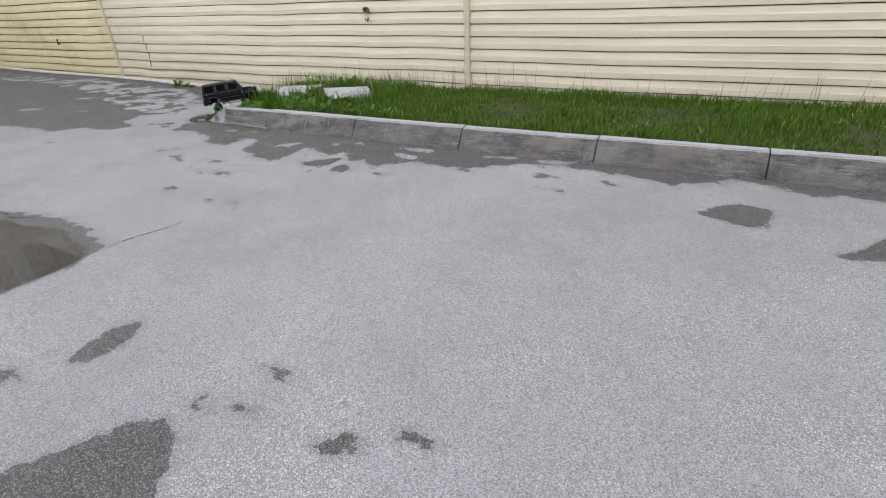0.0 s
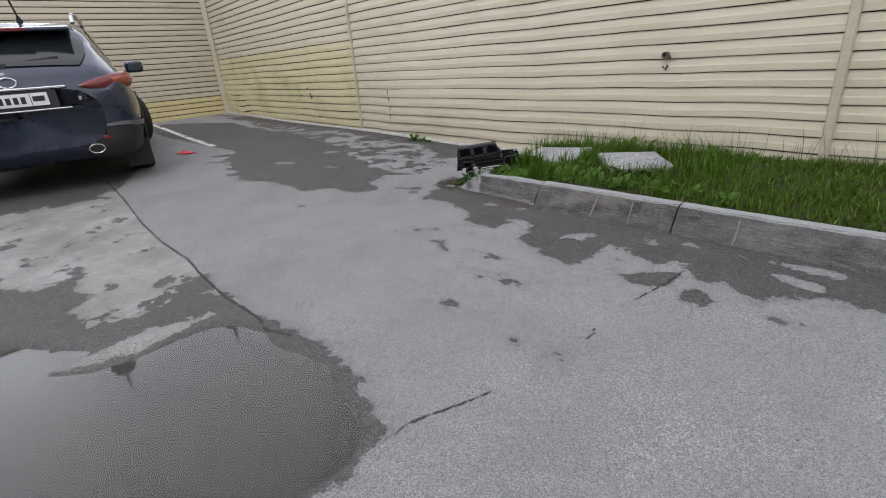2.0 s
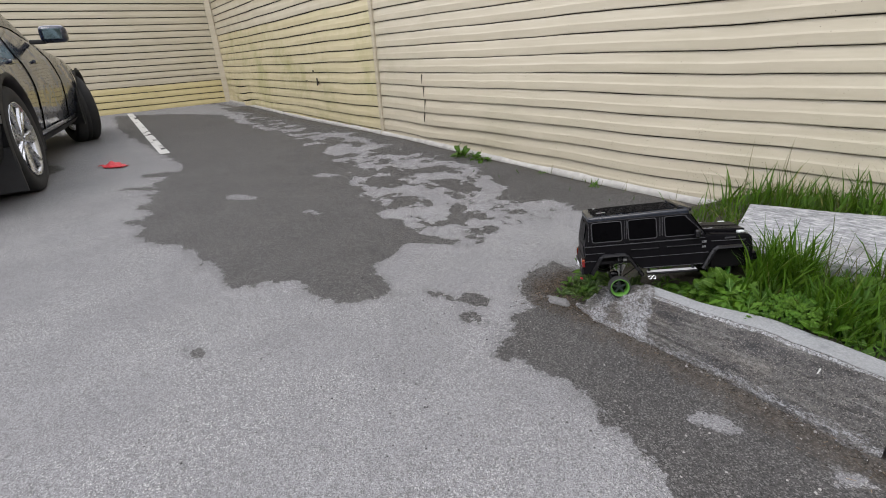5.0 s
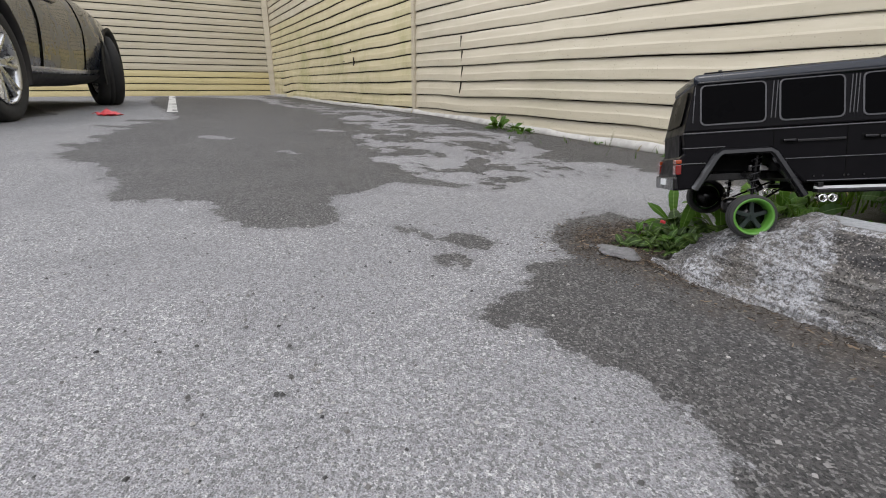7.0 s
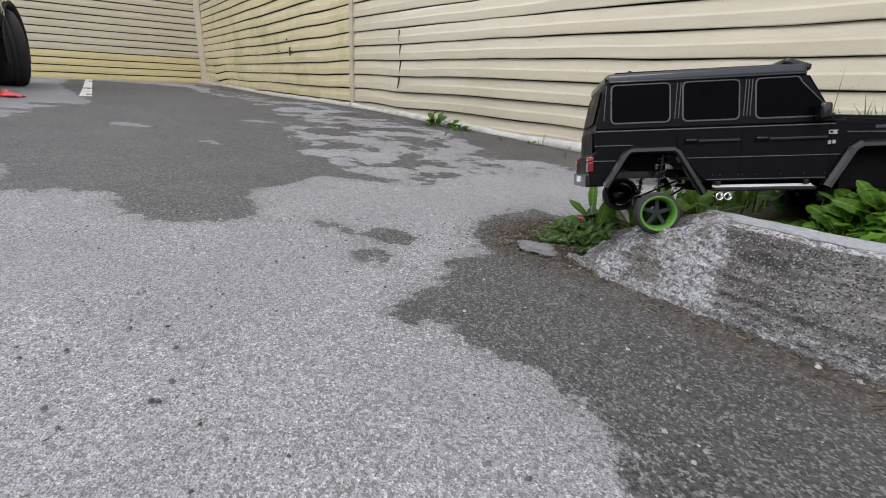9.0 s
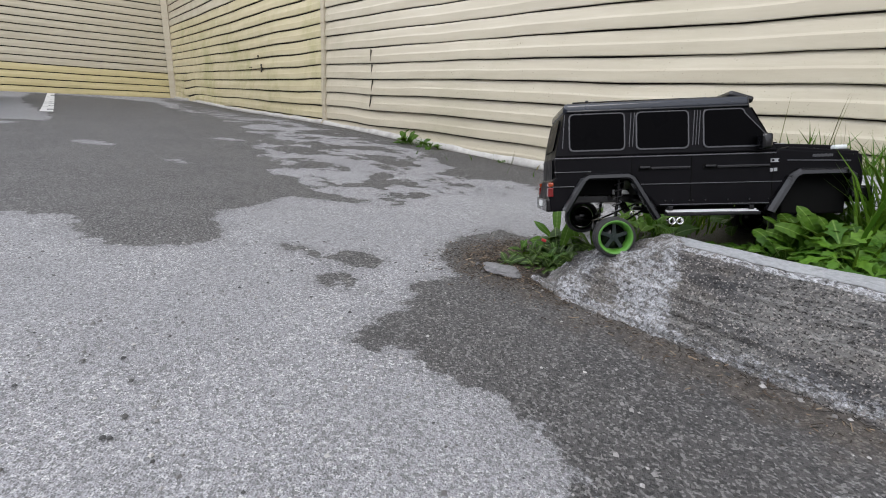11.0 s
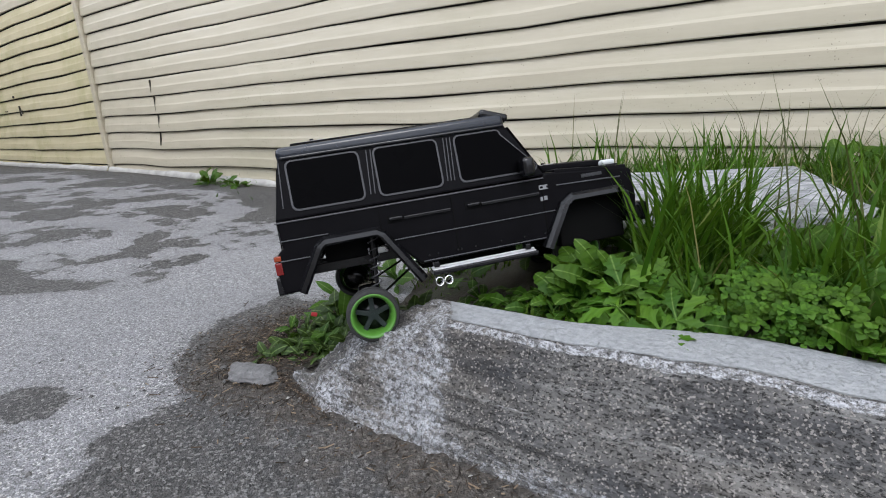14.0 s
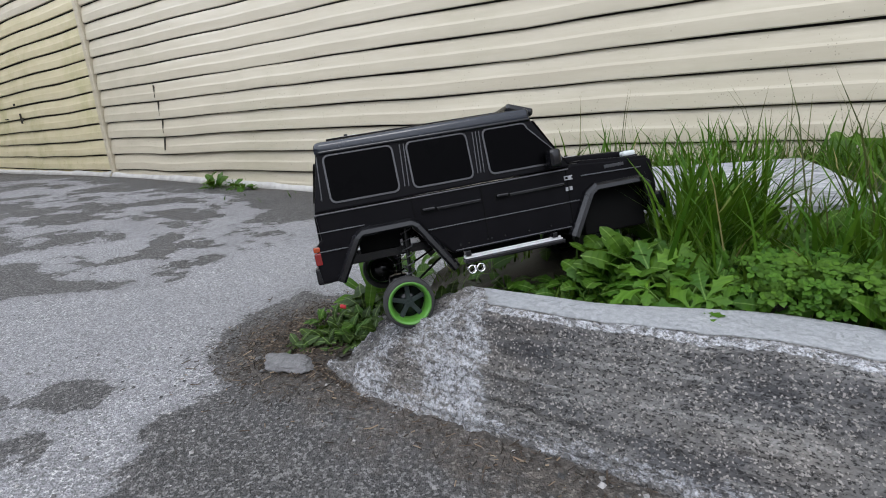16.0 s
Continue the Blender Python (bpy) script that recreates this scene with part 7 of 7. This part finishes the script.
# dropping on the kerb face
bm = block((0.005, 0.003, 0.016), bevel=0.0012)
for v in bm.verts:
    v.co.x *= 0.7 + 0.5 * noise.noise(Vector((0, 0, v.co.z * 40)))
drop = part("bird_dropping", bm, DROPPING, None, smooth=True)
drop.matrix_world = pose(-0.163, 0.091, 0.108, -34, 4, -8)
tagged(drop, "white bird dropping dried on the kerb face", "dropping")

# scrap of red wrapper in the weeds
scrap = part("wrapper_scrap", block((0.011, 0.008, 0.004), bevel=0.0015), RED_CLOTH, None)
scrap.matrix_world = pose(-0.955, 0.215, 0.048, 20, 15, 40)
tagged(scrap, "tiny scrap of red wrapper among the weeds", "litter")

# cut pipe stub in the fence, with scratches under it
stub = tagged(new("pipe_stub"), "short rusty pipe stub sticking out of the siding", "pipe")
stub.matrix_world = pose(0.225, 1.535, 0.955, 0, 0, 0)
v, f = ring([(0.018, -0.05), (0.026, -0.05), (0.027, 0.03), (0.018, 0.03)], 20, close=True)
RUST = plain("rust", (0.09, 0.062, 0.05), 0.85, vary=0.45, scale=60, relief=0.5)
shape("pipe", [(p[1], -p[0], p[2]) for p in v], f, RUST, stub)
part("foam_lump", block((0.03, 0.03, 0.03), (0.028, -0.012, -0.02), 0.010), RUST, stub)

# painted shade lines of plank end joints, slits and worn marks in the siding
SLIT = plain("slit_dark", (0.03, 0.027, 0.02), 0.9)
marks = tagged(new("siding_joints_tears"), "dark shade lines of plank end joints, tears and slits in the siding", "tear", kind="structure")
for x, y, z, w, h, t in ((-3.66, 1.5085, 0.66, 0.0012, 0.08, 2), (-3.645, 1.5085, 0.55, 0.0012, 0.09, 4), (-3.64, 1.5085, 0.44, 0.0012, 0.09, 8), (-3.66, 1.5085, 0.325, 0.0012, 0.09, 14), (-6.05, 1.60, 0.61, 0.01, 0.09, 3), (-6.02, 1.60, 0.60, 0.02, 0.03, 0),
                         (-6.4, 1.61, 0.62, 0.05, 0.008, 0), (-6.15, 1.61, 0.74, 0.02, 0.02, 0), (0.21, 1.53, 0.86, 0.012, 0.012, 30), (0.235, 1.53, 0.85, 0.01, 0.025, 20), (0.245, 1.53, 0.87, 0.02, 0.008, 50)):
    part("tear", block((w, 0.012, h), (x, y, z), 0.0, Matrix.Rotation(radians(t), 4, "Y")), SLIT, marks)


# ---- beyond the fence, mirrored in the puddle ----
def lamp_post(x, y, top):
    post = tagged(new("street_lamp"), "dark street lamp standing behind the fence", "street lamp", "street lamps behind the fence")
    post.matrix_world = pose(x, y, 0)
    part("pole", rod((0, 0, 0), (0, 0, top - 0.9), 0.055, 12, 0.04), LAMP_METAL, post)
    v, f = ring([(0.03, -0.42), (0.2, -0.2), (0.29, 0.0), (0.22, 0.16), (0.05, 0.24), (0.03, 0.75)], 20)
    shape("lantern", [(p[1], p[2], p[0] + top - 0.7) for p in v], f, LAMP_METAL, post)


for x, y, top in ((-11.7, -2.05, 6.5), (-11.7, 0.85, 6.45), (-11.7, 2.35, 7.7)):
    lamp_post(x, y, top)
house = tagged(new("neighbour_house"), "brown clad building standing behind the fence corner", "building")
part("wall", block((3.0, 5.0, 6.75), (-14.5, 4.3, 3.37)), BROWN_WALL, house)
part("roof_edge", block((3.3, 5.3, 0.12), (-14.5, 4.3, 6.81)), LAMP_METAL, house)
# a pale strip paints in the house's brighter side wall
part("bright_side_strip", block((0.16, 0.36, 6.7), (-13.0, 1.97, 3.36)), STRIP, house)
